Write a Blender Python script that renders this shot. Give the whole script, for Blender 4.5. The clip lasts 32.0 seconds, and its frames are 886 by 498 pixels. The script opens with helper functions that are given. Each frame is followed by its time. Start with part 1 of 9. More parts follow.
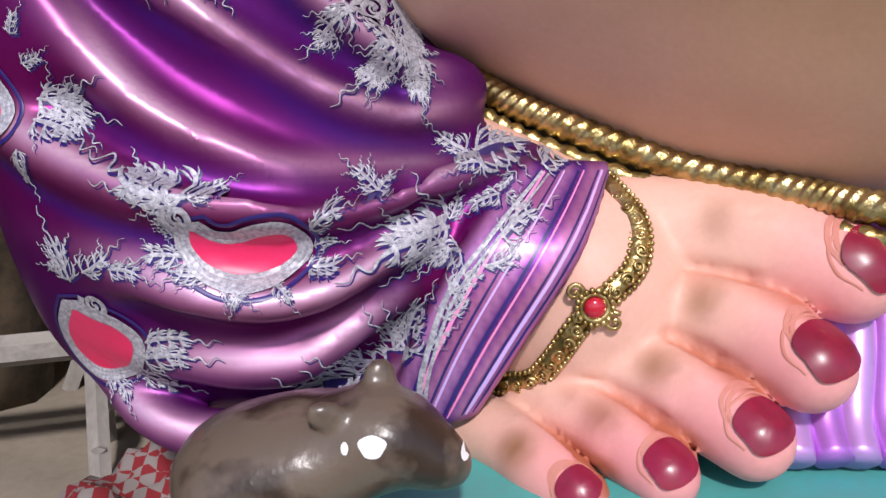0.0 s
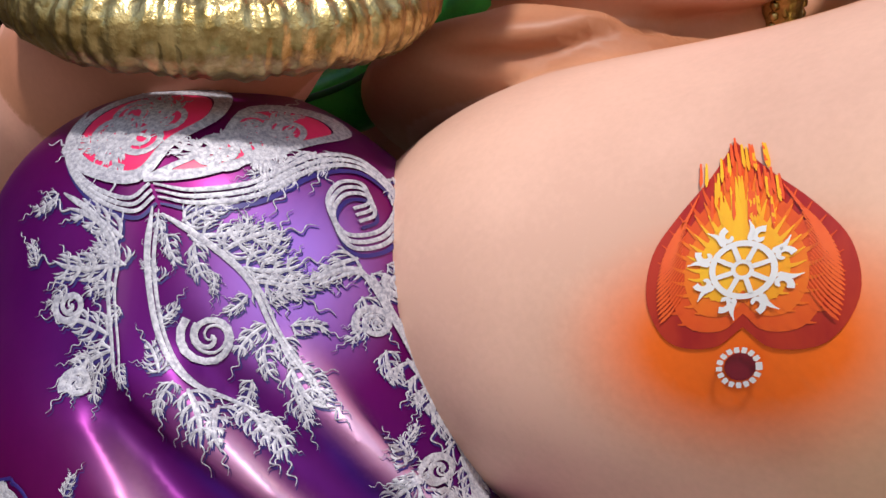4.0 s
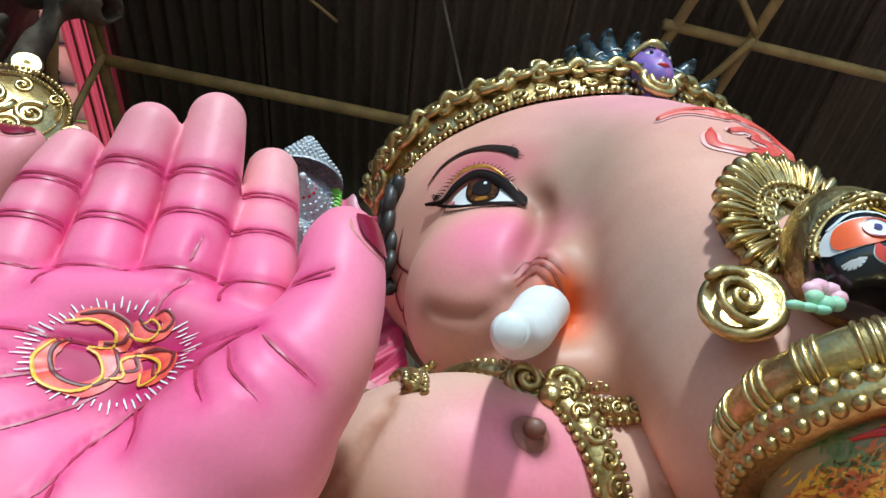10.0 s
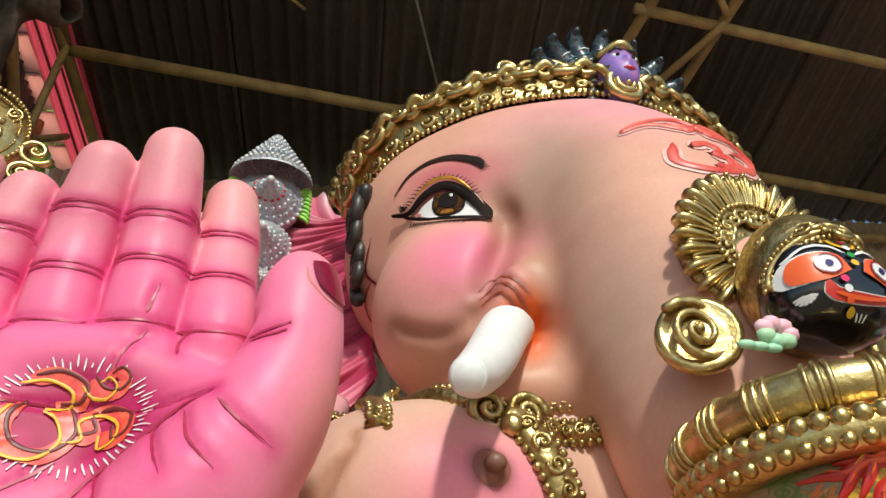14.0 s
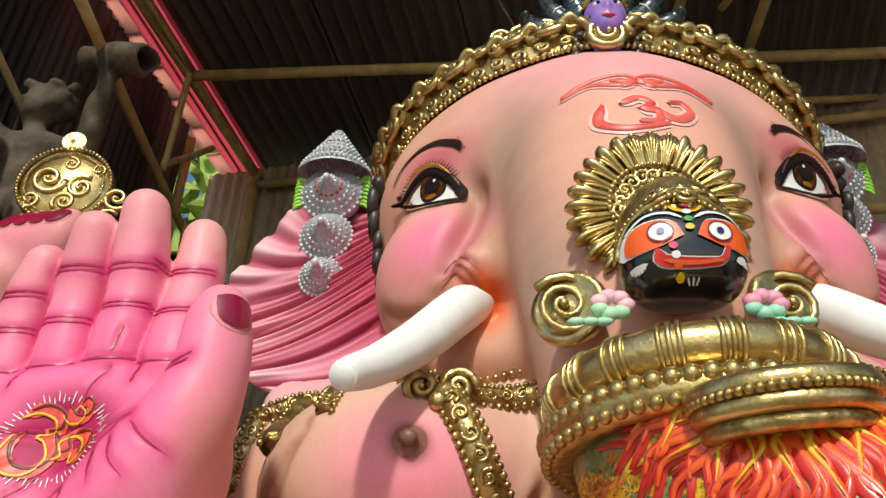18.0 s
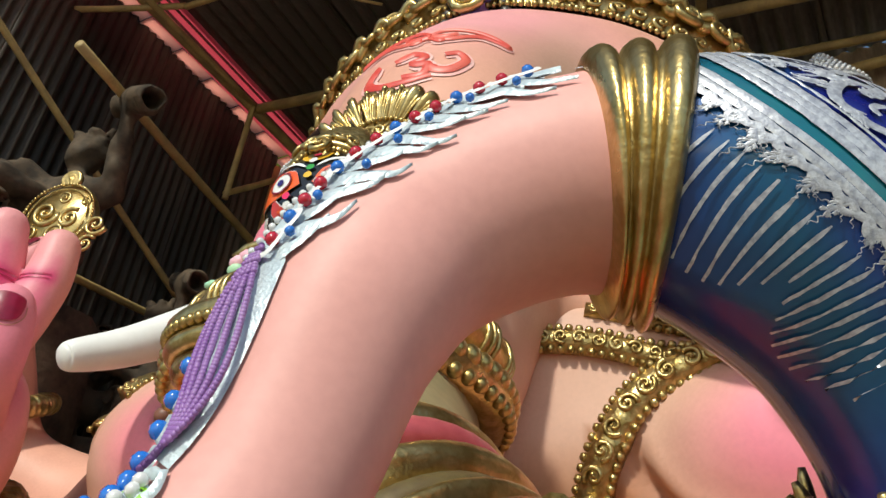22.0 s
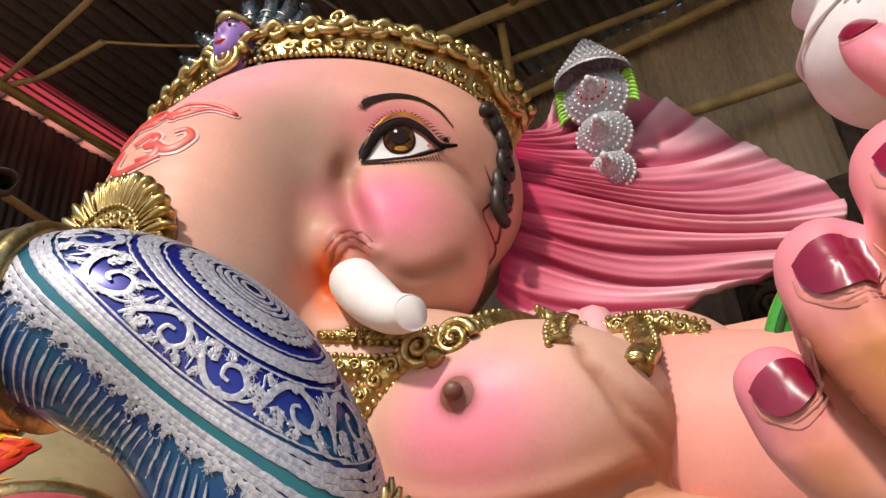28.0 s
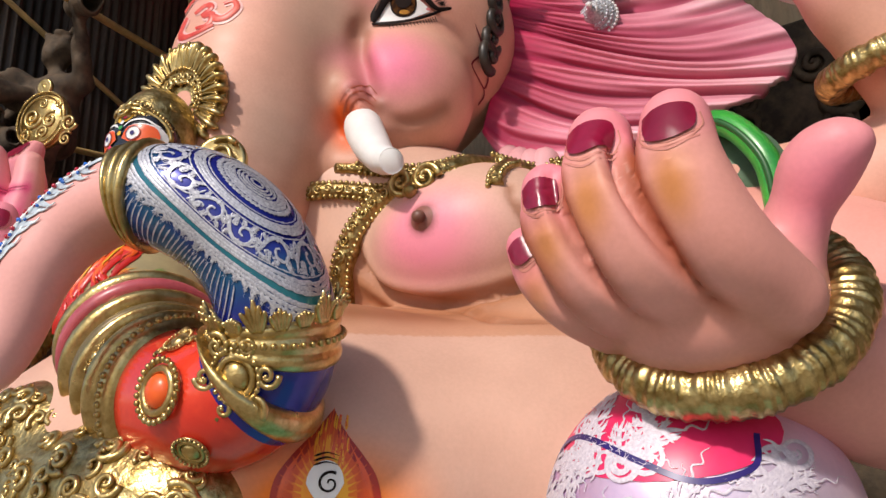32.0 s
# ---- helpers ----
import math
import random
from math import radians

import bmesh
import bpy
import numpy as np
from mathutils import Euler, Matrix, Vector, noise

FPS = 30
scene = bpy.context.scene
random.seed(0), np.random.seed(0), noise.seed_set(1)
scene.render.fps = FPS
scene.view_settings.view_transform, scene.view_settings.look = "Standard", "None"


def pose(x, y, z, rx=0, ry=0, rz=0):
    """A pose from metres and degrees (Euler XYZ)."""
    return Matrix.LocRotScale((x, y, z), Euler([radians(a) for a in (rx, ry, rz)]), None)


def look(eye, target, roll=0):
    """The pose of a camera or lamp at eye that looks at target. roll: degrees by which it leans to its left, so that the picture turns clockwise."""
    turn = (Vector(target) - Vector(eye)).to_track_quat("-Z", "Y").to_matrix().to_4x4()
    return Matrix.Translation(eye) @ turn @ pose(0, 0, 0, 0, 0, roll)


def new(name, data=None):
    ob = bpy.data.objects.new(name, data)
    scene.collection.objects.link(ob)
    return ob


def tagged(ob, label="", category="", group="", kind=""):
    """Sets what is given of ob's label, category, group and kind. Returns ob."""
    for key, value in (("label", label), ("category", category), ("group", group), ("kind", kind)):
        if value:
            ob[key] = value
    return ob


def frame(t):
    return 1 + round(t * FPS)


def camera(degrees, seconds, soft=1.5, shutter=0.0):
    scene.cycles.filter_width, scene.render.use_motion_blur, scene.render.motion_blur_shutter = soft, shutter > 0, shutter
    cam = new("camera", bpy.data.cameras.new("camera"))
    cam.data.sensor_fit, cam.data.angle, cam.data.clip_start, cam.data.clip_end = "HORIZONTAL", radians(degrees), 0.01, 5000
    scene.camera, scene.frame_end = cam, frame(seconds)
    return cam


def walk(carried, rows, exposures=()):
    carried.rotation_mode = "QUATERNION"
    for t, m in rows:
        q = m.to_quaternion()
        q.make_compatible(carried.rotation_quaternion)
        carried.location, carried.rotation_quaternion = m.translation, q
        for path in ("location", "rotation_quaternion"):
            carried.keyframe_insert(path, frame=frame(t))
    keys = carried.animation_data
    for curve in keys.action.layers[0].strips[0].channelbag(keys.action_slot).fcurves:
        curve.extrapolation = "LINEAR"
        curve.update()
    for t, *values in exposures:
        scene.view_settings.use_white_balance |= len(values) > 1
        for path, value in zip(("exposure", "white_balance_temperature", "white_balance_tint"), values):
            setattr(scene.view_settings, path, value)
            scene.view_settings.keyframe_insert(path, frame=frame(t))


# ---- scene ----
cam = camera(57.6, 32.0)
METRES, EYE, TILT, LEAN, TURN = 5.0, 1.2, -12.0, 0.0, 0.0
ROWS = [
    (0.0, 0.0, 0.0, 0.0, 0.0, 0.0, 0.0),
    (0.5, -0.0036, 0.0035, 0.0019, 1.38, 1.68, -0.59),
    (1.0, -0.0072, 0.0059, 0.0078, 2.46, 4.04, -1.28),
    (1.5, -0.0096, 0.0076, 0.0132, 2.97, 6.87, -2.0),
    (2.0, -0.0099, 0.0089, 0.0196, 3.08, 10.09, -2.58),
    (2.5, -0.0097, 0.0087, 0.0244, 2.87, 13.71, -3.0),
    (3.0, -0.0086, 0.0079, 0.0298, 2.71, 17.4, -3.29),
    (3.5, -0.0087, 0.0072, 0.0346, 2.52, 21.08, -3.46),
    (5.5, -0.009, 0.0007, 0.0513, 2.78, 32.98, -3.33),
    (6.0, -0.0096, -0.005, 0.0575, 2.97, 36.5, -3.11),
    (6.5, -0.0094, -0.0097, 0.0617, 2.87, 40.16, -2.86),
    (7.0, -0.0089, -0.0129, 0.0648, 2.34, 43.64, -2.64),
    (7.5, -0.0073, -0.0158, 0.0691, 1.27, 46.75, -2.45),
    (8.0, -0.0054, -0.0188, 0.0718, -0.28, 49.37, -2.21),
    (8.5, -0.0021, -0.0219, 0.075, -1.96, 51.27, -1.94),
    (9.0, 0.0015, -0.025, 0.0788, -3.59, 52.37, -1.54),
    (9.5, 0.0035, -0.0294, 0.0839, -4.85, 52.61, -0.91),
    (10.0, 0.0053, -0.0335, 0.0912, -5.62, 52.15, -0.22),
    (10.5, 0.0062, -0.0386, 0.0974, -6.0, 51.43, 0.34),
    (11.0, 0.0067, -0.0461, 0.1036, -6.16, 50.77, 0.66),
    (11.5, 0.0078, -0.0521, 0.1072, -6.27, 50.4, 0.7),
    (12.0, 0.0087, -0.056, 0.1093, -6.33, 50.21, 0.64),
    (12.5, 0.0086, -0.0593, 0.1107, -6.3, 50.11, 0.64),
    (13.0, 0.0098, -0.0619, 0.1111, -6.23, 49.94, 0.72),
    (13.5, 0.0108, -0.0631, 0.1114, -6.07, 49.71, 1.02),
    (14.0, 0.0131, -0.0617, 0.1112, -5.64, 49.42, 1.38),
    (14.5, 0.0195, -0.0637, 0.1107, -4.86, 49.11, 1.63),
    (16.5, 0.0856, -0.1048, 0.1034, 2.86, 46.5, 0.91),
    (17.0, 0.1062, -0.1183, 0.1051, 6.39, 45.32, 0.65),
    (17.5, 0.1391, -0.119, 0.1066, 10.44, 44.96, -1.94),
    (18.0, 0.1821, -0.1147, 0.1067, 12.24, 43.47, -4.42),
    (18.5, 0.2124, -0.1051, 0.1081, 12.88, 41.96, -5.99),
    (19.0, 0.2434, -0.087, 0.115, 15.81, 41.0, -7.91),
    (19.5, 0.2825, -0.0752, 0.1163, 21.49, 40.45, -9.67),
    (20.0, 0.3227, -0.0703, 0.1166, 25.4, 40.29, -11.23),
    (20.5, 0.348, -0.0531, 0.119, 24.6, 41.31, -11.66),
    (21.0, 0.3649, -0.0314, 0.1263, 24.15, 42.49, -11.33),
    (21.5, 0.3845, -0.0148, 0.128, 25.68, 42.97, -10.94),
    (22.0, 0.4157, -0.0022, 0.1315, 28.3, 42.46, -11.77),
    (22.5, 0.4484, 0.0091, 0.1333, 29.85, 42.09, -12.67),
    (23.0, 0.4716, 0.0274, 0.1354, 31.02, 42.46, -12.81),
    (23.5, 0.491, 0.0452, 0.1417, 32.42, 43.15, -12.47),
    (24.0, 0.5165, 0.0547, 0.1445, 35.8, 43.98, -11.52),
    (24.5, 0.5368, 0.0596, 0.1455, 36.49, 44.84, -9.75),
    (25.0, 0.5424, 0.0576, 0.1457, 35.63, 45.79, -7.99),
    (25.5, 0.5446, 0.0573, 0.1464, 35.08, 46.64, -6.62),
    (27.5, 0.5592, 0.029, 0.1331, 34.25, 43.02, -3.01),
    (28.0, 0.5713, 0.0135, 0.1313, 33.98, 40.46, -2.73),
    (28.5, 0.5901, 0.0046, 0.1289, 34.44, 38.84, -3.04),
    (29.0, 0.6157, -0.0087, 0.1242, 35.04, 37.37, -3.47),
    (29.5, 0.6311, -0.0247, 0.119, 35.48, 35.96, -3.93),
    (30.0, 0.6476, -0.0486, 0.1096, 35.71, 34.56, -4.58),
    (30.5, 0.6664, -0.0603, 0.104, 36.0, 32.91, -5.4),
    (31.0, 0.6915, -0.0633, 0.0968, 36.27, 31.11, -6.22),
    (31.5, 0.7101, -0.0692, 0.0888, 36.96, 29.02, -6.97),
    (32.0, 0.7209, -0.0766, 0.0828, 37.65, 24.36, -6.75),
]
walk(cam, [(t, pose(0, 0, EYE, TILT, LEAN, TURN) @ pose(METRES * x, METRES * y, METRES * z, 90 + pitch, roll, yaw)) for t, x, y, z, yaw, pitch, roll in ROWS],
     [(0.0, 0.05, 6150, 16), (3.5, 0.15, 6350, 16), (6.0, -0.05, 5900, -12), (7.0, -0.05, 5350, -14), (7.5, -0.05, 5050, -10), (8.0, 0.02, 4650, -9), (9.0, 0.07, 4750, -8), (10.0, 0.07, 5150, -8), (11.0, 0.05, 6250, -3), (13.0, 0.05, 6450, 0), (18.0, 0.05, 6600, 0),
      (19.0, 0.0, 6550, 2), (20.5, 0.0, 5950, 0), (22.0, 0.0, 6600, 0), (24.0, 0.1, 7200, 16), (28.0, 0.1, 7050, 16), (32.0, 0.0, 6850, 15)])

# ---- world and light ----
SUN_FROM = Vector((0.06, -0.75, 0.66)).normalized()
world = bpy.data.worlds.new("world")
scene.world = world
world.use_nodes = True
wn = world.node_tree
sky = wn.nodes.new("ShaderNodeTexSky")
sky.sky_type, sky.sun_disc = "NISHITA", False
sky.sun_elevation = math.asin(SUN_FROM.z)
sky.sun_rotation = math.atan2(SUN_FROM.x, SUN_FROM.y)
wn.links.new(sky.outputs[0], wn.nodes["Background"].inputs[0])
wn.nodes["Background"].inputs[1].default_value = 0.13
sun = new("sun", bpy.data.lights.new("sun", "SUN"))
sun.data.energy, sun.data.angle, sun.data.color = 3.2, radians(4), (1.0, 0.95, 0.88)
sun.matrix_world = look(SUN_FROM * 20, (0, 0, 0))

# ---- materials ----
MATS = {}


def mat(name, a, b=None, rough=0.5, metal=0.0, scale=6.0, bump=0.0, bscale=60.0, attr=False, stretch=(1, 1, 1), coat=0.0, var=0.0, spread=0.15, spec=0.5):
    """Two colours mixed by noise at two scales, with fine relief; attr: the paint stored on the mesh."""
    if name in MATS:
        return MATS[name]
    m = MATS[name] = bpy.data.materials.new(name)
    m.use_nodes = True
    n, l = m.node_tree.nodes, m.node_tree.links
    p = n["Principled BSDF"]
    p.inputs["Roughness"].default_value, p.inputs["Metallic"].default_value = rough, metal
    p.inputs["Coat Weight"].default_value = coat
    p.inputs["Specular IOR Level"].default_value = spec
    tc, mp = n.new("ShaderNodeTexCoord"), n.new("ShaderNodeMapping")
    mp.inputs["Scale"].default_value = stretch
    l.new(tc.outputs["Object"], mp.inputs[0])
    n1, n2 = n.new("ShaderNodeTexNoise"), n.new("ShaderNodeTexNoise")
    n1.inputs["Scale"].default_value, n2.inputs["Scale"].default_value = scale, bscale
    n1.inputs["Detail"].default_value, n2.inputs["Detail"].default_value = 4, 3
    for k in (n1, n2):
        l.new(mp.outputs[0], k.inputs[0])
    add = n.new("ShaderNodeMath")
    add.operation = "MULTIPLY_ADD"
    l.new(n2.outputs[0], add.inputs[0])
    add.inputs[1].default_value = 0.35
    l.new(n1.outputs[0], add.inputs[2])
    ramp = n.new("ShaderNodeMapRange")
    ramp.inputs[1].default_value, ramp.inputs[2].default_value = 0.675 - spread, 0.675 + spread
    l.new(add.outputs[0], ramp.inputs[0])
    mix = n.new("ShaderNodeMix")
    mix.data_type = "RGBA"
    l.new(ramp.outputs[0], mix.inputs[0])
    mix.inputs[6].default_value, mix.inputs[7].default_value = (*a, 1), (*(b or a), 1)
    out = mix.outputs[2]
    if attr:
        at = n.new("ShaderNodeAttribute")
        at.attribute_name = "paint"
        mul = n.new("ShaderNodeMix")
        mul.data_type, mul.blend_type = "RGBA", "MULTIPLY"
        mul.inputs[0].default_value = 1
        l.new(at.outputs[0], mul.inputs[6])
        l.new(out, mul.inputs[7])
        out = mul.outputs[2]
    if var:
        oi, hs = n.new("ShaderNodeObjectInfo"), n.new("ShaderNodeHueSaturation")
        mr = n.new("ShaderNodeMapRange")
        mr.inputs[3].default_value, mr.inputs[4].default_value = 1 - var, 1 + var
        l.new(oi.outputs["Random"], mr.inputs[0])
        l.new(mr.outputs[0], hs.inputs["Value"])
        l.new(out, hs.inputs["Color"])
        out = hs.outputs[0]
    l.new(out, p.inputs["Base Color"])
    rr = n.new("ShaderNodeMapRange")
    rr.inputs[3].default_value, rr.inputs[4].default_value = rough * 0.8, min(1, rough * 1.25)
    l.new(n1.outputs[0], rr.inputs[0])
    l.new(rr.outputs[0], p.inputs["Roughness"])
    if bump:
        bp = n.new("ShaderNodeBump")
        bp.inputs["Strength"].default_value, bp.inputs["Distance"].default_value = bump, 0.01
        l.new(add.outputs[0], bp.inputs["Height"])
        l.new(bp.outputs[0], p.inputs["Normal"])
    return m


W1 = (1, 1, 1)
skin = mat("airbrushed_shaded_skin", (1, 1, 1), (0.89, 0.87, 0.86), 0.46, scale=4, bump=0.04, bscale=90, attr=True, spec=0.3)
gold = mat("gold_paint", (0.66, 0.50, 0.22), (0.42, 0.29, 0.10), 0.29, 0.92, scale=26, bump=0.28, bscale=130)
old_gold = mat("antique_gold", (0.60, 0.46, 0.20), (0.28, 0.19, 0.06), 0.31, 0.9, scale=30, bump=0.6, bscale=70)
ivory = mat("white_tusk", (0.84, 0.83, 0.80), (0.76, 0.75, 0.72), 0.45, scale=8, bump=0.05)
hair = mat("dark_hair", (0.02, 0.017, 0.014), (0.045, 0.035, 0.028), 0.4, scale=20, bump=0.2)
black = mat("black_enamel", (0.008, 0.008, 0.01), (0.015, 0.014, 0.014), 0.18, coat=0.4)
white = mat("white_paint", (0.82, 0.81, 0.79), (0.74, 0.73, 0.71), 0.4)
red = mat("red_paint", (0.62, 0.03, 0.02), (0.50, 0.02, 0.015), 0.3, coat=0.3)
orange = mat("orange_paint", (0.85, 0.13, 0.02), (0.75, 0.08, 0.015), 0.35, coat=0.2)
yellow = mat("yellow_paint", (0.80, 0.50, 0.03), (0.72, 0.38, 0.02), 0.4)
maroon = mat("maroon_line", (0.25, 0.012, 0.025), (0.16, 0.008, 0.018), 0.35)
nailred = mat("nail_varnish", (0.30, 0.008, 0.042), (0.20, 0.006, 0.028), 0.30, coat=0.2)
magenta = mat("magenta_pink", (0.80, 0.03, 0.14), (0.72, 0.02, 0.10), 0.35)
purple = mat("purple_satin", (1, 1, 1), (0.85, 0.85, 0.9), 0.36, 0.50, scale=5, bump=0.03, attr=True, coat=0.0, spec=0.2)
silver = mat("silver_glitter", (0.60, 0.61, 0.65), (0.34, 0.35, 0.41), 0.42, 0.4, scale=160, bump=0.12, bscale=420)
navy = mat("navy_line", (0.03, 0.015, 0.16), (0.02, 0.01, 0.10), 0.35)
blue = mat("royal_blue", (1, 1, 1), (0.75, 0.75, 0.8), 0.22, 0.3, attr=True, coat=0.4)
teal = mat("teal_paint", (0.01, 0.17, 0.21), (0.01, 0.11, 0.19), 0.25, 0.2, coat=0.3)
khaki = mat("khaki_paint", (0.36, 0.29, 0.15), (0.26, 0.22, 0.12), 0.4)
green = mat("green_plastic", (0.05, 0.42, 0.05), (0.02, 0.25, 0.04), 0.3, coat=0.3)
turquoise = mat("turquoise_paint", (0.06, 0.44, 0.40), (0.10, 0.36, 0.33), 0.45, scale=3, bump=0.1)
clay = mat("dry_clay", (0.10, 0.068, 0.040), (0.034, 0.024, 0.015), 0.85, scale=7, bump=0.9, bscale=30)
wetclay = mat("grey_brown_clay", (0.13, 0.095, 0.07), (0.035, 0.020, 0.013), 0.30, scale=9, bump=0.5, bscale=34, spread=0.09)
sheet = mat("rusty_dark_sheet", (0.065, 0.051, 0.040), (0.145, 0.112, 0.087), 0.6, 0.3, scale=1.2, bump=0.2, stretch=(1, 0.3, 1), var=0.25)
wallsheet = mat("weathered_sheet", (0.46, 0.35, 0.23), (0.20, 0.15, 0.11), 0.8, 0.1, scale=1.5, bump=0.2, stretch=(1, 1, 0.25), var=0.3)
darksheet = mat("grimy_dark_sheet", (0.085, 0.066, 0.050), (0.030, 0.024, 0.020), 0.6, 0.2, scale=1.6, bump=0.2, stretch=(1, 1, 0.25), var=0.7)
pipe = mat("yellow_brown_pipe", (0.52, 0.37, 0.14), (0.34, 0.24, 0.10), 0.55, scale=7, bump=0.15)
# earth kept pale so sun bounced off it fills the statue's undersides
earth = mat("dusty_bounce_earth", (0.21, 0.175, 0.135), (0.37, 0.31, 0.24), 0.95, scale=2.5, bump=0.8, bscale=25, spread=0.3)
greywood = mat("grey_wood", (0.34, 0.31, 0.28), (0.20, 0.18, 0.16), 0.8, scale=5, bump=0.4, stretch=(1, 1, 0.2))


def translucent(name, col):
    m = bpy.data.materials.new(name)
    m.use_nodes = True
    n, l = m.node_tree.nodes, m.node_tree.links
    t, d, x = n.new("ShaderNodeBsdfTranslucent"), n.new("ShaderNodeBsdfDiffuse"), n.new("ShaderNodeMixShader")
    no, mx = n.new("ShaderNodeTexNoise"), n.new("ShaderNodeMix")
    no.inputs["Scale"].default_value = 3.0
    mx.data_type = "RGBA"
    l.new(no.outputs[0], mx.inputs[0])
    mx.inputs[6].default_value, mx.inputs[7].default_value = (*col, 1), (*[c * 0.85 for c in col], 1)
    for s in (t, d):
        l.new(mx.outputs[2], s.inputs[0])
    x.inputs[0].default_value = 0.12
    l.new(t.outputs[0], x.inputs[1])
    l.new(d.outputs[0], x.inputs[2])
    l.new(x.outputs[0], n["Material Output"].inputs[0])
    return m


pinksheet = translucent("pink_translucent_sheet", (1.0, 0.34, 0.40))
paleflap = translucent("pale_torn_sheet", (0.98, 0.60, 0.52))

# ---- shaping tools ----
from mathutils.bvhtree import BVHTree


class Shape:
    """Gathers faces, their materials and their paint into one mesh."""

    def __init__(self):
        self.v, self.f, self.m, self.c, self.n, self.mats = [], [], [], [], 0, []

    def add(self, v, f, material, col=(1, 1, 1)):
        v = np.asarray(v, float).reshape(-1, 3)
        if material not in self.mats:
            self.mats.append(material)
        self.v.append(v)
        self.f += [tuple(i + self.n for i in q) for q in (f.tolist() if isinstance(f, np.ndarray) else f)]
        self.m += [self.mats.index(material)] * len(f)
        self.c.append(np.broadcast_to(np.asarray(col, float), v.shape))
        self.n += len(v)
        return self

    def verts(self):
        return np.concatenate(self.v)

    def tree(self):
        return BVHTree.FromPolygons(self.verts().tolist(), self.f)

    def obj(self, name, parent=None, smooth=True):
        me = bpy.data.meshes.new(name)
        me.from_pydata(self.verts().tolist(), [], self.f)
        for k in self.mats:
            me.materials.append(k)
        me.polygons.foreach_set("material_index", self.m)
        me.polygons.foreach_set("use_smooth", [smooth] * len(self.f))
        col = np.concatenate(self.c)
        if not np.all(col == 1):
            a = me.color_attributes.new("paint", "FLOAT_COLOR", "POINT")
            a.data.foreach_set("color", np.hstack([col, np.ones((len(col), 1))]).astype(np.float32).ravel())
        me.update()
        ob = new(name, me)
        ob.parent = parent
        return ob


def part(name, shape, parent, label="", smooth=True):
    ob = shape.obj(name, parent, smooth)
    if label:
        ob["label"] = label
    return ob


def thing(name, label, category, group="", kind=""):
    return tagged(new(name), label, category, group, kind)


def spline(pts, n):
    """Points on a smooth curve through pts (any columns), n to a span."""
    p = np.asarray(pts, float)
    q = np.vstack([2 * p[0] - p[1], p, 2 * p[-1] - p[-2]])
    out = []
    for i in range(len(p) - 1):
        a, b, c, d = q[i:i + 4]
        for t in np.linspace(0, 1, n, endpoint=False):
            out.append(0.5 * (2 * b + (c - a) * t + (2 * a - 5 * b + 4 * c - d) * t * t + (3 * b - a - 3 * c + d) * t ** 3))
    out.append(p[-1])
    return np.array(out)


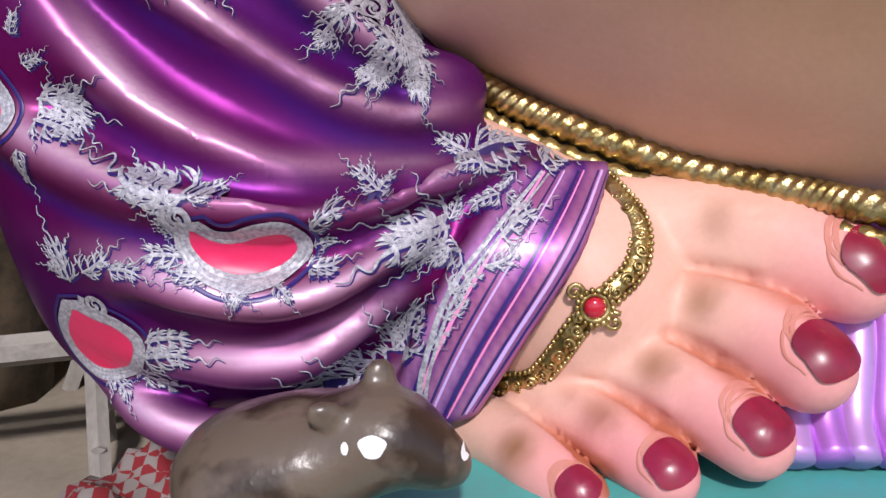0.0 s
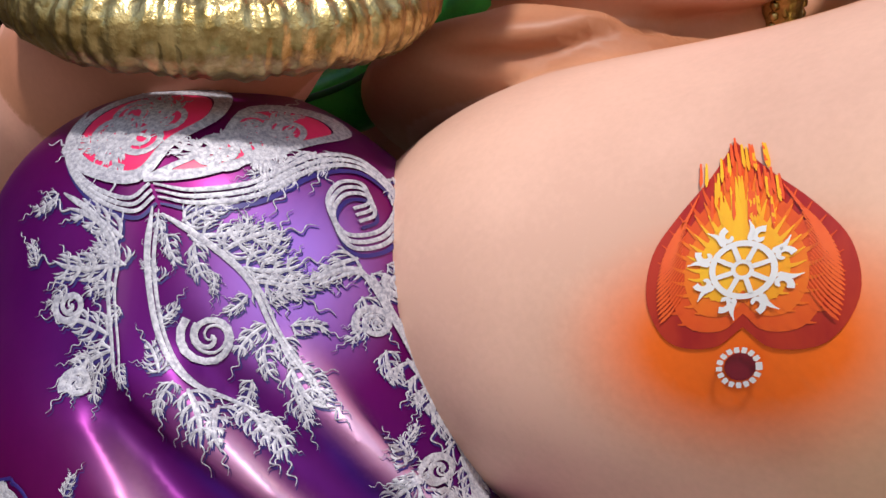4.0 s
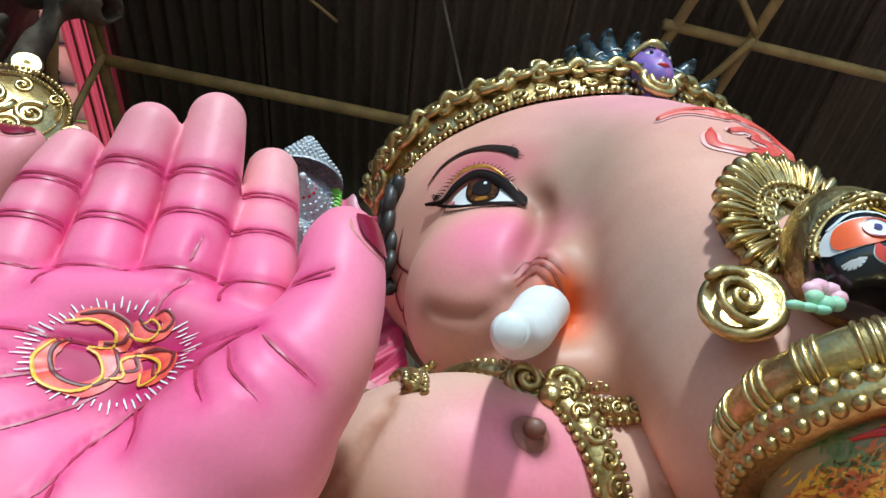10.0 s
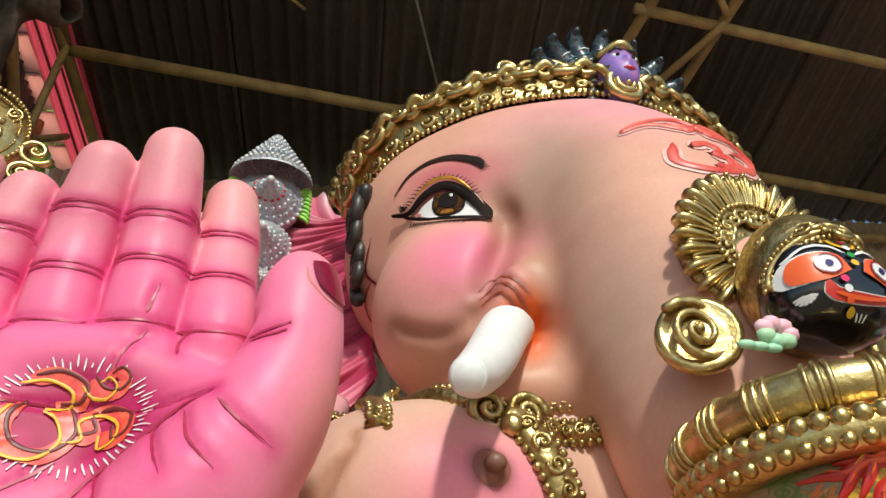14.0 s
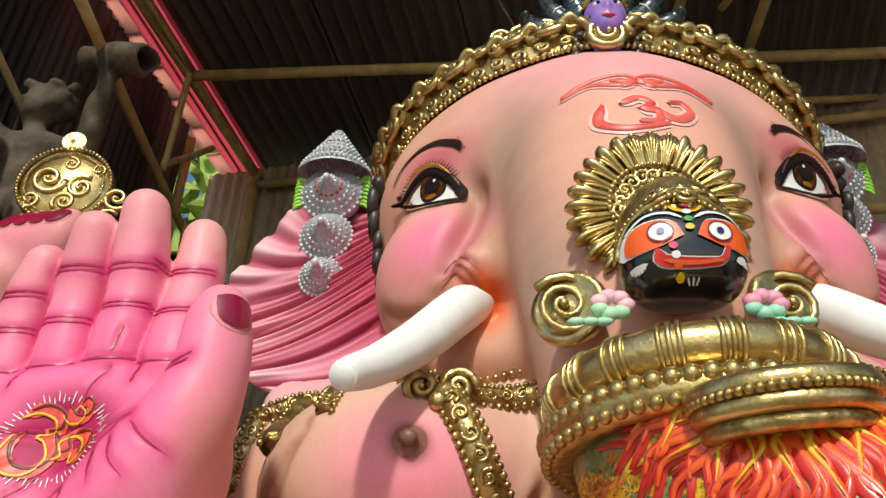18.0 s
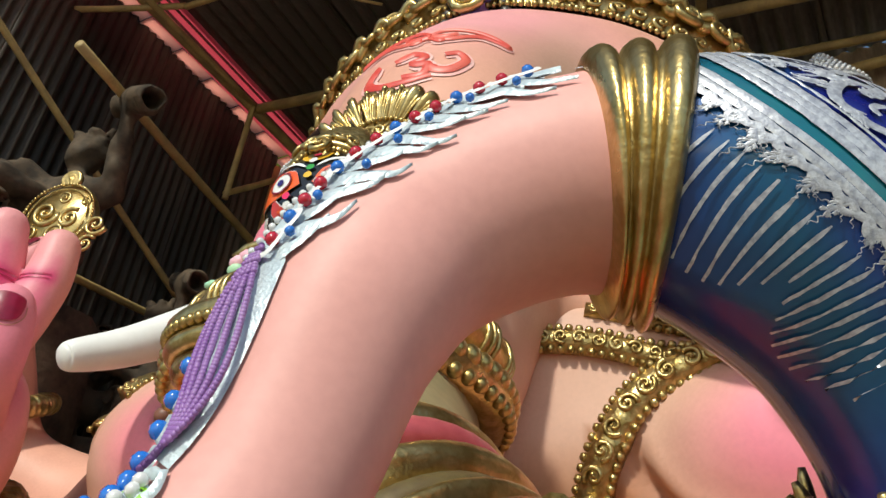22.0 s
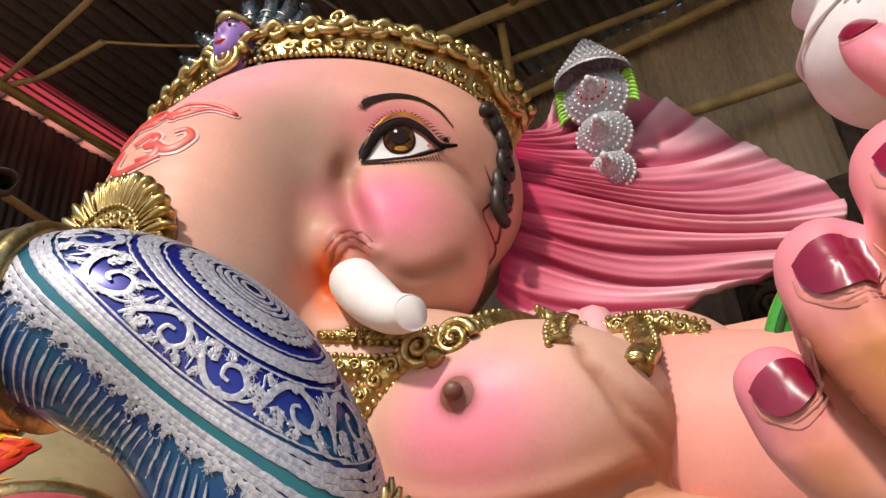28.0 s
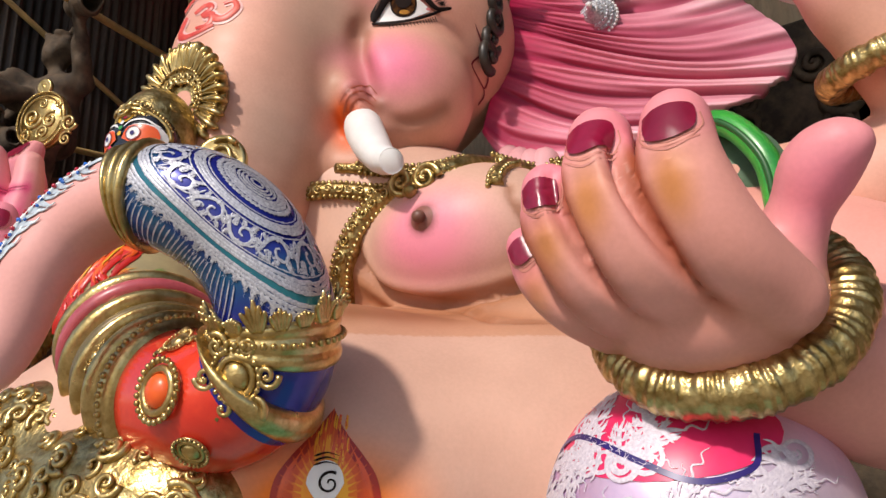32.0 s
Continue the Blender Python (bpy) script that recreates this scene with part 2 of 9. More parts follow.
class Blob:
    """A smooth union of rounded solids on a grid, turned into a skin of quads."""

    def __init__(self, lo, hi, h):
        self.lo, self.h = np.array(lo, float), h
        self.shape = tuple(int(c) for c in np.ceil((np.array(hi) - self.lo) / h) + 1)
        self.d = np.full(self.shape, 9.0, np.float32)

    def box(self, lo, hi):
        a = np.clip(np.floor((np.array(lo) - self.lo) / self.h).astype(int), 0, np.array(self.shape))
        b = np.clip(np.ceil((np.array(hi) - self.lo) / self.h).astype(int) + 1, 0, np.array(self.shape))
        if (b <= a).any():
            return None, None
        ax = [(self.lo[i] + self.h * np.arange(a[i], b[i])).astype(np.float32) for i in range(3)]
        return tuple(slice(a[i], b[i]) for i in range(3)), np.meshgrid(*ax, indexing="ij", sparse=True)

    def put(self, s, d, k, cut):
        a = self.d[s]
        if cut:
            a, d = -a, d
            h = np.maximum(k - np.abs(a - d), 0) / k
            self.d[s] = -(np.minimum(a, d) - h * h * k / 4)
        else:
            h = np.maximum(k - np.abs(a - d), 0) / k
            self.d[s] = np.minimum(a, d) - h * h * k / 4

    def ell(self, c, r, rot=(0, 0, 0), k=0.06, cut=False):
        m = np.array(Euler([radians(x) for x in rot]).to_matrix())
        R = max(r) + k + 3 * self.h
        s, g = self.box(np.array(c) - R, np.array(c) + R)
        if s is None:
            return self
        p = [g[i] - c[i] for i in range(3)]
        q = [m[0, j] * p[0] + m[1, j] * p[1] + m[2, j] * p[2] for j in range(3)]
        k0 = np.sqrt(sum((q[j] / r[j]) ** 2 for j in range(3))) + 1e-6
        k1 = np.sqrt(sum((q[j] / r[j] ** 2) ** 2 for j in range(3))) + 1e-6
        self.put(s, k0 * (k0 - 1) / k1, k, cut)
        return self

    def tube(self, pts, k=0.04, n=5, flat=None, cut=False):
        """pts: rows of x, y, z, radius."""
        p = spline(pts, n)
        R = p[:, 3].max() + k + 3 * self.h
        s, g = self.box(p[:, :3].min(0) - R, p[:, :3].max(0) + R)
        if s is None:
            return self
        best = None
        for a, b in zip(p[:-1], p[1:]):
            ab = b[:3] - a[:3]
            t = np.clip(sum((g[i] - a[i]) * ab[i] for i in range(3)) / max(ab @ ab, 1e-9), 0, 1)
            d = np.sqrt(sum((g[i] - a[i] - t * ab[i]) ** 2 for i in range(3))) - (a[3] + t * (b[3] - a[3]))
            best = d if best is None else np.minimum(best, d)
        self.put(s, best, k, cut)
        return self

    def skin(self, soften=2):
        d, nx = self.d, self.shape
        neg = d < 0
        cnt = sum(neg[i:nx[0] - 1 + i, j:nx[1] - 1 + j, k:nx[2] - 1 + k].astype(np.int8) for i in (0, 1) for j in (0, 1) for k in (0, 1))
        act = (cnt > 0) & (cnt < 8)
        idx = np.argwhere(act)
        num = np.full(act.shape, -1, np.int64)
        num[act] = np.arange(len(idx))
        acc, cn = np.zeros((len(idx), 3)), np.zeros(len(idx))
        corners = [np.array(c) for c in np.ndindex(2, 2, 2)]
        val = {tuple(c): d[tuple((idx + c).T)].astype(float) for c in corners}
        for c in corners:
            for ax in range(3):
                if c[ax]:
                    continue
                e = c.copy()
                e[ax] = 1
                a, b = val[tuple(c)], val[tuple(e)]
                x = (a < 0) != (b < 0)
                t = np.where(x, a / np.where(x, a - b, 1), 0)
                pt = np.tile(c.astype(float), (len(idx), 1))
                pt[:, ax] = t
                acc[x] += pt[x]
                cn[x] += 1
        v = (idx + acc / cn[:, None]) * self.h + self.lo
        faces = []
        for ax in range(3):
            u, w = (ax + 1) % 3, (ax + 2) % 3
            lo = [slice(1, None)] * 3
            sl = [slice(0, n) for n in nx]
            s0, s1 = list(sl), list(sl)
            s0[ax], s1[ax] = slice(0, nx[ax] - 1), slice(1, nx[ax])
            a, b = neg[tuple(s0)], neg[tuple(s1)]
            e = np.argwhere(a != b)
            ok = (e[:, u] > 0) & (e[:, w] > 0) & (e[:, u] < nx[u] - 1) & (e[:, w] < nx[w] - 1)
            e = e[ok]
            flip = ~a[tuple(e.T)]
            q = []
            for du, dw in ((0, 0), (1, 0), (1, 1), (0, 1)):
                c = e.copy()
                c[:, u] -= du
                c[:, w] -= dw
                q.append(num[tuple(c.T)])
            q = np.stack(q, 1)
            q[flip] = q[flip][:, ::-1]
            faces.append(q[(q >= 0).all(1)])
        f = np.concatenate(faces)
        for _ in range(soften):
            s, m = np.zeros_like(v), np.zeros(len(v))
            for i in range(4):
                a, b = f[:, i], f[:, (i + 1) % 4]
                for x, y in ((a, b), (b, a)):
                    for j in range(3):
                        s[:, j] += np.bincount(x, v[y, j], len(v))
                    m += np.bincount(x, minlength=len(v))
            v = 0.5 * v + 0.5 * s / np.maximum(m, 1)[:, None]
        return v, f


def frames(p):
    """Turning-free frames along a curve."""
    t = np.gradient(p, axis=0)
    t /= np.linalg.norm(t, axis=1)[:, None] + 1e-12
    a = np.cross(t[0], (0, 0, 1)) if abs(t[0][2]) < 0.9 else np.cross(t[0], (0, 1, 0))
    out = []
    for d in t:
        a = a - d * (a @ d)
        a = a / np.linalg.norm(a)
        out.append((a, np.cross(d, a)))
    return t, np.array([o[0] for o in out]), np.array([o[1] for o in out])


def sweep(pts, n=6, ring=16, cap=True, closed=False, wave=None):
    """A tube through rows x, y, z, radius(, flatness); wave(s, angle) scales the radius."""
    p = spline(pts, n) if n > 1 else np.asarray(pts, float)
    t, a, b = frames(p[:, :3])
    th = np.linspace(0, 2 * np.pi, ring, endpoint=False)
    m = len(p)
    s = np.linspace(0, 1, m)
    r = p[:, 3][:, None] * np.ones(ring)
    if wave is not None:
        r = r * wave(s[:, None], th[None])
    fl = p[:, 4][:, None] if p.shape[1] > 4 else 1.0
    v = p[:, None, :3] + a[:, None] * (r * np.cos(th))[..., None] + b[:, None] * (r * fl * np.sin(th))[..., None]
    v = v.reshape(-1, 3)
    f = []
    for i in range(m if closed else m - 1):
        for j in range(ring):
            f.append((i * ring + j, i * ring + (j + 1) % ring, (i + 1) % m * ring + (j + 1) % ring, (i + 1) % m * ring + j))
    if cap and not closed:
        f += [tuple(range(ring))[::-1], tuple((m - 1) * ring + j for j in range(ring))]
    return v, f


def ringpath(c, axis, R, n=48, r=0.03, R2=None, start=0.0, end=2 * np.pi, side=None):
    """Rows of a circle or an arc round c."""
    ax = Vector(axis).normalized()
    e1 = Vector(side) if side is not None else (Vector((1, 0, 0)) - ax * ax.x)
    e1 = (e1 - ax * e1.dot(ax)).normalized()
    e2 = ax.cross(e1)
    th = np.linspace(start, end, n, endpoint=abs(end - start) < 6.2)
    return np.array([[*(Vector(c) + e1 * R * math.cos(t) + e2 * (R2 or R) * math.sin(t)), r] for t in th])


def ball(c, r, seg=8, rings=5, squash=(1, 1, 1)):
    v, f = [], []
    for i in range(rings + 1):
        ph = math.pi * i / rings
        for j in range(seg):
            th = 2 * math.pi * j / seg
            v.append((c[0] + r * squash[0] * math.sin(ph) * math.cos(th), c[1] + r * squash[1] * math.sin(ph) * math.sin(th), c[2] + r * squash[2] * math.cos(ph)))
    for i in range(rings):
        for j in range(seg):
            f.append((i * seg + j, (i + 1) * seg + j, (i + 1) * seg + (j + 1) % seg, i * seg + (j + 1) % seg))
    return np.array(v), f


def lathe(c, axis, prof, seg=36):
    """Rows of distance along the axis and radius."""
    ax = Vector(axis).normalized()
    e1 = ax.orthogonal().normalized()
    e2 = ax.cross(e1)
    v = [Vector(c) + ax * h + (e1 * math.cos(2 * math.pi * j / seg) + e2 * math.sin(2 * math.pi * j / seg)) * r for h, r in prof for j in range(seg)]
    f = [(i * seg + j, i * seg + (j + 1) % seg, (i + 1) * seg + (j + 1) % seg, (i + 1) * seg + j) for i in range(len(prof) - 1) for j in range(seg)]
    return np.array([x[:] for x in v]), f


def boxy(c, s, rot=(0, 0, 0), bev=0.0):
    """A block with cut edges: centre, full sizes."""
    bm = bmesh.new()
    bmesh.ops.create_cube(bm, size=1)
    for v in bm.verts:
        v.co = Vector((v.co.x * s[0], v.co.y * s[1], v.co.z * s[2]))
    if bev:
        bmesh.ops.bevel(bm, geom=bm.edges[:], offset=bev, segments=1, affect="EDGES")
    m = Matrix.LocRotScale(c, Euler([radians(a) for a in rot]), None)
    bm.verts.index_update()
    v = np.array([(m @ v.co)[:] for v in bm.verts])
    f = [tuple(x.index for x in q.verts) for q in bm.faces]
    bm.free()
    return v, f


# ---- drawn ornament: strokes in a plane, laid on a surface ----
def stroke(pts, w, n=6, taper=1.0, head=0.15):
    """A ribbon through 2D points: rows x, y, half width."""
    p = spline(pts, n)
    s = np.linspace(0, 1, len(p))
    prof = np.minimum(1, head + s * 6) * (1 - taper * s ** 1.5)
    return np.column_stack([p, np.maximum(w * prof, 0.0006)])


def curl(c, r, turns=1.6, start=0.0, sense=1, w=0.01, n=26):
    t = np.linspace(0, 1, n)
    a = start + sense * t * turns * 2 * np.pi
    rr = r * (1 - t) ** 0.8 + 0.08 * r
    return np.column_stack([c[0] + rr * np.cos(a), c[1] + rr * np.sin(a), w * (1 - 0.5 * t)])


def leaf(size, lobes=4, w=0.05, seed=0):
    """A broad leaf spray along +x."""
    rnd = random.Random(seed)
    out = [stroke([(0, 0), (0.35, 0.05), (0.7, -0.03), (1.0, 0.06)], w, taper=0.9)]
    for i in range(lobes):
        x = 0.06 + 0.78 * i / lobes
        L = 0.55 * (1 - 0.40 * i / lobes) * rnd.uniform(0.85, 1.2)
        for sd in (1, -1):
            for ang, k in ((1.15, 0.75), (0.80, 1.0), (0.48, 0.85)):
                q = ang + rnd.uniform(-0.12, 0.12)
                c, s = math.cos(q), sd * math.sin(q)
                bend = -sd * 0.18 * k * L
                pts = [(x, 0), (x + 0.45 * L * k * c - bend * s, 0.45 * L * k * s + bend * c), (x + 0.8 * L * k * c, 0.8 * L * k * s), (x + L * k * c + bend * s * 0.7, L * k * s - bend * c * 0.7)]
                out.append(stroke(pts, w * 0.85 * k, 5))
    if lobes > 2:
        out.append(curl((0.25, 0.30), 0.17, 1.5, -1.5, 1, w * 0.55))
        out.append(curl((0.32, -0.29), 0.15, 1.5, 1.5, -1, w * 0.55))
    return [np.column_stack([s[:, :2] * size, s[:, 2] * size]) for s in out]


def lens(pts, w, n=6):
    """A leaflet: full in the middle, drawn out to a point."""
    p = spline(pts, n)
    t = np.linspace(0, 1, len(p))
    return np.column_stack([p, np.maximum(w * np.sin(np.pi * np.clip(t * 0.86 + 0.14, 0, 1)) ** 0.8, 0.0015)])


def acanthus(size, seed):
    """A slender spray: pointed leaflets along a bent stem, each with a side tooth, ending in thin wavy tails."""
    rnd = random.Random(seed)
    bend = rnd.choice((-1, 1)) * rnd.uniform(0.05, 0.16)
    out = [lens([(0, 0), (0.3, bend * 0.8), (0.65, bend), (0.92, bend * 0.3)], 0.054)]
    for i in range(4):
        x = 0.04 + 0.20 * i
        y = bend * math.sin(math.pi * x * 0.9)
        for sd in (1, -1):
            L = (0.36 - 0.045 * i) * rnd.uniform(0.75, 1.2)
            a = sd * rnd.uniform(0.60, 1.0)
            c, s = math.cos(a), math.sin(a)

            def at(l, o):
                return (x + L * (l * c - o * s * sd), y + L * (l * s + o * c * sd))
            out.append(lens([at(0, 0), at(0.4, 0.14), at(0.75, 0.06), at(1.0, -0.20)], 0.040))
            out.append(lens([at(0.30, 0.06), at(0.60, 0.30), at(0.85, 0.34)], 0.018, 4))
            out.append(lens([at(0.35, 0.02), at(0.70, -0.16), at(0.92, -0.40)], 0.017, 4))
            if rnd.random() < 0.30:
                out.append(stroke([at(0.85, -0.05), at(1.1, 0.06), at(1.35, -0.14), at(1.6, 0.05), at(1.85, -0.05)], 0.014, 6, 0.7, 0.8))
    out.append(stroke([(0.86, bend * 0.4), (0.98, bend * 0.2 + 0.06), (1.10, bend * 0.2 - 0.05), (1.22, bend * 0.2 + 0.05), (1.36, bend * 0.2)], 0.018, 6, 0.7, 0.8))
    return [q * size for q in out]


def turned(strokes, ang, at=(0, 0), flip=1):
    c, s = math.cos(ang), math.sin(ang)
    return [np.column_stack([at[0] + c * k[:, 0] - s * k[:, 1] * flip, at[1] + s * k[:, 0] + c * k[:, 1] * flip, k[:, 2]]) for k in strokes]


class Plane:
    """Lays flat drawing on a surface: origin, the way it is pressed, and which way is up."""

    def __init__(self, tree, o, way, up=(0, 0, 1), lift=0.004, far=0.6):
        self.t, self.o, self.w = tree, Vector(o), Vector(way).normalized()
        up = Vector(up)
        self.y = (up - self.w * up.dot(self.w)).normalized()
        self.x = self.w.cross(self.y)
        self.lift, self.far = lift, far
        self.last = None

    def lay(self, u, v, lift=None):
        a = self.o + self.x * u + self.y * v
        hit, nor, _, dist = self.t.ray_cast(a - self.w * self.far, self.w, 2 * self.far)
        if hit is None:
            return None
        if nor.dot(self.w) > 0:
            nor = -nor
        return hit + nor * (self.lift if lift is None else lift)

    def strokes(self, shape, ss, material, lift=None, thick=0.0):
        for s in ss:
            if len(s) < 2:
                continue
            d = np.gradient(s[:, :2], axis=0)
            d /= np.linalg.norm(d, axis=1)[:, None] + 1e-9
            nrm = np.column_stack([-d[:, 1], d[:, 0]]) * s[:, 2:3]
            row = []
            mid = thick > 0
            for c, q in zip(s[:, :2], nrm):
                ends = [self.lay(*(c - q), lift), self.lay(*(c + q), lift)]
                if mid:
                    ends.insert(1, self.lay(*c, (self.lift if lift is None else lift) + thick))
                row.append(ends)
            v, f, ok = [], [], []
            k = 3 if mid else 2
            for e in row:
                ok.append(all(x is not None for x in e))
                v += [x if x is not None else Vector() for x in e]
            for i in range(len(row) - 1):
                if ok[i] and ok[i + 1] and (v[i * k] - v[i * k + k]).length < 0.25:
                    for j in range(k - 1):
                        f.append((i * k + j, i * k + k + j, i * k + k + j + 1, i * k + j + 1))
            if f:
                shape.add(np.array([x[:] for x in v]), f, material)

    def disc(self, shape, outline, material, lift=None, rings=4, centre=None):
        """A filled patch: outline points round a centre, in rings that follow the surface."""
        o = np.asarray(outline, float)
        c = np.array(centre if centre is not None else o.mean(0))
        v, n = [], len(o)
        p = self.lay(*c, lift)
        if p is None:
            return
        v.append(p[:])
        for r in range(1, rings + 1):
            for q in o:
                x = self.lay(*(c + (q - c) * r / rings), lift)
                v.append(x[:] if x is not None else None)
        f = [(0, 1 + j, 1 + (j + 1) % n) for j in range(n)]
        for r in range(rings - 1):
            a = 1 + r * n
            f += [(a + j, a + n + j, a + n + (j + 1) % n, a + (j + 1) % n) for j in range(n)]
        f = [q for q in f if all(v[i] is not None for i in q)]
        v = [x if x is not None else (0, 0, 0) for x in v]
        if f:
            shape.add(np.array(v), f, material)


def circle(c, r, n=24, r2=None):
    return [(c[0] + r * math.cos(2 * math.pi * i / n), c[1] + (r2 or r) * math.sin(2 * math.pi * i / n)) for i in range(n)]


def mixc(col, to, w):
    return col + (np.asarray(to) - col) * np.clip(w, 0, 1)[:, None]


def normals(v, f):
    """The outward way at each point of a quad skin."""
    n = np.cross(v[f[:, 2]] - v[f[:, 0]], v[f[:, 3]] - v[f[:, 1]])
    out = np.zeros_like(v)
    for i in range(4):
        for j in range(3):
            out[:, j] += np.bincount(f[:, i], n[:, j], len(v))
    return out / (np.linalg.norm(out, axis=1)[:, None] + 1e-12)


def path_distance(v, pts, n=6):
    """How far each point lies from a smooth line through pts, and how far along it that is."""
    p = spline(pts, n)[:, :3]
    best, at = np.full(len(v), 9.0), np.zeros(len(v))
    box = np.all((v > p.min(0) - 0.2) & (v < p.max(0) + 0.2), axis=1)
    w, d0, a0 = v[box], best[box], at[box]
    for i, (a, b) in enumerate(zip(p[:-1], p[1:])):
        ab = b - a
        t = np.clip((w - a) @ ab / max(ab @ ab, 1e-12), 0, 1)
        d = np.linalg.norm(w - a - t[:, None] * ab, axis=1)
        m = d < d0
        d0[m], a0[m] = d[m], (i + t[m]) / (len(p) - 1)
    best[box], at[box] = d0, a0
    return best, at


def crease(v, f, pts, depth, width, lip=0.35):
    """Presses a soft groove into a skin along pts; its two lips swell a little."""
    d, at = path_distance(v, pts)
    e = np.minimum(1, 6 * np.minimum(at, 1 - at) + 0.15)
    h = np.exp(-(d / width) ** 2) - lip * np.exp(-((d - 2.2 * width) / (1.2 * width)) ** 2)
    return v - normals(v, f) * (depth * h * e * (d < 8 * width))[:, None]


def near(v, c, r):
    """1 at c, falling softly to 0 at r (a number, or three half axes)."""
    d = np.linalg.norm((v - np.asarray(c)) / np.asarray(r), axis=1)
    return np.clip(1 - d, 0, 1) ** 2 * (3 - 2 * np.clip(1 - d, 0, 1))


BEAD_MESH = {}


def bead_parts(points, r, material, parent):
    """Round beads, each a part of its own, on one shared mesh."""
    key = (round(r, 4), material.name)
    if key not in BEAD_MESH:
        ob = Shape().add(*ball((0, 0, 0), r, 10, 6), material).obj("bead")
        BEAD_MESH[key] = ob.data
        bpy.data.objects.remove(ob)
    for q in points:
        ob = new("bead", BEAD_MESH[key])
        ob.location = q
        ob.parent = parent

# ---- the shed ----
def corrugated(lo, hi, along, pitch=0.12, depth=0.026, thick=0.004, nsub=6):
    """A wavy sheet: lo and hi are two opposite corners of the flat sheet; along: the axis that the ribs follow."""
    lo, hi = np.array(lo, float), np.array(hi, float)
    flat = [i for i in range(3) if i != along]
    wave = max(flat, key=lambda i: abs(hi[i] - lo[i]))
    off = [i for i in flat if i != wave][0]
    n = max(2, int(abs(hi[wave] - lo[wave]) / pitch * nsub))
    v, f = [], []
    for side in (0, 1):
        for i in range(n + 1):
            t = i / n
            for e in (0, 1):
                p = lo + (hi - lo) * t
                p[along] = (lo, hi)[e][along]
                if off != along:
                    p[off] = lo[off] + (hi[off] - lo[off]) * (t if True else e)
                x = abs(hi[wave] - lo[wave]) * t
                p[off] += depth * math.sin(2 * math.pi * x / pitch) + side * thick
                v.append(p)
    k = 2 * (n + 1)
    for i in range(n):
        a = 2 * i
        f.append((a, a + 1, a + 3, a + 2))
        f.append((k + a, k + a + 2, k + a + 3, k + a + 1))
    return np.array(v), f


ground = Shape()
gx, gy = np.meshgrid(np.linspace(-60, 60, 90), np.linspace(-60, 60, 90), indexing="ij")
gx, gy = np.sign(gx) * (gx / 60) ** 2 * 60, np.sign(gy) * (gy / 60) ** 2 * 60
gz = np.array([noise.noise((x * 0.9, y * 0.9, 0)) * 0.03 for x, y in zip(gx.ravel(), gy.ravel())])
gi = np.arange(90 * 90).reshape(90, 90)
ground.add(np.column_stack([gx.ravel(), gy.ravel(), gz]), np.stack([gi[:-1, :-1], gi[1:, :-1], gi[1:, 1:], gi[:-1, 1:]], -1).reshape(-1, 4), earth)
tagged(ground.obj("ground"), "bare dark earth floor of the workshop shed", "ground", kind="structure")

# roof: ribbed sheets that run away from the open front, one row of sheets beside the other
ROOF_Z = 6.25
roof = Shape()
rx = -2.04
while rx < 7.0:
    v, f = corrugated((rx, 0.8, ROOF_Z + 0.02 * (int(rx * 10) % 2)), (rx + 1.06, 4.75, ROOF_Z + 0.02 * (int(rx * 10) % 2)), 1)
    v[:, 2] += (v[:, 1] - 3) * -0.06
    roof.add(v, f, sheet)
    rx += 1.0
tagged(roof.obj("ceiling"), "dark rusty corrugated metal shed roof seen from below", "roof", kind="structure")

strip = Shape()
v, f = corrugated((-2.32, 0.8, ROOF_Z - 0.02), (-2.02, 4.75, ROOF_Z - 0.02), 1, pitch=0.075, depth=0.022, nsub=8)
v[:, 2] += (v[:, 1] - 3) * -0.06
low = [q for k, q in enumerate(f) if (k // 2) % 8 < 7]
strip.add(v, low, pinksheet)
strip.add(v, [q for k, q in enumerate(f) if (k // 2) % 8 >= 7], sheet)
tagged(strip.obj("roof_light"), "pink translucent ribs of a corrugated strip that lets daylight through the roof", "roof light", kind="structure")
flap = Shape()
rnd = random.Random(17)
for k in range(12):
    y = 0.8 + 0.33 * k
    w = 0.14 + rnd.uniform(-0.025, 0.03)
    z = ROOF_Z - 0.03 - (y - 3) * 0.06
    flap.add(*boxy((-2.32 - w / 2, y + 0.165, z), (w, 0.33, 0.006)), paleflap)
tagged(flap.obj("roof_edge"), "torn pale pink edge of the translucent roof sheet", "roof light", kind="structure")


def sheet_wall(name, lo, hi, label, width=0.9, lap=0.05, material=None, pitch=0.1):
    """A wall of upright ribbed sheets, each its own piece."""
    base = thing(name, label, "wall", kind="structure")
    lo, hi = np.array(lo, float), np.array(hi, float)
    ax = 0 if abs(hi[0] - lo[0]) > abs(hi[1] - lo[1]) else 1
    L = hi[ax] - lo[ax]
    n = max(1, int(round(abs(L) / width)))
    for i in range(n):
        a, b = lo.copy(), hi.copy()
        a[ax], b[ax] = lo[ax] + L * i / n, lo[ax] + L * (i + 1) / n + lap * np.sign(L)
        b[1 - ax] = a[1 - ax] = lo[1 - ax] + 0.012 * (i % 2)
        v, f = corrugated(a, b, 2, pitch=pitch, depth=0.014, nsub=5)
        part("sheet", Shape().add(v, f, material or wallsheet), base)
    return base


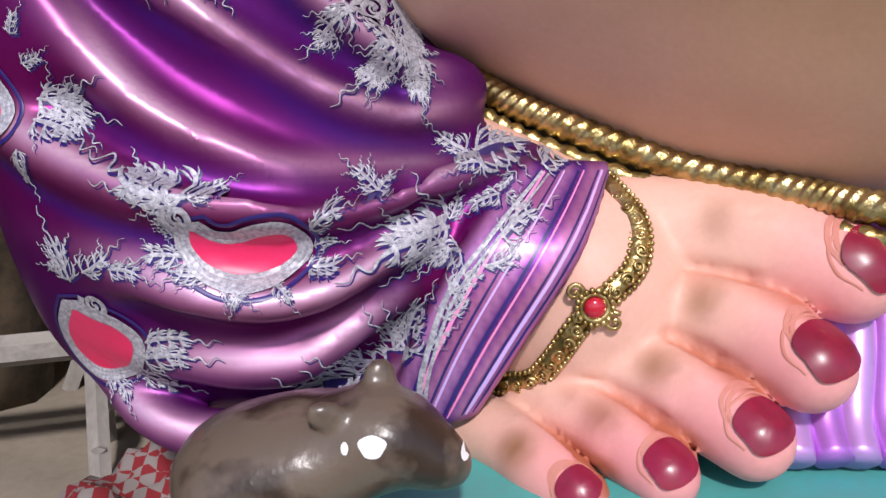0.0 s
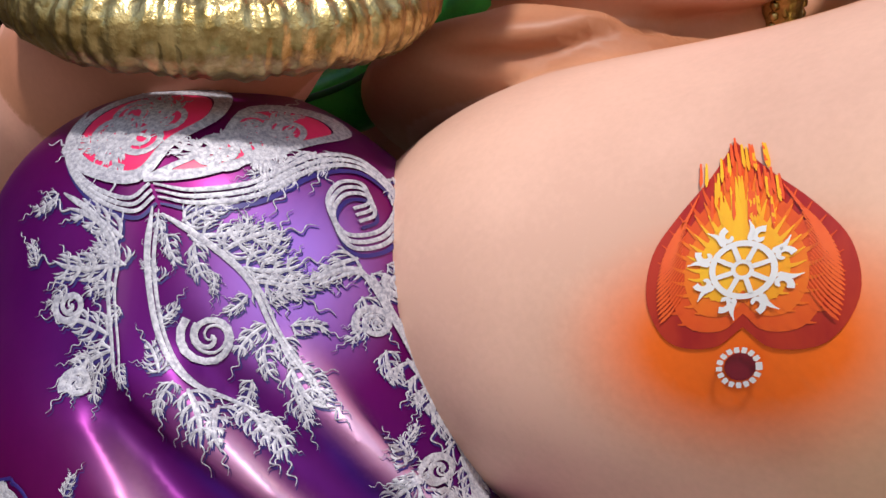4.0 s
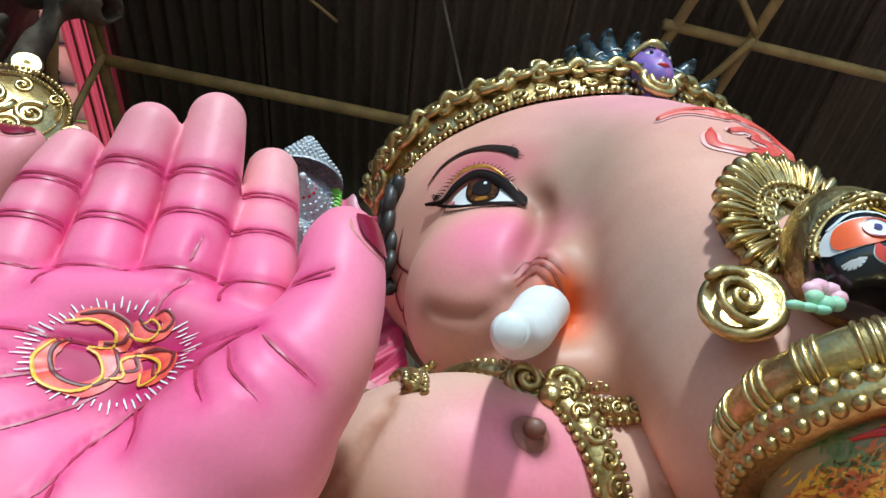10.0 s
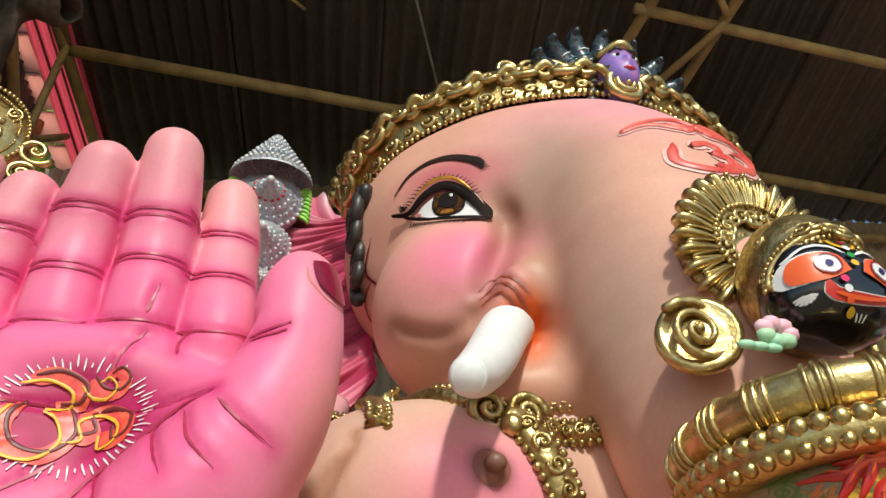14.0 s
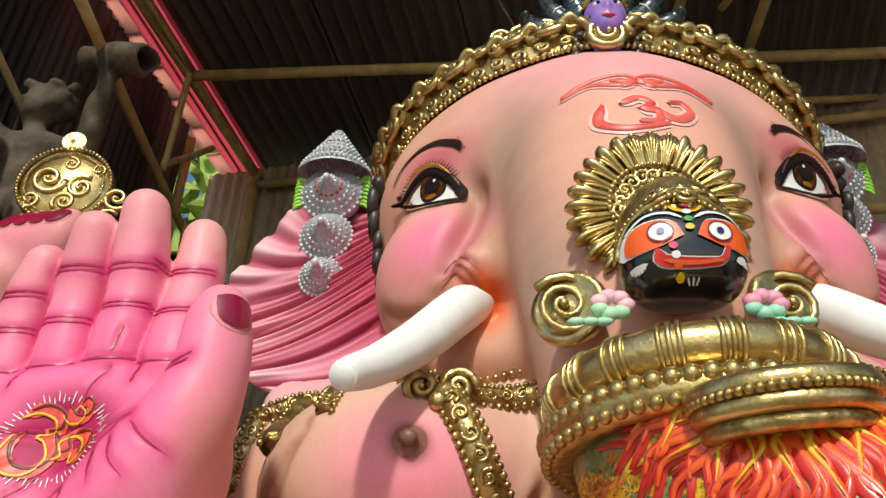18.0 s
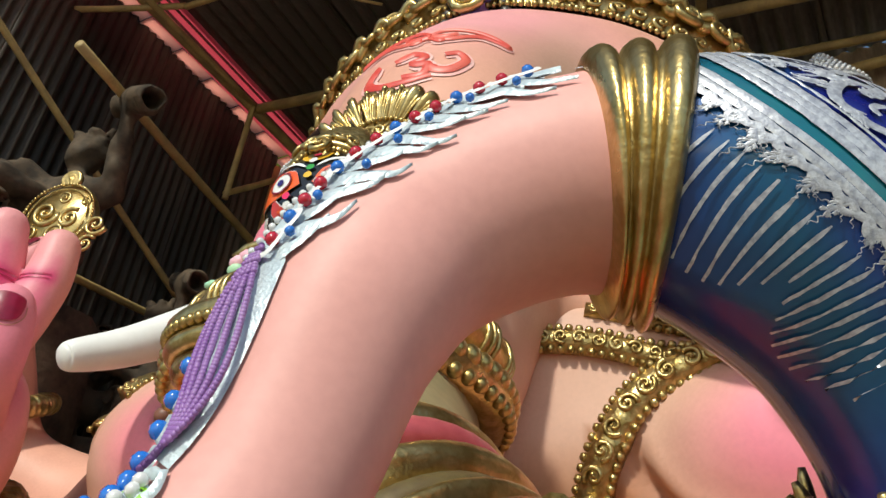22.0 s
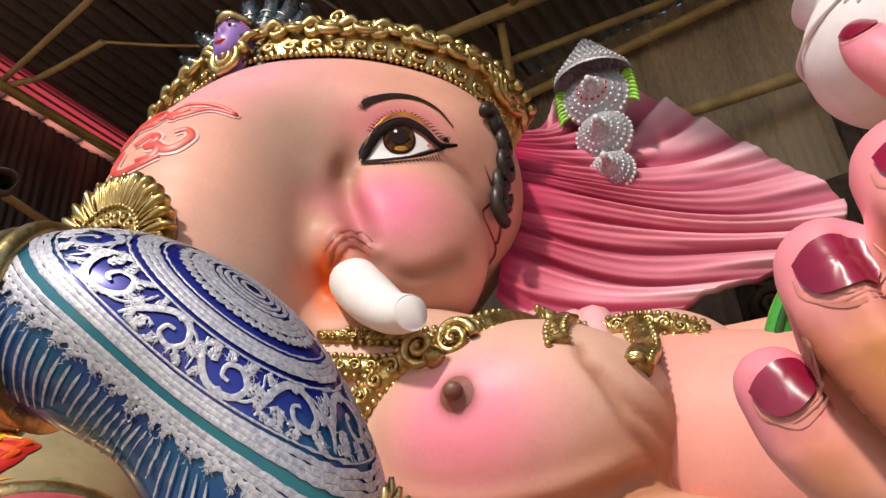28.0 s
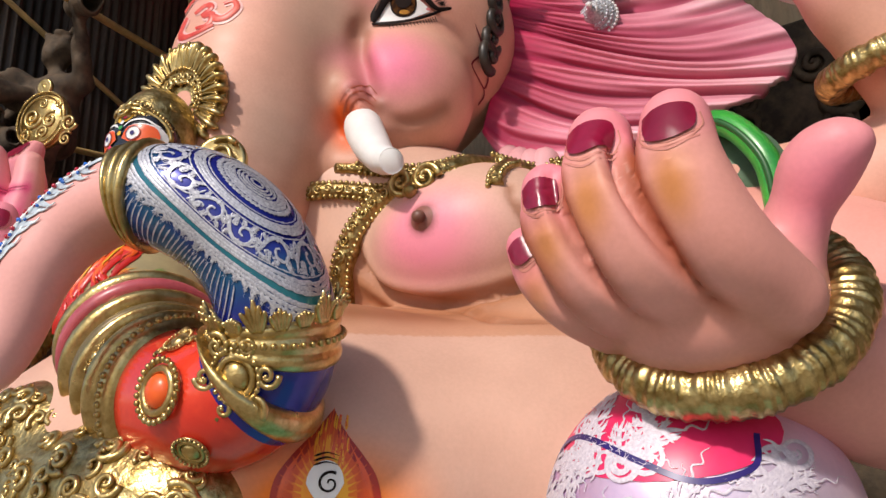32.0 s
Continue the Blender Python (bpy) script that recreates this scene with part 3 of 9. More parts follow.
sheet_wall("wall_back", (-2.48, 4.6, 0), (7.2, 4.6, ROOF_Z - 0.2), "brown weathered corrugated sheets closing the back of the shed")
sheet_wall("wall_left", (-2.44, 0.5, 0), (-2.44, 4.08, 6.40), "dark grimy corrugated side wall behind the unfinished clay figures", 0.42, 0.03, darksheet, 0.075)
sheet_wall("wall_right", (6.6, 1.2, 0), (6.6, 4.6, ROOF_Z), "dark corrugated side wall of the shed")



def rod(name, a, b, r, label, category="pipe", material=None, group="roof frame pipes"):
    a, b = np.array(a, float), np.array(b, float)
    sh = Shape().add(*sweep([[*a, r], [*(a + (b - a) * 0.5 + np.array([0, 0, -0.01])), r], [*b, r]], 4, 10), material or pipe)
    return tagged(sh.obj(name), label, category, group)


PZ = 5.95
for a, b, r in (((-1.98, 3.34, PZ), (6.5, 4.57, PZ), 0.04), ((-1.98, 0.9, PZ + 0.1), (-1.98, 4.6, PZ - 0.05), 0.04), ((1.80, 1.97, PZ + 0.05), (1.36, 3.83, PZ), 0.035), ((1.55, 2.69, PZ + 0.02), (6.5, 3.42, PZ + 0.02), 0.035), ((2.27, 1.9, PZ + 0.04), (1.93, 3.95, PZ + 0.04), 0.035), ((2.12, 2.70, PZ - 0.03), (1.72, 3.38, PZ - 0.06), 0.025), ((1.75, 2.22, PZ + 0.12), (2.13, 2.68, PZ), 0.022), ((-1.98, 1.6, PZ), (-0.3, 1.9, PZ + 0.05), 0.025), ((-1.95, 2.2, PZ), (-0.1, 2.08, PZ + 0.08), 0.022), ((-2.5, 1.97, PZ - 0.02), (-1.69, 2.31, PZ - 0.02), 0.022), ((-1.69, 2.31, PZ - 0.03), (-1.01, 2.37, PZ - 0.03), 0.022), ((-1.01, 2.37, PZ - 0.03), (-0.45, 2.87, PZ - 0.02), 0.010), ((0.9, 4.29, PZ + 0.05), (2.9, 4.57, PZ + 0.05), 0.03),
                ((-1.98, 4.5, PZ - 0.15), (6.6, 4.5, PZ - 0.15), 0.035), ((1.2, 4.13, 4.9), (4.2, 4.57, 4.9), 0.04), ((-2.36, 4.06, 6.0), (-2.36, 4.06, 0.0), 0.035),
                ((-1.96, 3.30, PZ), (-1.97, 3.30, 5.06), 0.024), ((-1.97, 3.29, 5.10), (-2.12, 4.02, 5.84), 0.024), ((-1.50, 1.70, 4.90), (-2.20, 4.10, 5.02), 0.030), ((-1.955, 3.30, PZ), (-1.70, 0.70, 5.80), 0.024), ((-2.10, 3.85, 5.05), (-2.30, 4.30, 4.40), 0.022), ((1.20, 3.9, PZ), (0.95, 4.55, 5.4), 0.03), ((4.9, 2.0, PZ + 0.05), (4.9, 4.6, PZ), 0.04),
                ((-1.98, 4.5, PZ), (-1.98, 4.5, 0), 0.05), ((-2.30, 1.2, 5.5), (-2.34, 3.6, 4.3), 0.024), ((-2.30, 1.0, 4.0), (-2.36, 3.7, 4.2), 0.026)):
    rod("roof_pipe", a, b, r, "yellow-brown painted steel pipe of the roof frame", "pipe")
rod("tie_rope", (0.0, 2.2, 6.27), (0.75, 4.5, 5.82), 0.009, "thin grey rope slung below the roof sheets", "rope", greywood, "")

# light green trees behind the gap at the back
foliage = mat("sunlit_leaves", (0.58, 0.68, 0.14), (0.26, 0.40, 0.06), 0.6, scale=3, var=0.3)
trees = Shape()
rnd = random.Random(4)
for i in range(3600):
    c = Vector((rnd.uniform(-9, -1.0), rnd.uniform(6.5, 9.5), rnd.uniform(2.0, 12.0)))
    q = Euler((rnd.uniform(0, 6), rnd.uniform(0, 6), rnd.uniform(0, 6))).to_matrix()
    s = rnd.uniform(0.16, 0.42)
    pts = [c + q @ Vector(p) * s for p in ((-1, 0, 0), (-0.3, 0.45, 0.1), (0.5, 0.4, 0.05), (1.1, 0, -0.1), (0.5, -0.4, 0.05), (-0.3, -0.45, 0.1))]
    trees.add([p[:] for p in pts], [(0, 1, 2, 3), (0, 3, 4, 5)], foliage)
tagged(trees.obj("foliage", smooth=False), "sunlit light green leaves beyond the gap in the shed wall", "foliage", kind="stuff")

# ---- plinth ----
plinth = thing("plinth", "turquoise painted low plinth that carries the seated statue", "plinth")
pl = Shape()
for c, s in (((1.55, 2.45, 0.27), (3.7, 3.1, 0.54)), ((1.55, 2.42, 0.56), (3.82, 3.24, 0.07))):
    pl.add(*boxy(c, s, bev=0.02), turquoise)
part("base", pl, plinth, smooth=False)

# ---- the statue: one mesh ----
HX, HF, H0 = np.array((0.988, 0.156, 0)), np.array((0.156, -0.988, 0)), np.array((0.935, 1.976, 3.60))
TX, TF, T0 = np.array((0.984, 0.179, 0)), np.array((0.179, -0.984, 0)), np.array((1.115, 1.67, 0.0))


def hl(x, f, z):
    """Head coordinates: across, forward, up from the eyes."""
    return H0 + x * HX + f * HF + np.array((0, 0, z))


def tl(x, f, z):
    """Trunk of the body: across, forward of the breast, height."""
    return T0 + x * TX + f * TF + np.array((0, 0, z))


SKIN = np.array((0.74, 0.385, 0.285))
PINK = np.array((0.80, 0.26, 0.36))
ROSE = np.array((0.78, 0.18, 0.30))
BROWN = np.array((0.34, 0.13, 0.06))
YAW = 9
statue = Shape()

# head
b = Blob(hl(0, 0, 0) - (1.35, 1.4, 1.35), hl(0, 0, 0) + (1.35, 1.2, 1.0), 0.0145)
b.ell(hl(0, -0.42, 0.08), (0.93, 0.62, 0.72), (0, 0, YAW), 0.05)
b.ell(hl(0, -0.15, 0.18), (0.66, 0.40, 0.42), (0, 0, YAW), 0.12)
b.ell(hl(0, -0.25, -0.35), (0.74, 0.45, 0.52), (0, 0, YAW), 0.10)
b.tube([(*hl(0, -0.13, 0.16), 0.40), (*hl(0, 0.06, -0.1), 0.44), (*hl(0, 0.22, -0.42), 0.39), (*hl(0.01, 0.30, -0.75), 0.345), (*hl(0.01, 0.36, -1.05), 0.29)], 0.14, 4)
for sx in (-1, 1):
    b.ell(hl(0.55 * sx, -0.13, -0.36), (0.31, 0.30, 0.33), (0, 0, YAW), 0.07)
    b.ell(hl(0.52 * sx, -0.18, 0.06), (0.30, 0.22, 0.20), (0, 0, YAW), 0.10)
    b.ell(hl(0.40 * sx, -0.02, -0.74), (0.24, 0.2, 0.14), (0, 0, YAW), 0.12)
    b.tube([(*hl(0.40 * sx, 0.16, -0.38), 0.055), (*hl(0.50 * sx, 0.155, -0.48), 0.078), (*hl(0.56 * sx, 0.10, -0.58), 0.065)], 0.09)
b.ell(hl(0, -0.45, -0.9), (0.62, 0.5, 0.25), (0, 0, YAW), 0.1)
v, f = b.skin(4)
HEAD = BVHTree.FromPolygons(v.tolist(), f.tolist())


def head_at(x, z):
    """The point of the face at head coordinates x and z, seen from the front."""
    h = HEAD.ray_cast(Vector(hl(x, 1.5, z)), Vector(-HF), 2.5)[0]
    return tuple(h) if h is not None else tuple(hl(x, 0.1, z))


CHEEK = [(0.50, 0.04), (0.494, -0.06), (0.492, -0.17), (0.507, -0.26), (0.548, -0.36), (0.588, -0.45), (0.613, -0.52)]
SMILE = [(0.628, -0.55), (0.675, -0.572), (0.75, -0.55), (0.81, -0.50)]
FROWN = [[(0.475, -0.50 - d), (0.505, -0.465 - d), (0.535, -0.435 - d), (0.56, -0.415 - d), (0.595, -0.46 - 0.8 * d)] for d in (0.0, 0.042, 0.08)]
for sx in (-1, 1):
    v = crease(v, f, [head_at(sx * x, z) for x, z in CHEEK[1:]], 0.040, 0.040, 0.1)
    v = crease(v, f, [head_at(sx * x, z) for x, z in SMILE], 0.008, 0.024, 0.2)
    for q in FROWN:
        v = crease(v, f, [head_at(sx * x, z) for x, z in q], 0.010, 0.012, 0.5)
col = np.tile(SKIN, (len(v), 1))
L = np.column_stack([(v - H0) @ HX, (v - H0) @ HF, v[:, 2] - H0[2]])
col = mixc(col, (0.80, 0.36, 0.38), near(L, (0, 0.3, 0.35), (0.9, 0.6, 0.6)) * 1.3)
# browned trunk sides carry the shading beside the cheeks in the colour
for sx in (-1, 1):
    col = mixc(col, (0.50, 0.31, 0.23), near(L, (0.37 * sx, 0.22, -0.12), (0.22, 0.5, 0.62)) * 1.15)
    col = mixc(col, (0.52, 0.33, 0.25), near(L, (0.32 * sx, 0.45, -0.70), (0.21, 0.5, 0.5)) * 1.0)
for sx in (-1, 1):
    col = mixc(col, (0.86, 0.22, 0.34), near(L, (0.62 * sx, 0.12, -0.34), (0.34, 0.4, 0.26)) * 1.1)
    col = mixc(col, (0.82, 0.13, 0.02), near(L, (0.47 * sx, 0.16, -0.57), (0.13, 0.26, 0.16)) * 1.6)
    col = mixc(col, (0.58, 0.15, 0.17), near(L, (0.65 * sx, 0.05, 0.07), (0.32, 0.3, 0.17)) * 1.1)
    # shade below the cheek and inside the face creases is painted brown
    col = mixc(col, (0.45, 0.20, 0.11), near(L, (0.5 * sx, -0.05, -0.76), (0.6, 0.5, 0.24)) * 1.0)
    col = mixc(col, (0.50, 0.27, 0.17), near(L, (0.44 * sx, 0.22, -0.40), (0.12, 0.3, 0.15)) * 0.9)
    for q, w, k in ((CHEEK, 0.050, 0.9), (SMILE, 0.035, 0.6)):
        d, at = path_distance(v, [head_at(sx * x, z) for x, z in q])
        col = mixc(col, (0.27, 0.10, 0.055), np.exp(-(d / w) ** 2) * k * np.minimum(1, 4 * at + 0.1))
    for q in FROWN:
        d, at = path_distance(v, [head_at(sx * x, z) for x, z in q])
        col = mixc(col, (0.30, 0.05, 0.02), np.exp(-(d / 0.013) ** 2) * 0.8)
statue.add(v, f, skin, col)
HEAD = BVHTree.FromPolygons(v.tolist(), f.tolist())

# body
b = Blob((-0.75, 0.55, 0.75), (3.05, 3.05, 3.1), 0.020)
b.ell((1.2, 1.80, 1.62), (1.25, 1.05, 0.655), (0, 0, 8), 0.05)
b.ell((1.2, 1.90, 1.25), (1.07, 0.80, 0.40), (0, 0, 8), 0.2)
b.ell((0.35, 1.71, 1.645), (0.70, 0.53, 0.48), (0, 0, 8), 0.12)
b.ell((2.06, 1.98, 1.66), (0.68, 0.53, 0.49), (0, 0, 8), 0.12)
b.ell(tl(0, -0.62, 2.55), (1.15, 0.50, 0.48), (0, 0, 10), 0.05)
b.ell(tl(0, -0.55, 2.80), (0.75, 0.45, 0.3), (0, 0, 10), 0.12)
for sx in (-1, 1):
    b.ell(tl(0.98 * sx, -0.46, 2.15), (0.46, 0.40, 0.15), (0, 0, 10 - 12 * sx), 0.04)
    b.ell(tl(0.80 * sx, -0.385, 2.49), (0.455, 0.40, 0.325), (0, 0, 10 - 10 * sx), 0.075)
    b.ell(tl(1.18 * sx, -0.72, 2.52), (0.34, 0.34, 0.40), (0, 0, 0), 0.10)
    b.ell(tl(0.78 * sx, 0.005, 2.515), (0.032, 0.045, 0.032), (0, 0, 10), 0.02)
v, f = b.skin()
BODY = BVHTree.FromPolygons(v.tolist(), f.tolist())


def chest_at(x, z):
    """The point of the chest at x across and height z, seen from the front."""
    h = BODY.ray_cast(Vector(tl(x, 1.0, z)), Vector(-TF), 2.5)[0]
    return tuple(h) if h is not None else tuple(tl(x, -0.5, z))


ARMPIT = [[(1.07, 2.61), (1.091, 2.558), (1.133, 2.461), (1.155, 2.39), (1.18, 2.34)], [(1.102, 2.545), (1.154, 2.467), (1.211, 2.403), (1.264, 2.354)]]
UNDER = [(0.40, 2.50), (0.435, 2.41), (0.52, 2.32), (0.655, 2.26), (0.80, 2.23), (0.93, 2.225), (1.03, 2.245), (1.10, 2.275), (1.17, 2.32)]
ROLL = [(0.72, 2.235), (0.80, 2.208), (0.935, 2.168), (1.045, 2.12), (1.10, 2.108), (1.20, 2.106), (1.31, 2.125)]
for sx in (-1, 1):
    for q in ARMPIT:
        v = crease(v, f, [chest_at(sx * x, z) for x, z in q], 0.012, 0.018, 0.1)
    v = crease(v, f, [chest_at(sx * x, z) for x, z in UNDER], 0.034, 0.024, 0.35)
    v = crease(v, f, [chest_at(sx * x, z) for x, z in ROLL], 0.022, 0.020, 0.3)
col = np.tile(np.array((0.70, 0.43, 0.325)), (len(v), 1))
col = mixc(col, (0.78, 0.47, 0.28), near(v, (0.55, 1.05, 1.40), (0.75, 0.6, 0.45)) * 0.9)
for sx in (-1, 1):
    col = mixc(col, (0.86, 0.28, 0.36), near(v, tl(0.78 * sx, 0, 2.46), (0.36, 0.45, 0.28)) * 1.25)
    col = mixc(col, (0.16, 0.06, 0.04), near(v, tl(0.78 * sx, 0.02, 2.515), 0.085) * 1.5)
# brown on and under the breasts is shade put into the colour
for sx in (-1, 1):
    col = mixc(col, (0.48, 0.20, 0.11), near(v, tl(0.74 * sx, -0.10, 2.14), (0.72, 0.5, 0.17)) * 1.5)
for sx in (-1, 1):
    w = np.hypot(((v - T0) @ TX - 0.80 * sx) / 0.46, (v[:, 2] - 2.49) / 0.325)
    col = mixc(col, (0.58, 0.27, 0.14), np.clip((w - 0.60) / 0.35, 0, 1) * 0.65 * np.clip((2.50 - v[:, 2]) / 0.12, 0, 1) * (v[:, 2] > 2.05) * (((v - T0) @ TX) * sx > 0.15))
    # chest folds are darkened in the paint to read as shaded creases
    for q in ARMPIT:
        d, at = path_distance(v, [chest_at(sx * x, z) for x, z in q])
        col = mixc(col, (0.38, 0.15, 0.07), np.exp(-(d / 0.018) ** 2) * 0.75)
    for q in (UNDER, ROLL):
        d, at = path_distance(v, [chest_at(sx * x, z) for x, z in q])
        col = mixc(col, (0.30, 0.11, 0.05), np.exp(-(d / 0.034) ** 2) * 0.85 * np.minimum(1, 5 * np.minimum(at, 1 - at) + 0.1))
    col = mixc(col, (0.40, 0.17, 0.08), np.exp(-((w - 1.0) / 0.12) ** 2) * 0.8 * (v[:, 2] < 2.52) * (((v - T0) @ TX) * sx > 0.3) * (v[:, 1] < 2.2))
# dark band painted for the shade where breast and belly meet
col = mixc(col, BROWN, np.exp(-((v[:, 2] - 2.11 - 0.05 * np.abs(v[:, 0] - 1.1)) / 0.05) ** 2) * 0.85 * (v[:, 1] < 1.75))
col = mixc(col, (0.95, 0.16, 0.01), near(v, (0.27, 1.11, 1.50), (0.27, 0.5, 0.19)) * 1.5)
col = mixc(col, (0.95, 0.22, 0.01), near(v, (2.10, 1.15, 1.56), (0.30, 0.5, 0.26)) * 1.6)
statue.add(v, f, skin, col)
BODY = BVHTree.FromPolygons(v.tolist(), f.tolist())


def palm_paint(v, c, span):
    w = near(v, c, span)
    return mixc(np.tile(np.array((0.80, 0.36, 0.36)), (len(v), 1)), (0.87, 0.17, 0.34), w * 1.5)


# blessing arm and its open palm
b = Blob((-1.75, 0.95, 1.6), (0.4, 2.75, 3.35), 0.0115)
b.tube([(*tl(-1.15, -0.66, 2.5), 0.33), (-0.75, 2.25, 2.25, 0.30), (-1.12, 2.05, 2.02, 0.27), (-0.92, 1.72, 2.02, 0.26), (-0.62, 1.45, 2.1, 0.24)], 0.08)
b.ell((-0.465, 1.350, 2.40), (0.405, 0.145, 0.36), (-4, 4, 0), 0.08)
b.ell((-0.62, 1.31, 2.30), (0.215, 0.185, 0.25), (0, -14, 0), 0.10)
b.ell((-0.235, 1.245, 2.345), (0.168, 0.165, 0.225), (0, 22, 0), 0.07)
b.ell((-0.46, 1.30, 2.12), (0.245, 0.19, 0.12), (0, 0, 0), 0.10)
b.ell((-0.51, 1.345, 2.58), (0.345, 0.145, 0.115), (0, 4, 0), 0.06)
b.ell((-0.43, 1.06, 2.43), (0.17, 0.10, 0.12), (0, 0, 0), 0.12, cut=True)
FING = [[(-0.735, 1.320, 2.560, 0.088), (-0.748, 1.300, 2.690, 0.084), (-0.752, 1.300, 2.830, 0.080), (-0.738, 1.290, 2.930, 0.077), (-0.722, 1.280, 3.010, 0.067)],
        [(-0.570, 1.325, 2.570, 0.088), (-0.580, 1.300, 2.700, 0.084), (-0.590, 1.310, 2.870, 0.081), (-0.583, 1.290, 2.990, 0.079), (-0.572, 1.262, 3.100, 0.068)],
        [(-0.410, 1.330, 2.580, 0.089), (-0.414, 1.300, 2.710, 0.085), (-0.424, 1.320, 2.880, 0.082), (-0.428, 1.300, 3.030, 0.080), (-0.432, 1.275, 3.168, 0.070)],
        [(-0.255, 1.335, 2.570, 0.087), (-0.256, 1.315, 2.700, 0.082), (-0.280, 1.370, 2.870, 0.078), (-0.292, 1.400, 3.010, 0.076), (-0.303, 1.405, 3.135, 0.066)]]
for q in FING:
    b.tube(q, 0.010, 6)
THUMB = [(-0.225, 1.25, 2.32, 0.150), (-0.128, 1.215, 2.46, 0.122), (-0.088, 1.215, 2.58, 0.099), (-0.082, 1.215, 2.67, 0.092), (-0.085, 1.215, 2.735, 0.084), (-0.082, 1.215, 2.775, 0.070)]
b.tube(THUMB, 0.018, 6)
b.tube([(-0.176, 1.00, 2.80, 0.014), (-0.174, 1.14, 2.68, 0.014), (-0.172, 1.26, 2.645, 0.013), (-0.172, 1.40, 2.66, 0.010)], 0.02, cut=True)
v, f = b.skin(1)
PALM = BVHTree.FromPolygons(v.tolist(), f.tolist())


def palm_at(x, z):
    """The point of the open palm at x and z."""
    h = PALM.ray_cast(Vector((x, 0.9, z)), Vector((0, 1, 0)), 1.2)[0]
    return tuple(h) if h is not None else (x, 1.2, z)


PALM_LINES = [[(-0.83, 2.45), (-0.70, 2.475), (-0.56, 2.47), (-0.42, 2.47), (-0.28, 2.465), (-0.20, 2.475)], [(-0.82, 2.405), (-0.74, 2.425), (-0.62, 2.42)],
              [(-0.20, 2.475), (-0.28, 2.43), (-0.37, 2.36), (-0.44, 2.26), (-0.465, 2.17), (-0.50, 2.115), (-0.55, 2.095)], [(-0.455, 2.18), (-0.45, 2.13), (-0.42, 2.09)],
              [(-0.53, 2.40), (-0.62, 2.35), (-0.74, 2.27)], [(-0.46, 2.36), (-0.54, 2.28), (-0.66, 2.20)],
              [(-0.40, 2.36), (-0.375, 2.30), (-0.37, 2.24)], [(-0.30, 2.42), (-0.285, 2.36), (-0.26, 2.31)], [(-0.245, 2.43), (-0.225, 2.37), (-0.175, 2.32)],
              [(-0.19, 2.45), (-0.15, 2.41), (-0.09, 2.37)], [(-0.42, 2.52), (-0.405, 2.59), (-0.375, 2.655)], [(-0.31, 2.60), (-0.315, 2.64), (-0.305, 2.67)], [(-0.66, 2.60), (-0.66, 2.63), (-0.64, 2.66)],
              [(-0.385, 2.69), (-0.38, 2.73), (-0.375, 2.77)]]
JOINTS = []
for q, zs in zip(FING, ((2.655, 2.775, 2.790, 2.885, 2.900), (2.665, 2.795, 2.812, 2.955, 2.970), (2.675, 2.835, 2.850, 2.955, 2.972), (2.665, 2.825, 2.840, 2.972, 2.988))):
    p = spline(q, 8)
    for z in zs:
        x, r = np.interp(z, p[:, 2], p[:, 0]), np.interp(z, p[:, 2], p[:, 3])
        JOINTS.append([(x + r * 0.92 * s, z + 0.010 * s * s - 0.004) for s in (-1, -0.6, 0, 0.6, 1)])
JOINTS += [[(-0.165, 2.60), (-0.125, 2.608), (-0.085, 2.622)], [(-0.16, 2.588), (-0.12, 2.594), (-0.09, 2.604)]]
for n, q in enumerate(PALM_LINES + JOINTS):
    w = 0.010 if n < len(PALM_LINES) else 0.007
    v = crease(v, f, [palm_at(*p) for p in q], 0.010 if n < 3 else 0.006 if n < len(PALM_LINES) else 0.0035, w, 0.20)
PALM = BVHTree.FromPolygons(v.tolist(), f.tolist())
col = palm_paint(v, (-0.42, 1.1, 2.55), (0.75, 0.5, 0.8))
col = mixc(col, SKIN, np.clip((v[:, 1] - 1.36) / 0.1, 0, 1))
# brown shading is painted onto the thumb edge and lower heel
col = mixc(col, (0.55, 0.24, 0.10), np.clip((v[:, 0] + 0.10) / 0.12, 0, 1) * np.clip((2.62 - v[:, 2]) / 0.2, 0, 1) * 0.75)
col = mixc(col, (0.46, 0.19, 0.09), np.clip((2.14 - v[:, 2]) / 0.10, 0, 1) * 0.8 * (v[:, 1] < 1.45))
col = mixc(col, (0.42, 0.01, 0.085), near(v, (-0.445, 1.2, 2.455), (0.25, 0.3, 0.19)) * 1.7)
for q in PALM_LINES + JOINTS:
    d, _ = path_distance(v, [palm_at(*p) for p in q])
    col = mixc(col, (0.66, 0.03, 0.18), np.exp(-(d / 0.022) ** 2) * 0.55)
# crimson down each finger's sides paints shade into the gaps
for q in FING:
    p = spline([c[:3] for c in q], 6)
    for sd in (-1, 1):
        d, _ = path_distance(v, [(x + sd * 0.078, y - 0.03, z) for x, y, z in p[::5]])
        col = mixc(col, (0.64, 0.03, 0.17), np.exp(-(d / 0.026) ** 2) * 0.45)
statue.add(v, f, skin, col)

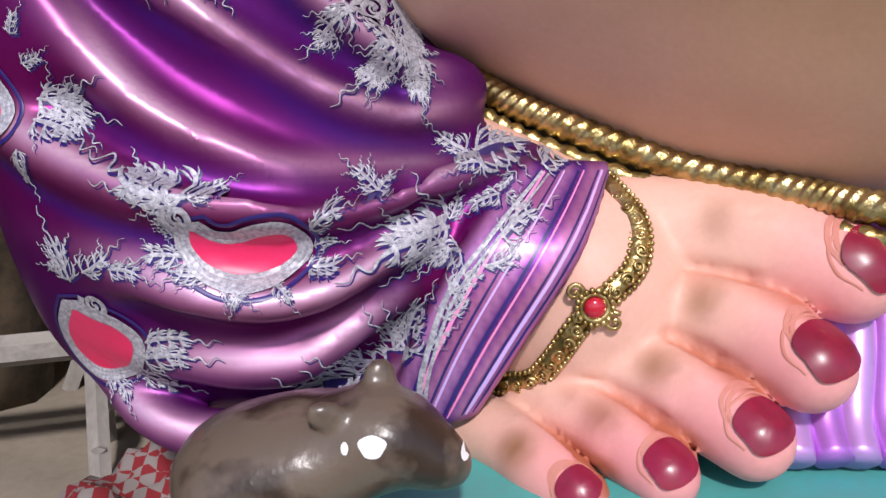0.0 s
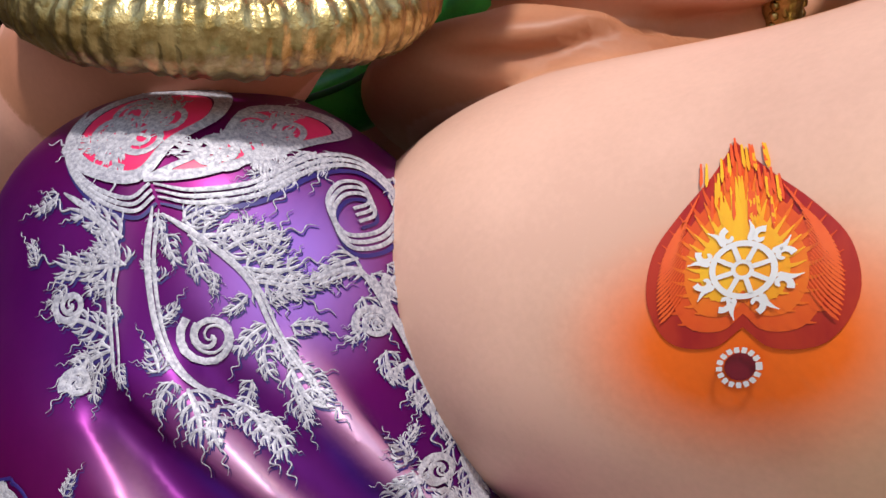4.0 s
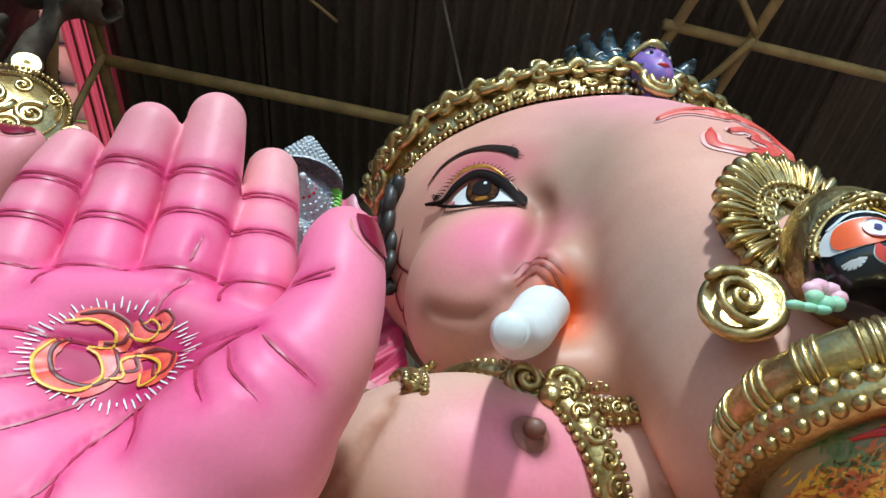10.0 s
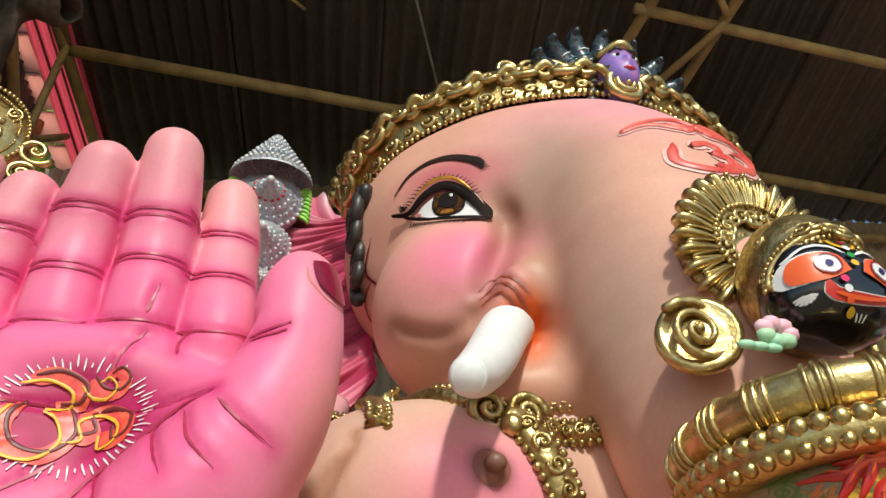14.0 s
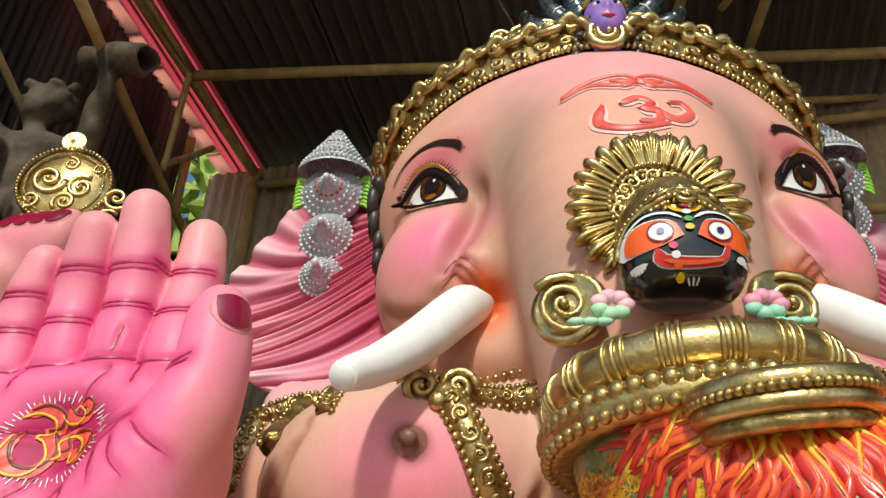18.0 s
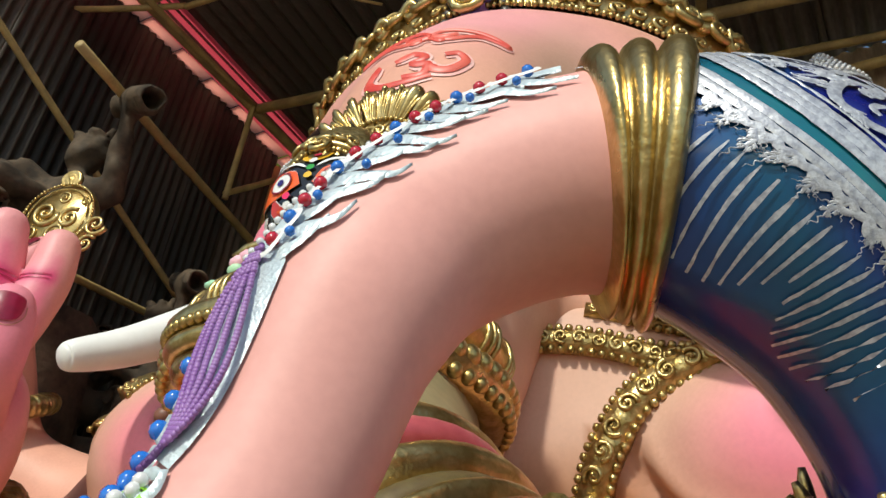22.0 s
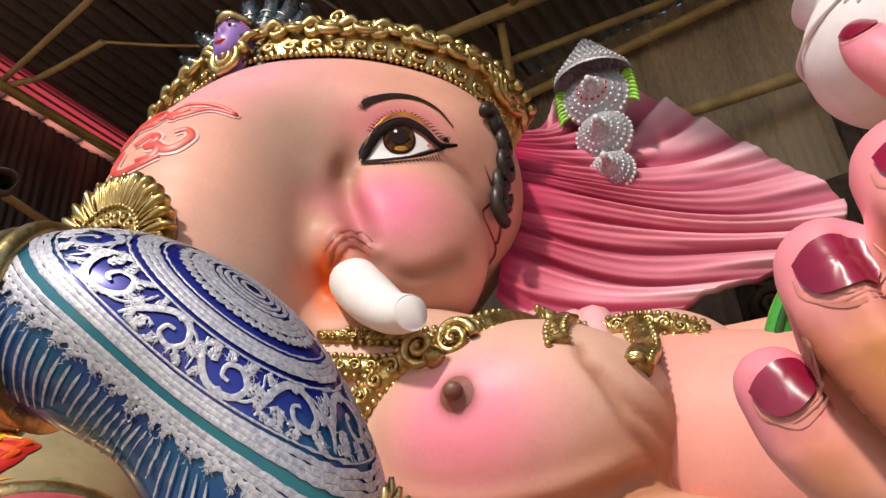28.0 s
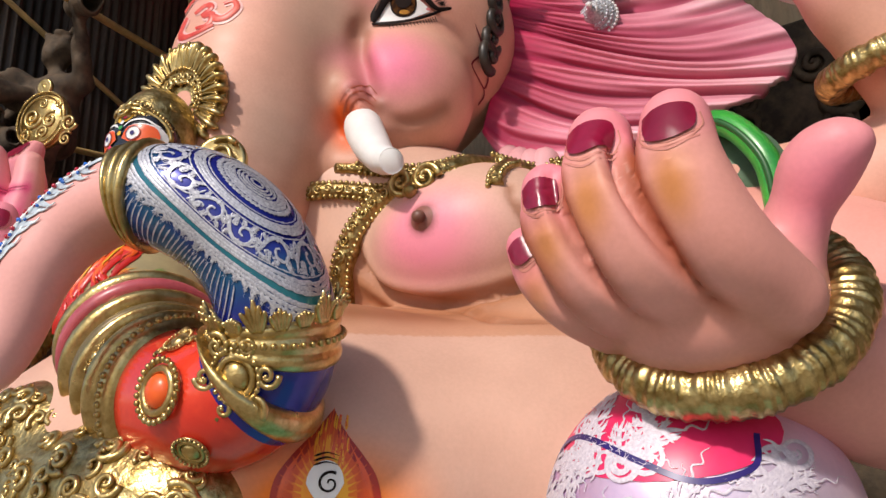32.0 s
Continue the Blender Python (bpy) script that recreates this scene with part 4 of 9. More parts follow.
# curled open hand on the other knee
b = Blob((2.15, 0.85, 1.55), (3.95, 2.9, 2.95), 0.0125)
b.tube([(*tl(1.15, -0.66, 2.5), 0.33), (3.05, 2.45, 2.20, 0.30), (3.42, 2.25, 1.92, 0.27), (3.30, 1.85, 1.86, 0.22), (3.08, 1.52, 1.93, 0.165)], 0.07)
b.ell((3.02, 1.36, 2.00), (0.225, 0.20, 0.165), (15, 0, 10), 0.07)
LF = [[(3.19, 1.28, 1.98, 0.085), (3.14, 1.14, 2.07, 0.086), (3.095, 1.09, 2.20, 0.082), (3.075, 1.12, 2.31, 0.072)],
      [(3.05, 1.27, 1.97, 0.085), (2.99, 1.12, 2.06, 0.086), (2.935, 1.08, 2.20, 0.080), (2.915, 1.12, 2.32, 0.070)],
      [(2.93, 1.29, 1.96, 0.075), (2.87, 1.15, 2.03, 0.076), (2.82, 1.10, 2.14, 0.072), (2.80, 1.10, 2.23, 0.060)],
      [(2.86, 1.33, 1.95, 0.068), (2.79, 1.21, 2.00, 0.064), (2.73, 1.18, 2.07, 0.060), (2.70, 1.17, 2.14, 0.050)]]
for q in LF:
    b.tube([(*p[:3], 0.95 * p[3]) for p in q], 0.006, 6)
b.tube([(3.12, 1.43, 2.00, 0.11), (3.175, 1.40, 2.10, 0.078), (3.22, 1.38, 2.175, 0.064), (3.265, 1.36, 2.24, 0.076), (3.305, 1.34, 2.265, 0.064), (3.335, 1.33, 2.27, 0.044)], 0.03)
v, f = b.skin(1)
for p, q in zip(LF[:-1], LF[1:]):
    mid = 0.5 * (np.array(p) + np.array(q))[:, :3] + np.array((-0.02, -0.055, 0.0))
    v = crease(v, f, mid, 0.032, 0.016, 0.2)
for q in LF:
    c, r = np.array(q[2][:3]), q[2][3]
    for o in (-0.01, 0.008):
        v = crease(v, f, [c + np.array((r * s, -r * math.cos(1.2 * s), o + 0.012 * s * s)) for s in (-0.85, -0.4, 0, 0.4, 0.85)], 0.004, 0.008, 0.3)
col = np.tile(np.array((0.76, 0.34, 0.28)), (len(v), 1))
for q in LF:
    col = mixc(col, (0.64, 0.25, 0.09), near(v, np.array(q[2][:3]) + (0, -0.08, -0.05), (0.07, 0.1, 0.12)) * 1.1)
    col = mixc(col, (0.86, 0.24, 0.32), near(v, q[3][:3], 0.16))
    # finger roots browned as painted shade
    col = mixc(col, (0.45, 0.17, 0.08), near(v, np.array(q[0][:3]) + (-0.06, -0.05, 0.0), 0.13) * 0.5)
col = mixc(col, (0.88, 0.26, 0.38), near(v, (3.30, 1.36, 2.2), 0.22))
# dark brown between neighbouring fingers stands in for the shade of the gap
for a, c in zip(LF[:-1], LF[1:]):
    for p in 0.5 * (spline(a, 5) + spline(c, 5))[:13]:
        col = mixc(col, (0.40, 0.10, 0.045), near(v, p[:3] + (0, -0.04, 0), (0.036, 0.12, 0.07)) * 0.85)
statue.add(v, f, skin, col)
LHAND = BVHTree.FromPolygons(v.tolist(), f.tolist())

# rear arms
b = Blob((2.0, 1.9, 2.2), (4.2, 3.5, 4.0), 0.02)
b.tube([(*tl(1.0, -1.0, 2.6), 0.33), (3.0, 2.75, 2.55, 0.27), (3.38, 2.75, 2.75, 0.2), (3.28, 2.6, 3.05, 0.16), (3.2, 2.52, 3.2, 0.15)], 0.06)
b.ell((3.24, 2.56, 3.33), (0.18, 0.14, 0.2), (0, 0, 0), 0.05)
b.tube([(3.14, 2.46, 3.25, 0.10), (3.06, 2.42, 3.37, 0.085), (3.03, 2.43, 3.45, 0.08), (3.01, 2.45, 3.52, 0.06)], 0.04)
for q in range(3):
    b.tube([(3.25 + 0.05 * q, 2.5, 3.4, 0.08), (3.28 + 0.05 * q, 2.44, 3.55, 0.075), (3.22 + 0.05 * q, 2.42, 3.65 - 0.05 * q, 0.06)], 0.03)
v, f = b.skin()
col = mixc(np.tile(SKIN, (len(v), 1)), (0.85, 0.26, 0.36), near(v, (3.05, 2.4, 3.5), 0.45))
col = mixc(col, (0.45, 0.2, 0.1), near(v, (3.0, 2.6, 3.0), 0.3) * 0.6)
statue.add(v, f, skin, col)
RHAND = BVHTree.FromPolygons(v.tolist(), f.tolist())
b = Blob((-1.9, 1.5, 2.2), (0.4, 3.2, 3.9), 0.02)
b.tube([(*tl(-1.0, -1.0, 2.6), 0.33), (-0.85, 2.5, 2.5, 0.27), (-1.45, 2.2, 2.7, 0.2), (-1.5, 1.98, 3.1, 0.17), (-1.42, 1.85, 3.35, 0.15)], 0.06)
for q in range(4):
    b.tube([(-1.45 + 0.07 * q, 1.85, 3.35, 0.08), (-1.42 + 0.08 * q, 1.78, 3.48, 0.075), (-1.38 + 0.07 * q, 1.80, 3.56, 0.06)], 0.03)
v, f = b.skin()
statue.add(v, f, skin, mixc(np.tile(SKIN, (len(v), 1)), (0.85, 0.28, 0.36), near(v, (-1.3, 1.75, 3.5), 0.45)))
LREAR = BVHTree.FromPolygons(v.tolist(), f.tolist())

# bare foot with five toes
b = Blob((-0.35, 0.9, 0.5), (0.95, 1.9, 1.25), 0.0105)
b.tube([(-0.15, 1.55, 1.0, 0.20), (0.08, 1.48, 0.90, 0.21), (0.24, 1.40, 0.84, 0.19)], 0.08)
b.ell((0.19, 1.40, 0.78), (0.22, 0.13, 0.21), (10, 35, -20), 0.06)
TOES = [[(0.300, 1.43, 0.935, 0.100), (0.450, 1.375, 0.935, 0.097), (0.555, 1.31, 0.922, 0.093), (0.640, 1.235, 0.898, 0.080)],
        [(0.285, 1.39, 0.815, 0.083), (0.420, 1.315, 0.815, 0.080), (0.495, 1.235, 0.802, 0.079), (0.552, 1.150, 0.772, 0.068)],
        [(0.235, 1.35, 0.730, 0.077), (0.335, 1.265, 0.722, 0.073), (0.410, 1.185, 0.700, 0.072), (0.462, 1.115, 0.672, 0.061)],
        [(0.170, 1.32, 0.660, 0.067), (0.246, 1.24, 0.650, 0.064), (0.298, 1.165, 0.634, 0.062), (0.332, 1.110, 0.618, 0.053)],
        [(0.048, 1.30, 0.615, 0.062), (0.112, 1.22, 0.612, 0.058), (0.165, 1.145, 0.600, 0.056), (0.202, 1.100, 0.590, 0.047)]]
for q in TOES:
    b.tube(q, 0.010, 6)
v, f = b.skin(1)
for a, c in zip(TOES[:-1], TOES[1:]):
    mid = 0.5 * (np.array(a) + np.array(c))[:, :3]
    mid = np.vstack([mid[0] * 0.6 + mid[1] * 0.4, mid[1:]]) + np.array((-0.010, -0.045, 0.010))
    v = crease(v, f, mid[:3], 0.022, 0.016, 0.2)
for q in TOES:
    d = np.array(q[2][:3]) - np.array(q[1][:3])
    for o in (0.0, 0.022):
        c = np.array(q[2][:3]) - d / np.linalg.norm(d) * (0.03 + o)
        r = q[2][3]
        v = crease(v, f, [c + r * np.array((0.30 * s - 0.35, -0.62 - 0.12 * s, 0.62 - 0.75 * s * s + 0.35 * s)) for s in (-0.9, -0.45, 0, 0.45, 0.9)], 0.005, 0.007, 0.3)
col = np.tile(np.array((0.79, 0.46, 0.36)), (len(v), 1))
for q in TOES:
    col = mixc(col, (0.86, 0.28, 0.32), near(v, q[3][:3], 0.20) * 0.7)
    # brown below each toe paints its shaded underside
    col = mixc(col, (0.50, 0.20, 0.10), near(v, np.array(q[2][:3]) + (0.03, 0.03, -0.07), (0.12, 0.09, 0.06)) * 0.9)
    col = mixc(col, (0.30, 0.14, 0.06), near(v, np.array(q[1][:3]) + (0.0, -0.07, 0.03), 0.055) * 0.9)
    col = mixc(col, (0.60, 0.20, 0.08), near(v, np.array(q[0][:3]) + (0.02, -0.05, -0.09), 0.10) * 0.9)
# shade between the toes is put into the skin colour
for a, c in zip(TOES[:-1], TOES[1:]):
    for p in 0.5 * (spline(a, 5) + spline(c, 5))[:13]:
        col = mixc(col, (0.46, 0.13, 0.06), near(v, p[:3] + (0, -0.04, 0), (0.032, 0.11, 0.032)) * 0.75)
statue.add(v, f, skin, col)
FOOT = BVHTree.FromPolygons(v.tolist(), f.tolist())

# ears: wide ribbed sheets behind the head
def even(p, n):
    q = np.linspace(0, len(p) - 1, n)
    return np.column_stack([np.interp(q, np.arange(len(p)), p[:, i]) for i in range(p.shape[1])])


def ear(sx, corners):
    """corners: inner top, outer top, outer tip, lower, inner low (head coordinates)."""
    n, m = 300, 150
    rim = spline(corners, 15)
    rim = even(rim, n)
    root = spline([(0.82 * sx, -0.74, 0.55), (0.84 * sx, -0.68, 0.36), (0.84 * sx, -0.58, 0.05), (0.78 * sx, -0.44, -0.45)], 20)
    root = even(root, n)
    v, col = [], []
    for i in range(n):
        for j in range(m):
            t = j / (m - 1)
            p = root[i] + (rim[i] - root[i]) * t
            i2 = i * 92 / (n - 1)
            g = noise.noise((i2 * 0.07, t * 1.2, 3.0 * sx))
            ph = i2 * 0.70 + 5.5 * t ** 1.4 + 2.6 * g
            w = math.sin(ph) + 0.45 * math.sin(2.0 * ph + 2 * t + 1.5 * g) + 0.22 * math.sin(4.1 * ph - t)
            # the upper rim is crimped across
            up = min(1, max(0, (t - 0.55) * 4)) * min(1, max(0, (40 - i2) / 10))
            w = w * (1 - 0.7 * up) + up * (math.sin(i2 * 1.25 + 9 * t + 2 * g) + 0.4 * math.sin(i2 * 2.7 + 14 * t))
            p = p + np.array((0, -0.02 * math.sin(math.pi * t) + 0.026 * w * min(1, 4 * t), -0.10 * math.sin(math.pi * t) * (1 - 0.6 * i / n)))
            v.append(hl(*p))
            # fold relief is shaded in the colour: dark valleys, pale highlights on ridges
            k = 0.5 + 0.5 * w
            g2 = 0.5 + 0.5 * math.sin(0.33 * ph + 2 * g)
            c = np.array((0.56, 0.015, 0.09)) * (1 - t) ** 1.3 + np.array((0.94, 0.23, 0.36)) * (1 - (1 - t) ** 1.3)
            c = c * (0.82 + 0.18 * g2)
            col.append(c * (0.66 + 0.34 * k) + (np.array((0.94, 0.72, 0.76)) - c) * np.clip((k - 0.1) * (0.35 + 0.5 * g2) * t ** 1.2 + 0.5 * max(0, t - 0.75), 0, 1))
    v = np.array(v)
    back = v - HF * 0.05
    k = n * m
    f = []
    for i in range(n - 1):
        for j in range(m - 1):
            a = i * m + j
            f += [(a, a + 1, a + m + 1, a + m), (k + a, k + a + m, k + a + m + 1, k + a + 1)]
    for i in range(n - 1):
        a = i * m + m - 1
        f.append((a, k + a, k + a + m, a + m))
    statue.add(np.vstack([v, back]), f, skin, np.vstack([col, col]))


ear(1, [(1.00, -1.05, 0.85), (1.40, -1.30, 0.92), (1.85, -1.35, 0.40), (2.08, -1.25, 0.0), (1.90, -1.05, -0.28), (1.45, -0.70, -0.52), (1.05, -0.35, -0.76)])
ear(-1, [(-1.00, -0.98, 0.80), (-1.45, -1.12, 0.75), (-1.80, -1.12, 0.25), (-1.92, -1.08, -0.12), (-1.82, -0.95, -0.30), (-1.45, -0.65, -0.50), (-1.05, -0.35, -0.76)])
# soft folded lobes where the ears meet the shoulders
for sx in (-1, 1):
    for k in range(4):
        q = [(*hl(sx * (0.92 + 0.05 * k), -0.42, -0.60 - 0.02 * k), 0.05), (*hl(sx * (0.98 + 0.06 * k), -0.24, -0.74), 0.06), (*hl(sx * (1.02 + 0.05 * k), -0.14, -0.84 - 0.02 * (k % 2)), 0.045), (*hl(sx * (1.03 + 0.04 * k), -0.11, -0.92 - 0.03 * (k % 2)), 0.018)]
        v, f = sweep(q, 5, 12)
        statue.add(v, f, skin, (0.78, 0.40, 0.42))

# tusks
for q in ([(0.50, 1.85, 3.12, 0.085), (0.43, 1.70, 2.98, 0.086), (0.36, 1.52, 2.80, 0.078), (0.30, 1.36, 2.665, 0.064), (0.265, 1.24, 2.59, 0.050), (0.26, 1.215, 2.575, 0.034)],
          [(*hl(0.46, 0.02, -0.50), 0.096), (*hl(0.54, 0.16, -0.60), 0.095), (*hl(0.66, 0.28, -0.74), 0.087), (*hl(0.77, 0.38, -0.85), 0.068), (*hl(0.84, 0.425, -0.89), 0.058), (*hl(0.852, 0.433, -0.896), 0.052)]):
    q = [(*p[:3], 0.84 * p[3]) for p in q]
    v, f = sweep(q, 6, 20)
    statue.add(v, f, ivory)

# wound trunk below the rings: painted sleeves one after the other
TRUNK = [(1.070, 1.345, 2.54, 0.285), (1.080, 1.325, 2.36, 0.285), (1.28, 1.13, 2.12, 0.25), (1.58, 1.02, 1.90, 0.205), (1.93, 0.96, 1.84, 0.175), (2.085, 0.98, 1.92, 0.150), (2.13, 0.94, 2.07, 0.138),
         (2.08, 0.87, 2.22, 0.140), (1.98, 0.78, 2.30, 0.134), (1.845, 0.712, 2.318, 0.107), (1.727, 0.645, 2.247, 0.094), (1.684, 0.589, 2.135, 0.085), (1.645, 0.518, 1.910, 0.068), (1.508, 0.335, 1.841, 0.062), (1.396, 0.250, 1.915, 0.064), (1.290, 0.130, 1.908, 0.028)]
TN, TR = 10, 48
tv, tf = sweep(TRUNK, TN, TR)
maroon_cloth = mat("maroon_cloth_paint", (0.22, 0.02, 0.05), (0.13, 0.012, 0.03), 0.3, coat=0.3)
red_gloss = mat("vermilion_gloss", (0.75, 0.05, 0.02), (0.62, 0.03, 0.015), 0.22, coat=0.5)
SLEEVES = ((0, 2.55, khaki), (2.55, 3.25, maroon_cloth), (3.25, 4.45, red_gloss), (4.45, 5.55, blue), (5.55, 8.7, blue), (8.7, 15.2, skin))
tq = np.array([q for q in tf if len(q) == 4])
for a, z, material in SLEEVES:
    sel = np.array([q for q in tq if a * TN <= q[0] // TR < z * TN])
    ids, inv = np.unique(sel, return_inverse=True)
    vv = tv[ids]
    c = (1, 1, 1)
    if material is blue:
        far = np.linalg.norm(vv - np.array((2.18, 0.82, 2.33)), axis=1)
        c = mixc(np.tile(np.array((0.014, 0.022, 0.26)), (len(vv), 1)), (0.012, 0.16, 0.22), 0.75 * np.clip((far - 0.19) / 0.05, 0, 1) * np.clip((0.33 - far) / 0.10, 0, 1))
    if material is skin:
        c = mixc(np.tile(np.array((0.80, 0.40, 0.36)), (len(vv), 1)), (0.95, 0.20, 0.08), near(vv, (1.29, 0.13, 1.908), 0.085) * 1.3)
        c = mixc(c, (0.50, 0.22, 0.14), near(vv, (1.87, 0.7, 2.2), 0.16) * 0.7)
    statue.add(vv, inv.reshape(sel.shape), material, c)
statue.add(*ball(TRUNK[-1][:3], 0.028, 14, 8), skin, (0.85, 0.26, 0.16))
TRUNK_TREE = BVHTree.FromPolygons(tv.tolist(), tf)

# painted and modelled details that belong to the statue's one mesh
lash = mat("black_line", (0.010, 0.006, 0.006), (0.018, 0.010, 0.008), 0.6, spec=0.1)
iris_m = mat("amber_iris", (0.025, 0.008, 0.002), (0.10, 0.035, 0.006), 0.6, scale=60, spec=0.08)
goldlid = mat("gold_eyelid", (0.55, 0.24, 0.02), (0.34, 0.12, 0.012), 0.3, 0.5, scale=30)
eyewhite = mat("eye_white", (0.78, 0.76, 0.74), (0.72, 0.68, 0.66), 0.3)


def lidline(pts, w):
    """A band drawn out to a point at both ends."""
    p = spline(pts, 7)
    return np.column_stack([p, np.maximum(w * np.sin(np.pi * np.linspace(0.04, 0.96, len(p))) ** 0.7, 0.0008)])


def eye(sx):
    """One painted eye with lids, lashes and brow; sx: the side of the head."""
    k = -sx
    pl = Plane(HEAD, hl(0.635 * sx, 0.0, 0.003 if sx > 0 else -0.030), -(HF * 0.90 + HX * sx * 0.42 + np.array((0, 0, -0.10))), (0, 0, 1), 0.003, 0.5)

    def P(*pts):
        return [(k * x, y + (0.09 * x if sx > 0 else 0)) for x, y in pts]

    def S(pts, w, material, lift, taper=0.9, n=6, thick=0.0, head=0.2):
        pl.strokes(statue, [stroke(P(*pts), w, n, taper, head)], material, lift, thick)

    up = [(-0.112, -0.026), (-0.083, 0.007), (-0.014, 0.037), (0.0645, -0.008), (0.104, -0.073), (0.125, -0.112)]
    low = [(0.125, -0.108), (0.06, -0.099), (-0.014, -0.079), (-0.07, -0.050), (-0.112, -0.026)]
    out = [tuple(q) for q in spline(P(*up), 5)] + [tuple(q) for q in spline(P(*low), 5)][1:-1]
    pl.disc(statue, out, eyewhite, 0.005, 5, (0, -0.03))
    for x, y in ((0.112, -0.098), (-0.104, -0.027)):
        pl.disc(statue, circle((k * x, y), 0.010, 10, 0.006), mat("eye_corner_red", (0.55, 0.12, 0.13), (0.66, 0.30, 0.28), 0.3), 0.0065, 1)
    pl.disc(statue, [(x, min(y, 0.036)) for x, y in circle((0, -0.006), 0.057, 28, 0.064)], lash, 0.007, 3)
    pl.disc(statue, [(x, min(y, 0.034)) for x, y in circle((0, -0.006), 0.050, 28, 0.057)], iris_m, 0.009, 3)
    pl.disc(statue, circle((k * -0.004, -0.046), 0.022, 16, 0.011), goldlid, 0.0105, 2)
    pl.disc(statue, circle((0, 0.004), 0.034, 20, 0.032), lash, 0.012, 2)
    pl.disc(statue, circle((k * 0.012, 0.020), 0.006, 10), white, 0.014, 1)
    S([(0.130, -0.108), (0.113, -0.050), (0.062, 0.020), (-0.014, 0.063), (-0.083, 0.036), (-0.138, -0.010), (-0.196, 0.004)], 0.023, lash, 0.012, 0.75, thick=0.012, head=0.35)
    S([(0.132, -0.113), (0.06, -0.111), (-0.014, -0.092), (-0.08, -0.060), (-0.155, -0.016)], 0.011, lash, 0.010, 0.5, thick=0.006)
    pl.strokes(statue, [lidline(P((0.085, 0.020), (0.035, 0.068), (-0.014, 0.083), (-0.060, 0.072), (-0.105, 0.036)), 0.0085)], goldlid, 0.025, 0.004)
    pl.strokes(statue, [lidline(P((0.120, -0.052), (0.108, -0.022), (0.090, 0.012)), 0.005)], mat("brown_eyelid", (0.10, 0.045, 0.03), (0.16, 0.08, 0.05), 0.3, 0.3), 0.025, 0.002)
    fold = spline([(0.104, -0.010), (0.055, 0.056), (-0.014, 0.094), (-0.083, 0.068), (-0.142, 0.012), (-0.175, 0.006)], 6)
    for i in range(2, len(fold) - 1):
        d = fold[i + 1] - fold[i - 1]
        d /= np.linalg.norm(d)
        a, e = fold[i], np.array((d[1], -d[0])) * (1 if d[0] < 0 else -1)
        e = np.array((-d[1], d[0])) if e[1] < 0 else e
        o = 0.5 * d if i > len(fold) * 0.45 else -0.2 * d
        S([tuple(a), tuple(a + e * 0.016 + o * 0.008), tuple(a + e * 0.028 + o * 0.026)], 0.0026, lash, 0.006, n=3)
    lowline = spline([(0.06, -0.118), (-0.014, -0.102), (-0.08, -0.070), (-0.13, -0.042)], 5)
    for x, y in lowline:
        S([(x, y), (x - 0.004, y - 0.012), (x - 0.010, y - 0.024)], 0.0022, lash, 0.005, n=3)
    brow = mat("brow_brown", (0.016, 0.008, 0.006), (0.035, 0.018, 0.012), 0.6, spec=0.1)
    S([(0.125, 0.130), (0.084, 0.161), (0.006, 0.193), (-0.073, 0.193), (-0.142, 0.151), (-0.194, 0.077)], 0.017, brow, 0.006, 0.92, 8, 0.003, 0.55)
    for i in range(9):
        x, y = 0.100 + 0.004 * i, 0.166 - 0.006 * i
        S([(x - 0.02, y - 0.008), (x, y), (x + 0.016, y + 0.010 - 0.002 * i)], 0.003, brow, 0.0065, n=3)
    # thin henna curls beside the cheek
    for q in ([(-0.30, -0.02), (-0.33, -0.12), (-0.28, -0.2), (-0.33, -0.27), (-0.30, -0.33)], [(-0.31, -0.16), (-0.35, -0.2), (-0.33, -0.26), (-0.29, -0.22)]):
        S(q, 0.004, maroon, 0.004, 0.5)


eye(-1)
eye(1)


# folded skin over the tusk roots: dark strokes paint the shade in its creases
for sx in (-1, 1):
    fpl = Plane(HEAD, hl(0.54 * sx, 0.2, -0.47), tuple(-HF), (0, 0, 1), 0.002, 0.6)
    ax = 1 if Vector(fpl.x).dot(Vector(HX)) > 0 else -1
    fpl.strokes(statue, [stroke([(ax * sx * (x - 0.54), z + 0.47) for x, z in q], 0.0055, 6, 0.7, 0.2) for q in FROWN], mat("fold_shade_line", (0.26, 0.045, 0.02), (0.34, 0.07, 0.03), 0.5), 0.002)

# palm: syllable, rays and creases
pq = Plane(PALM, (-0.462, 1.2, 2.447), (0.0, 1.0, 0.0), (0, 0, 1), 0.0025, 0.3)
rays = []
for i in range(64):
    a = 2 * math.pi * i / 64
    r0, r1 = 0.103 + 0.008 * (i % 2), 0.122 + 0.008 * (i % 3)
    rays.append(stroke([(1.15 * r * math.cos(a), 0.92 * r * math.sin(a)) for r in (r0, (r0 + r1) / 2, r1)], 0.0018, 2, 0.5))
pq.strokes(statue, rays, white, 0.003)


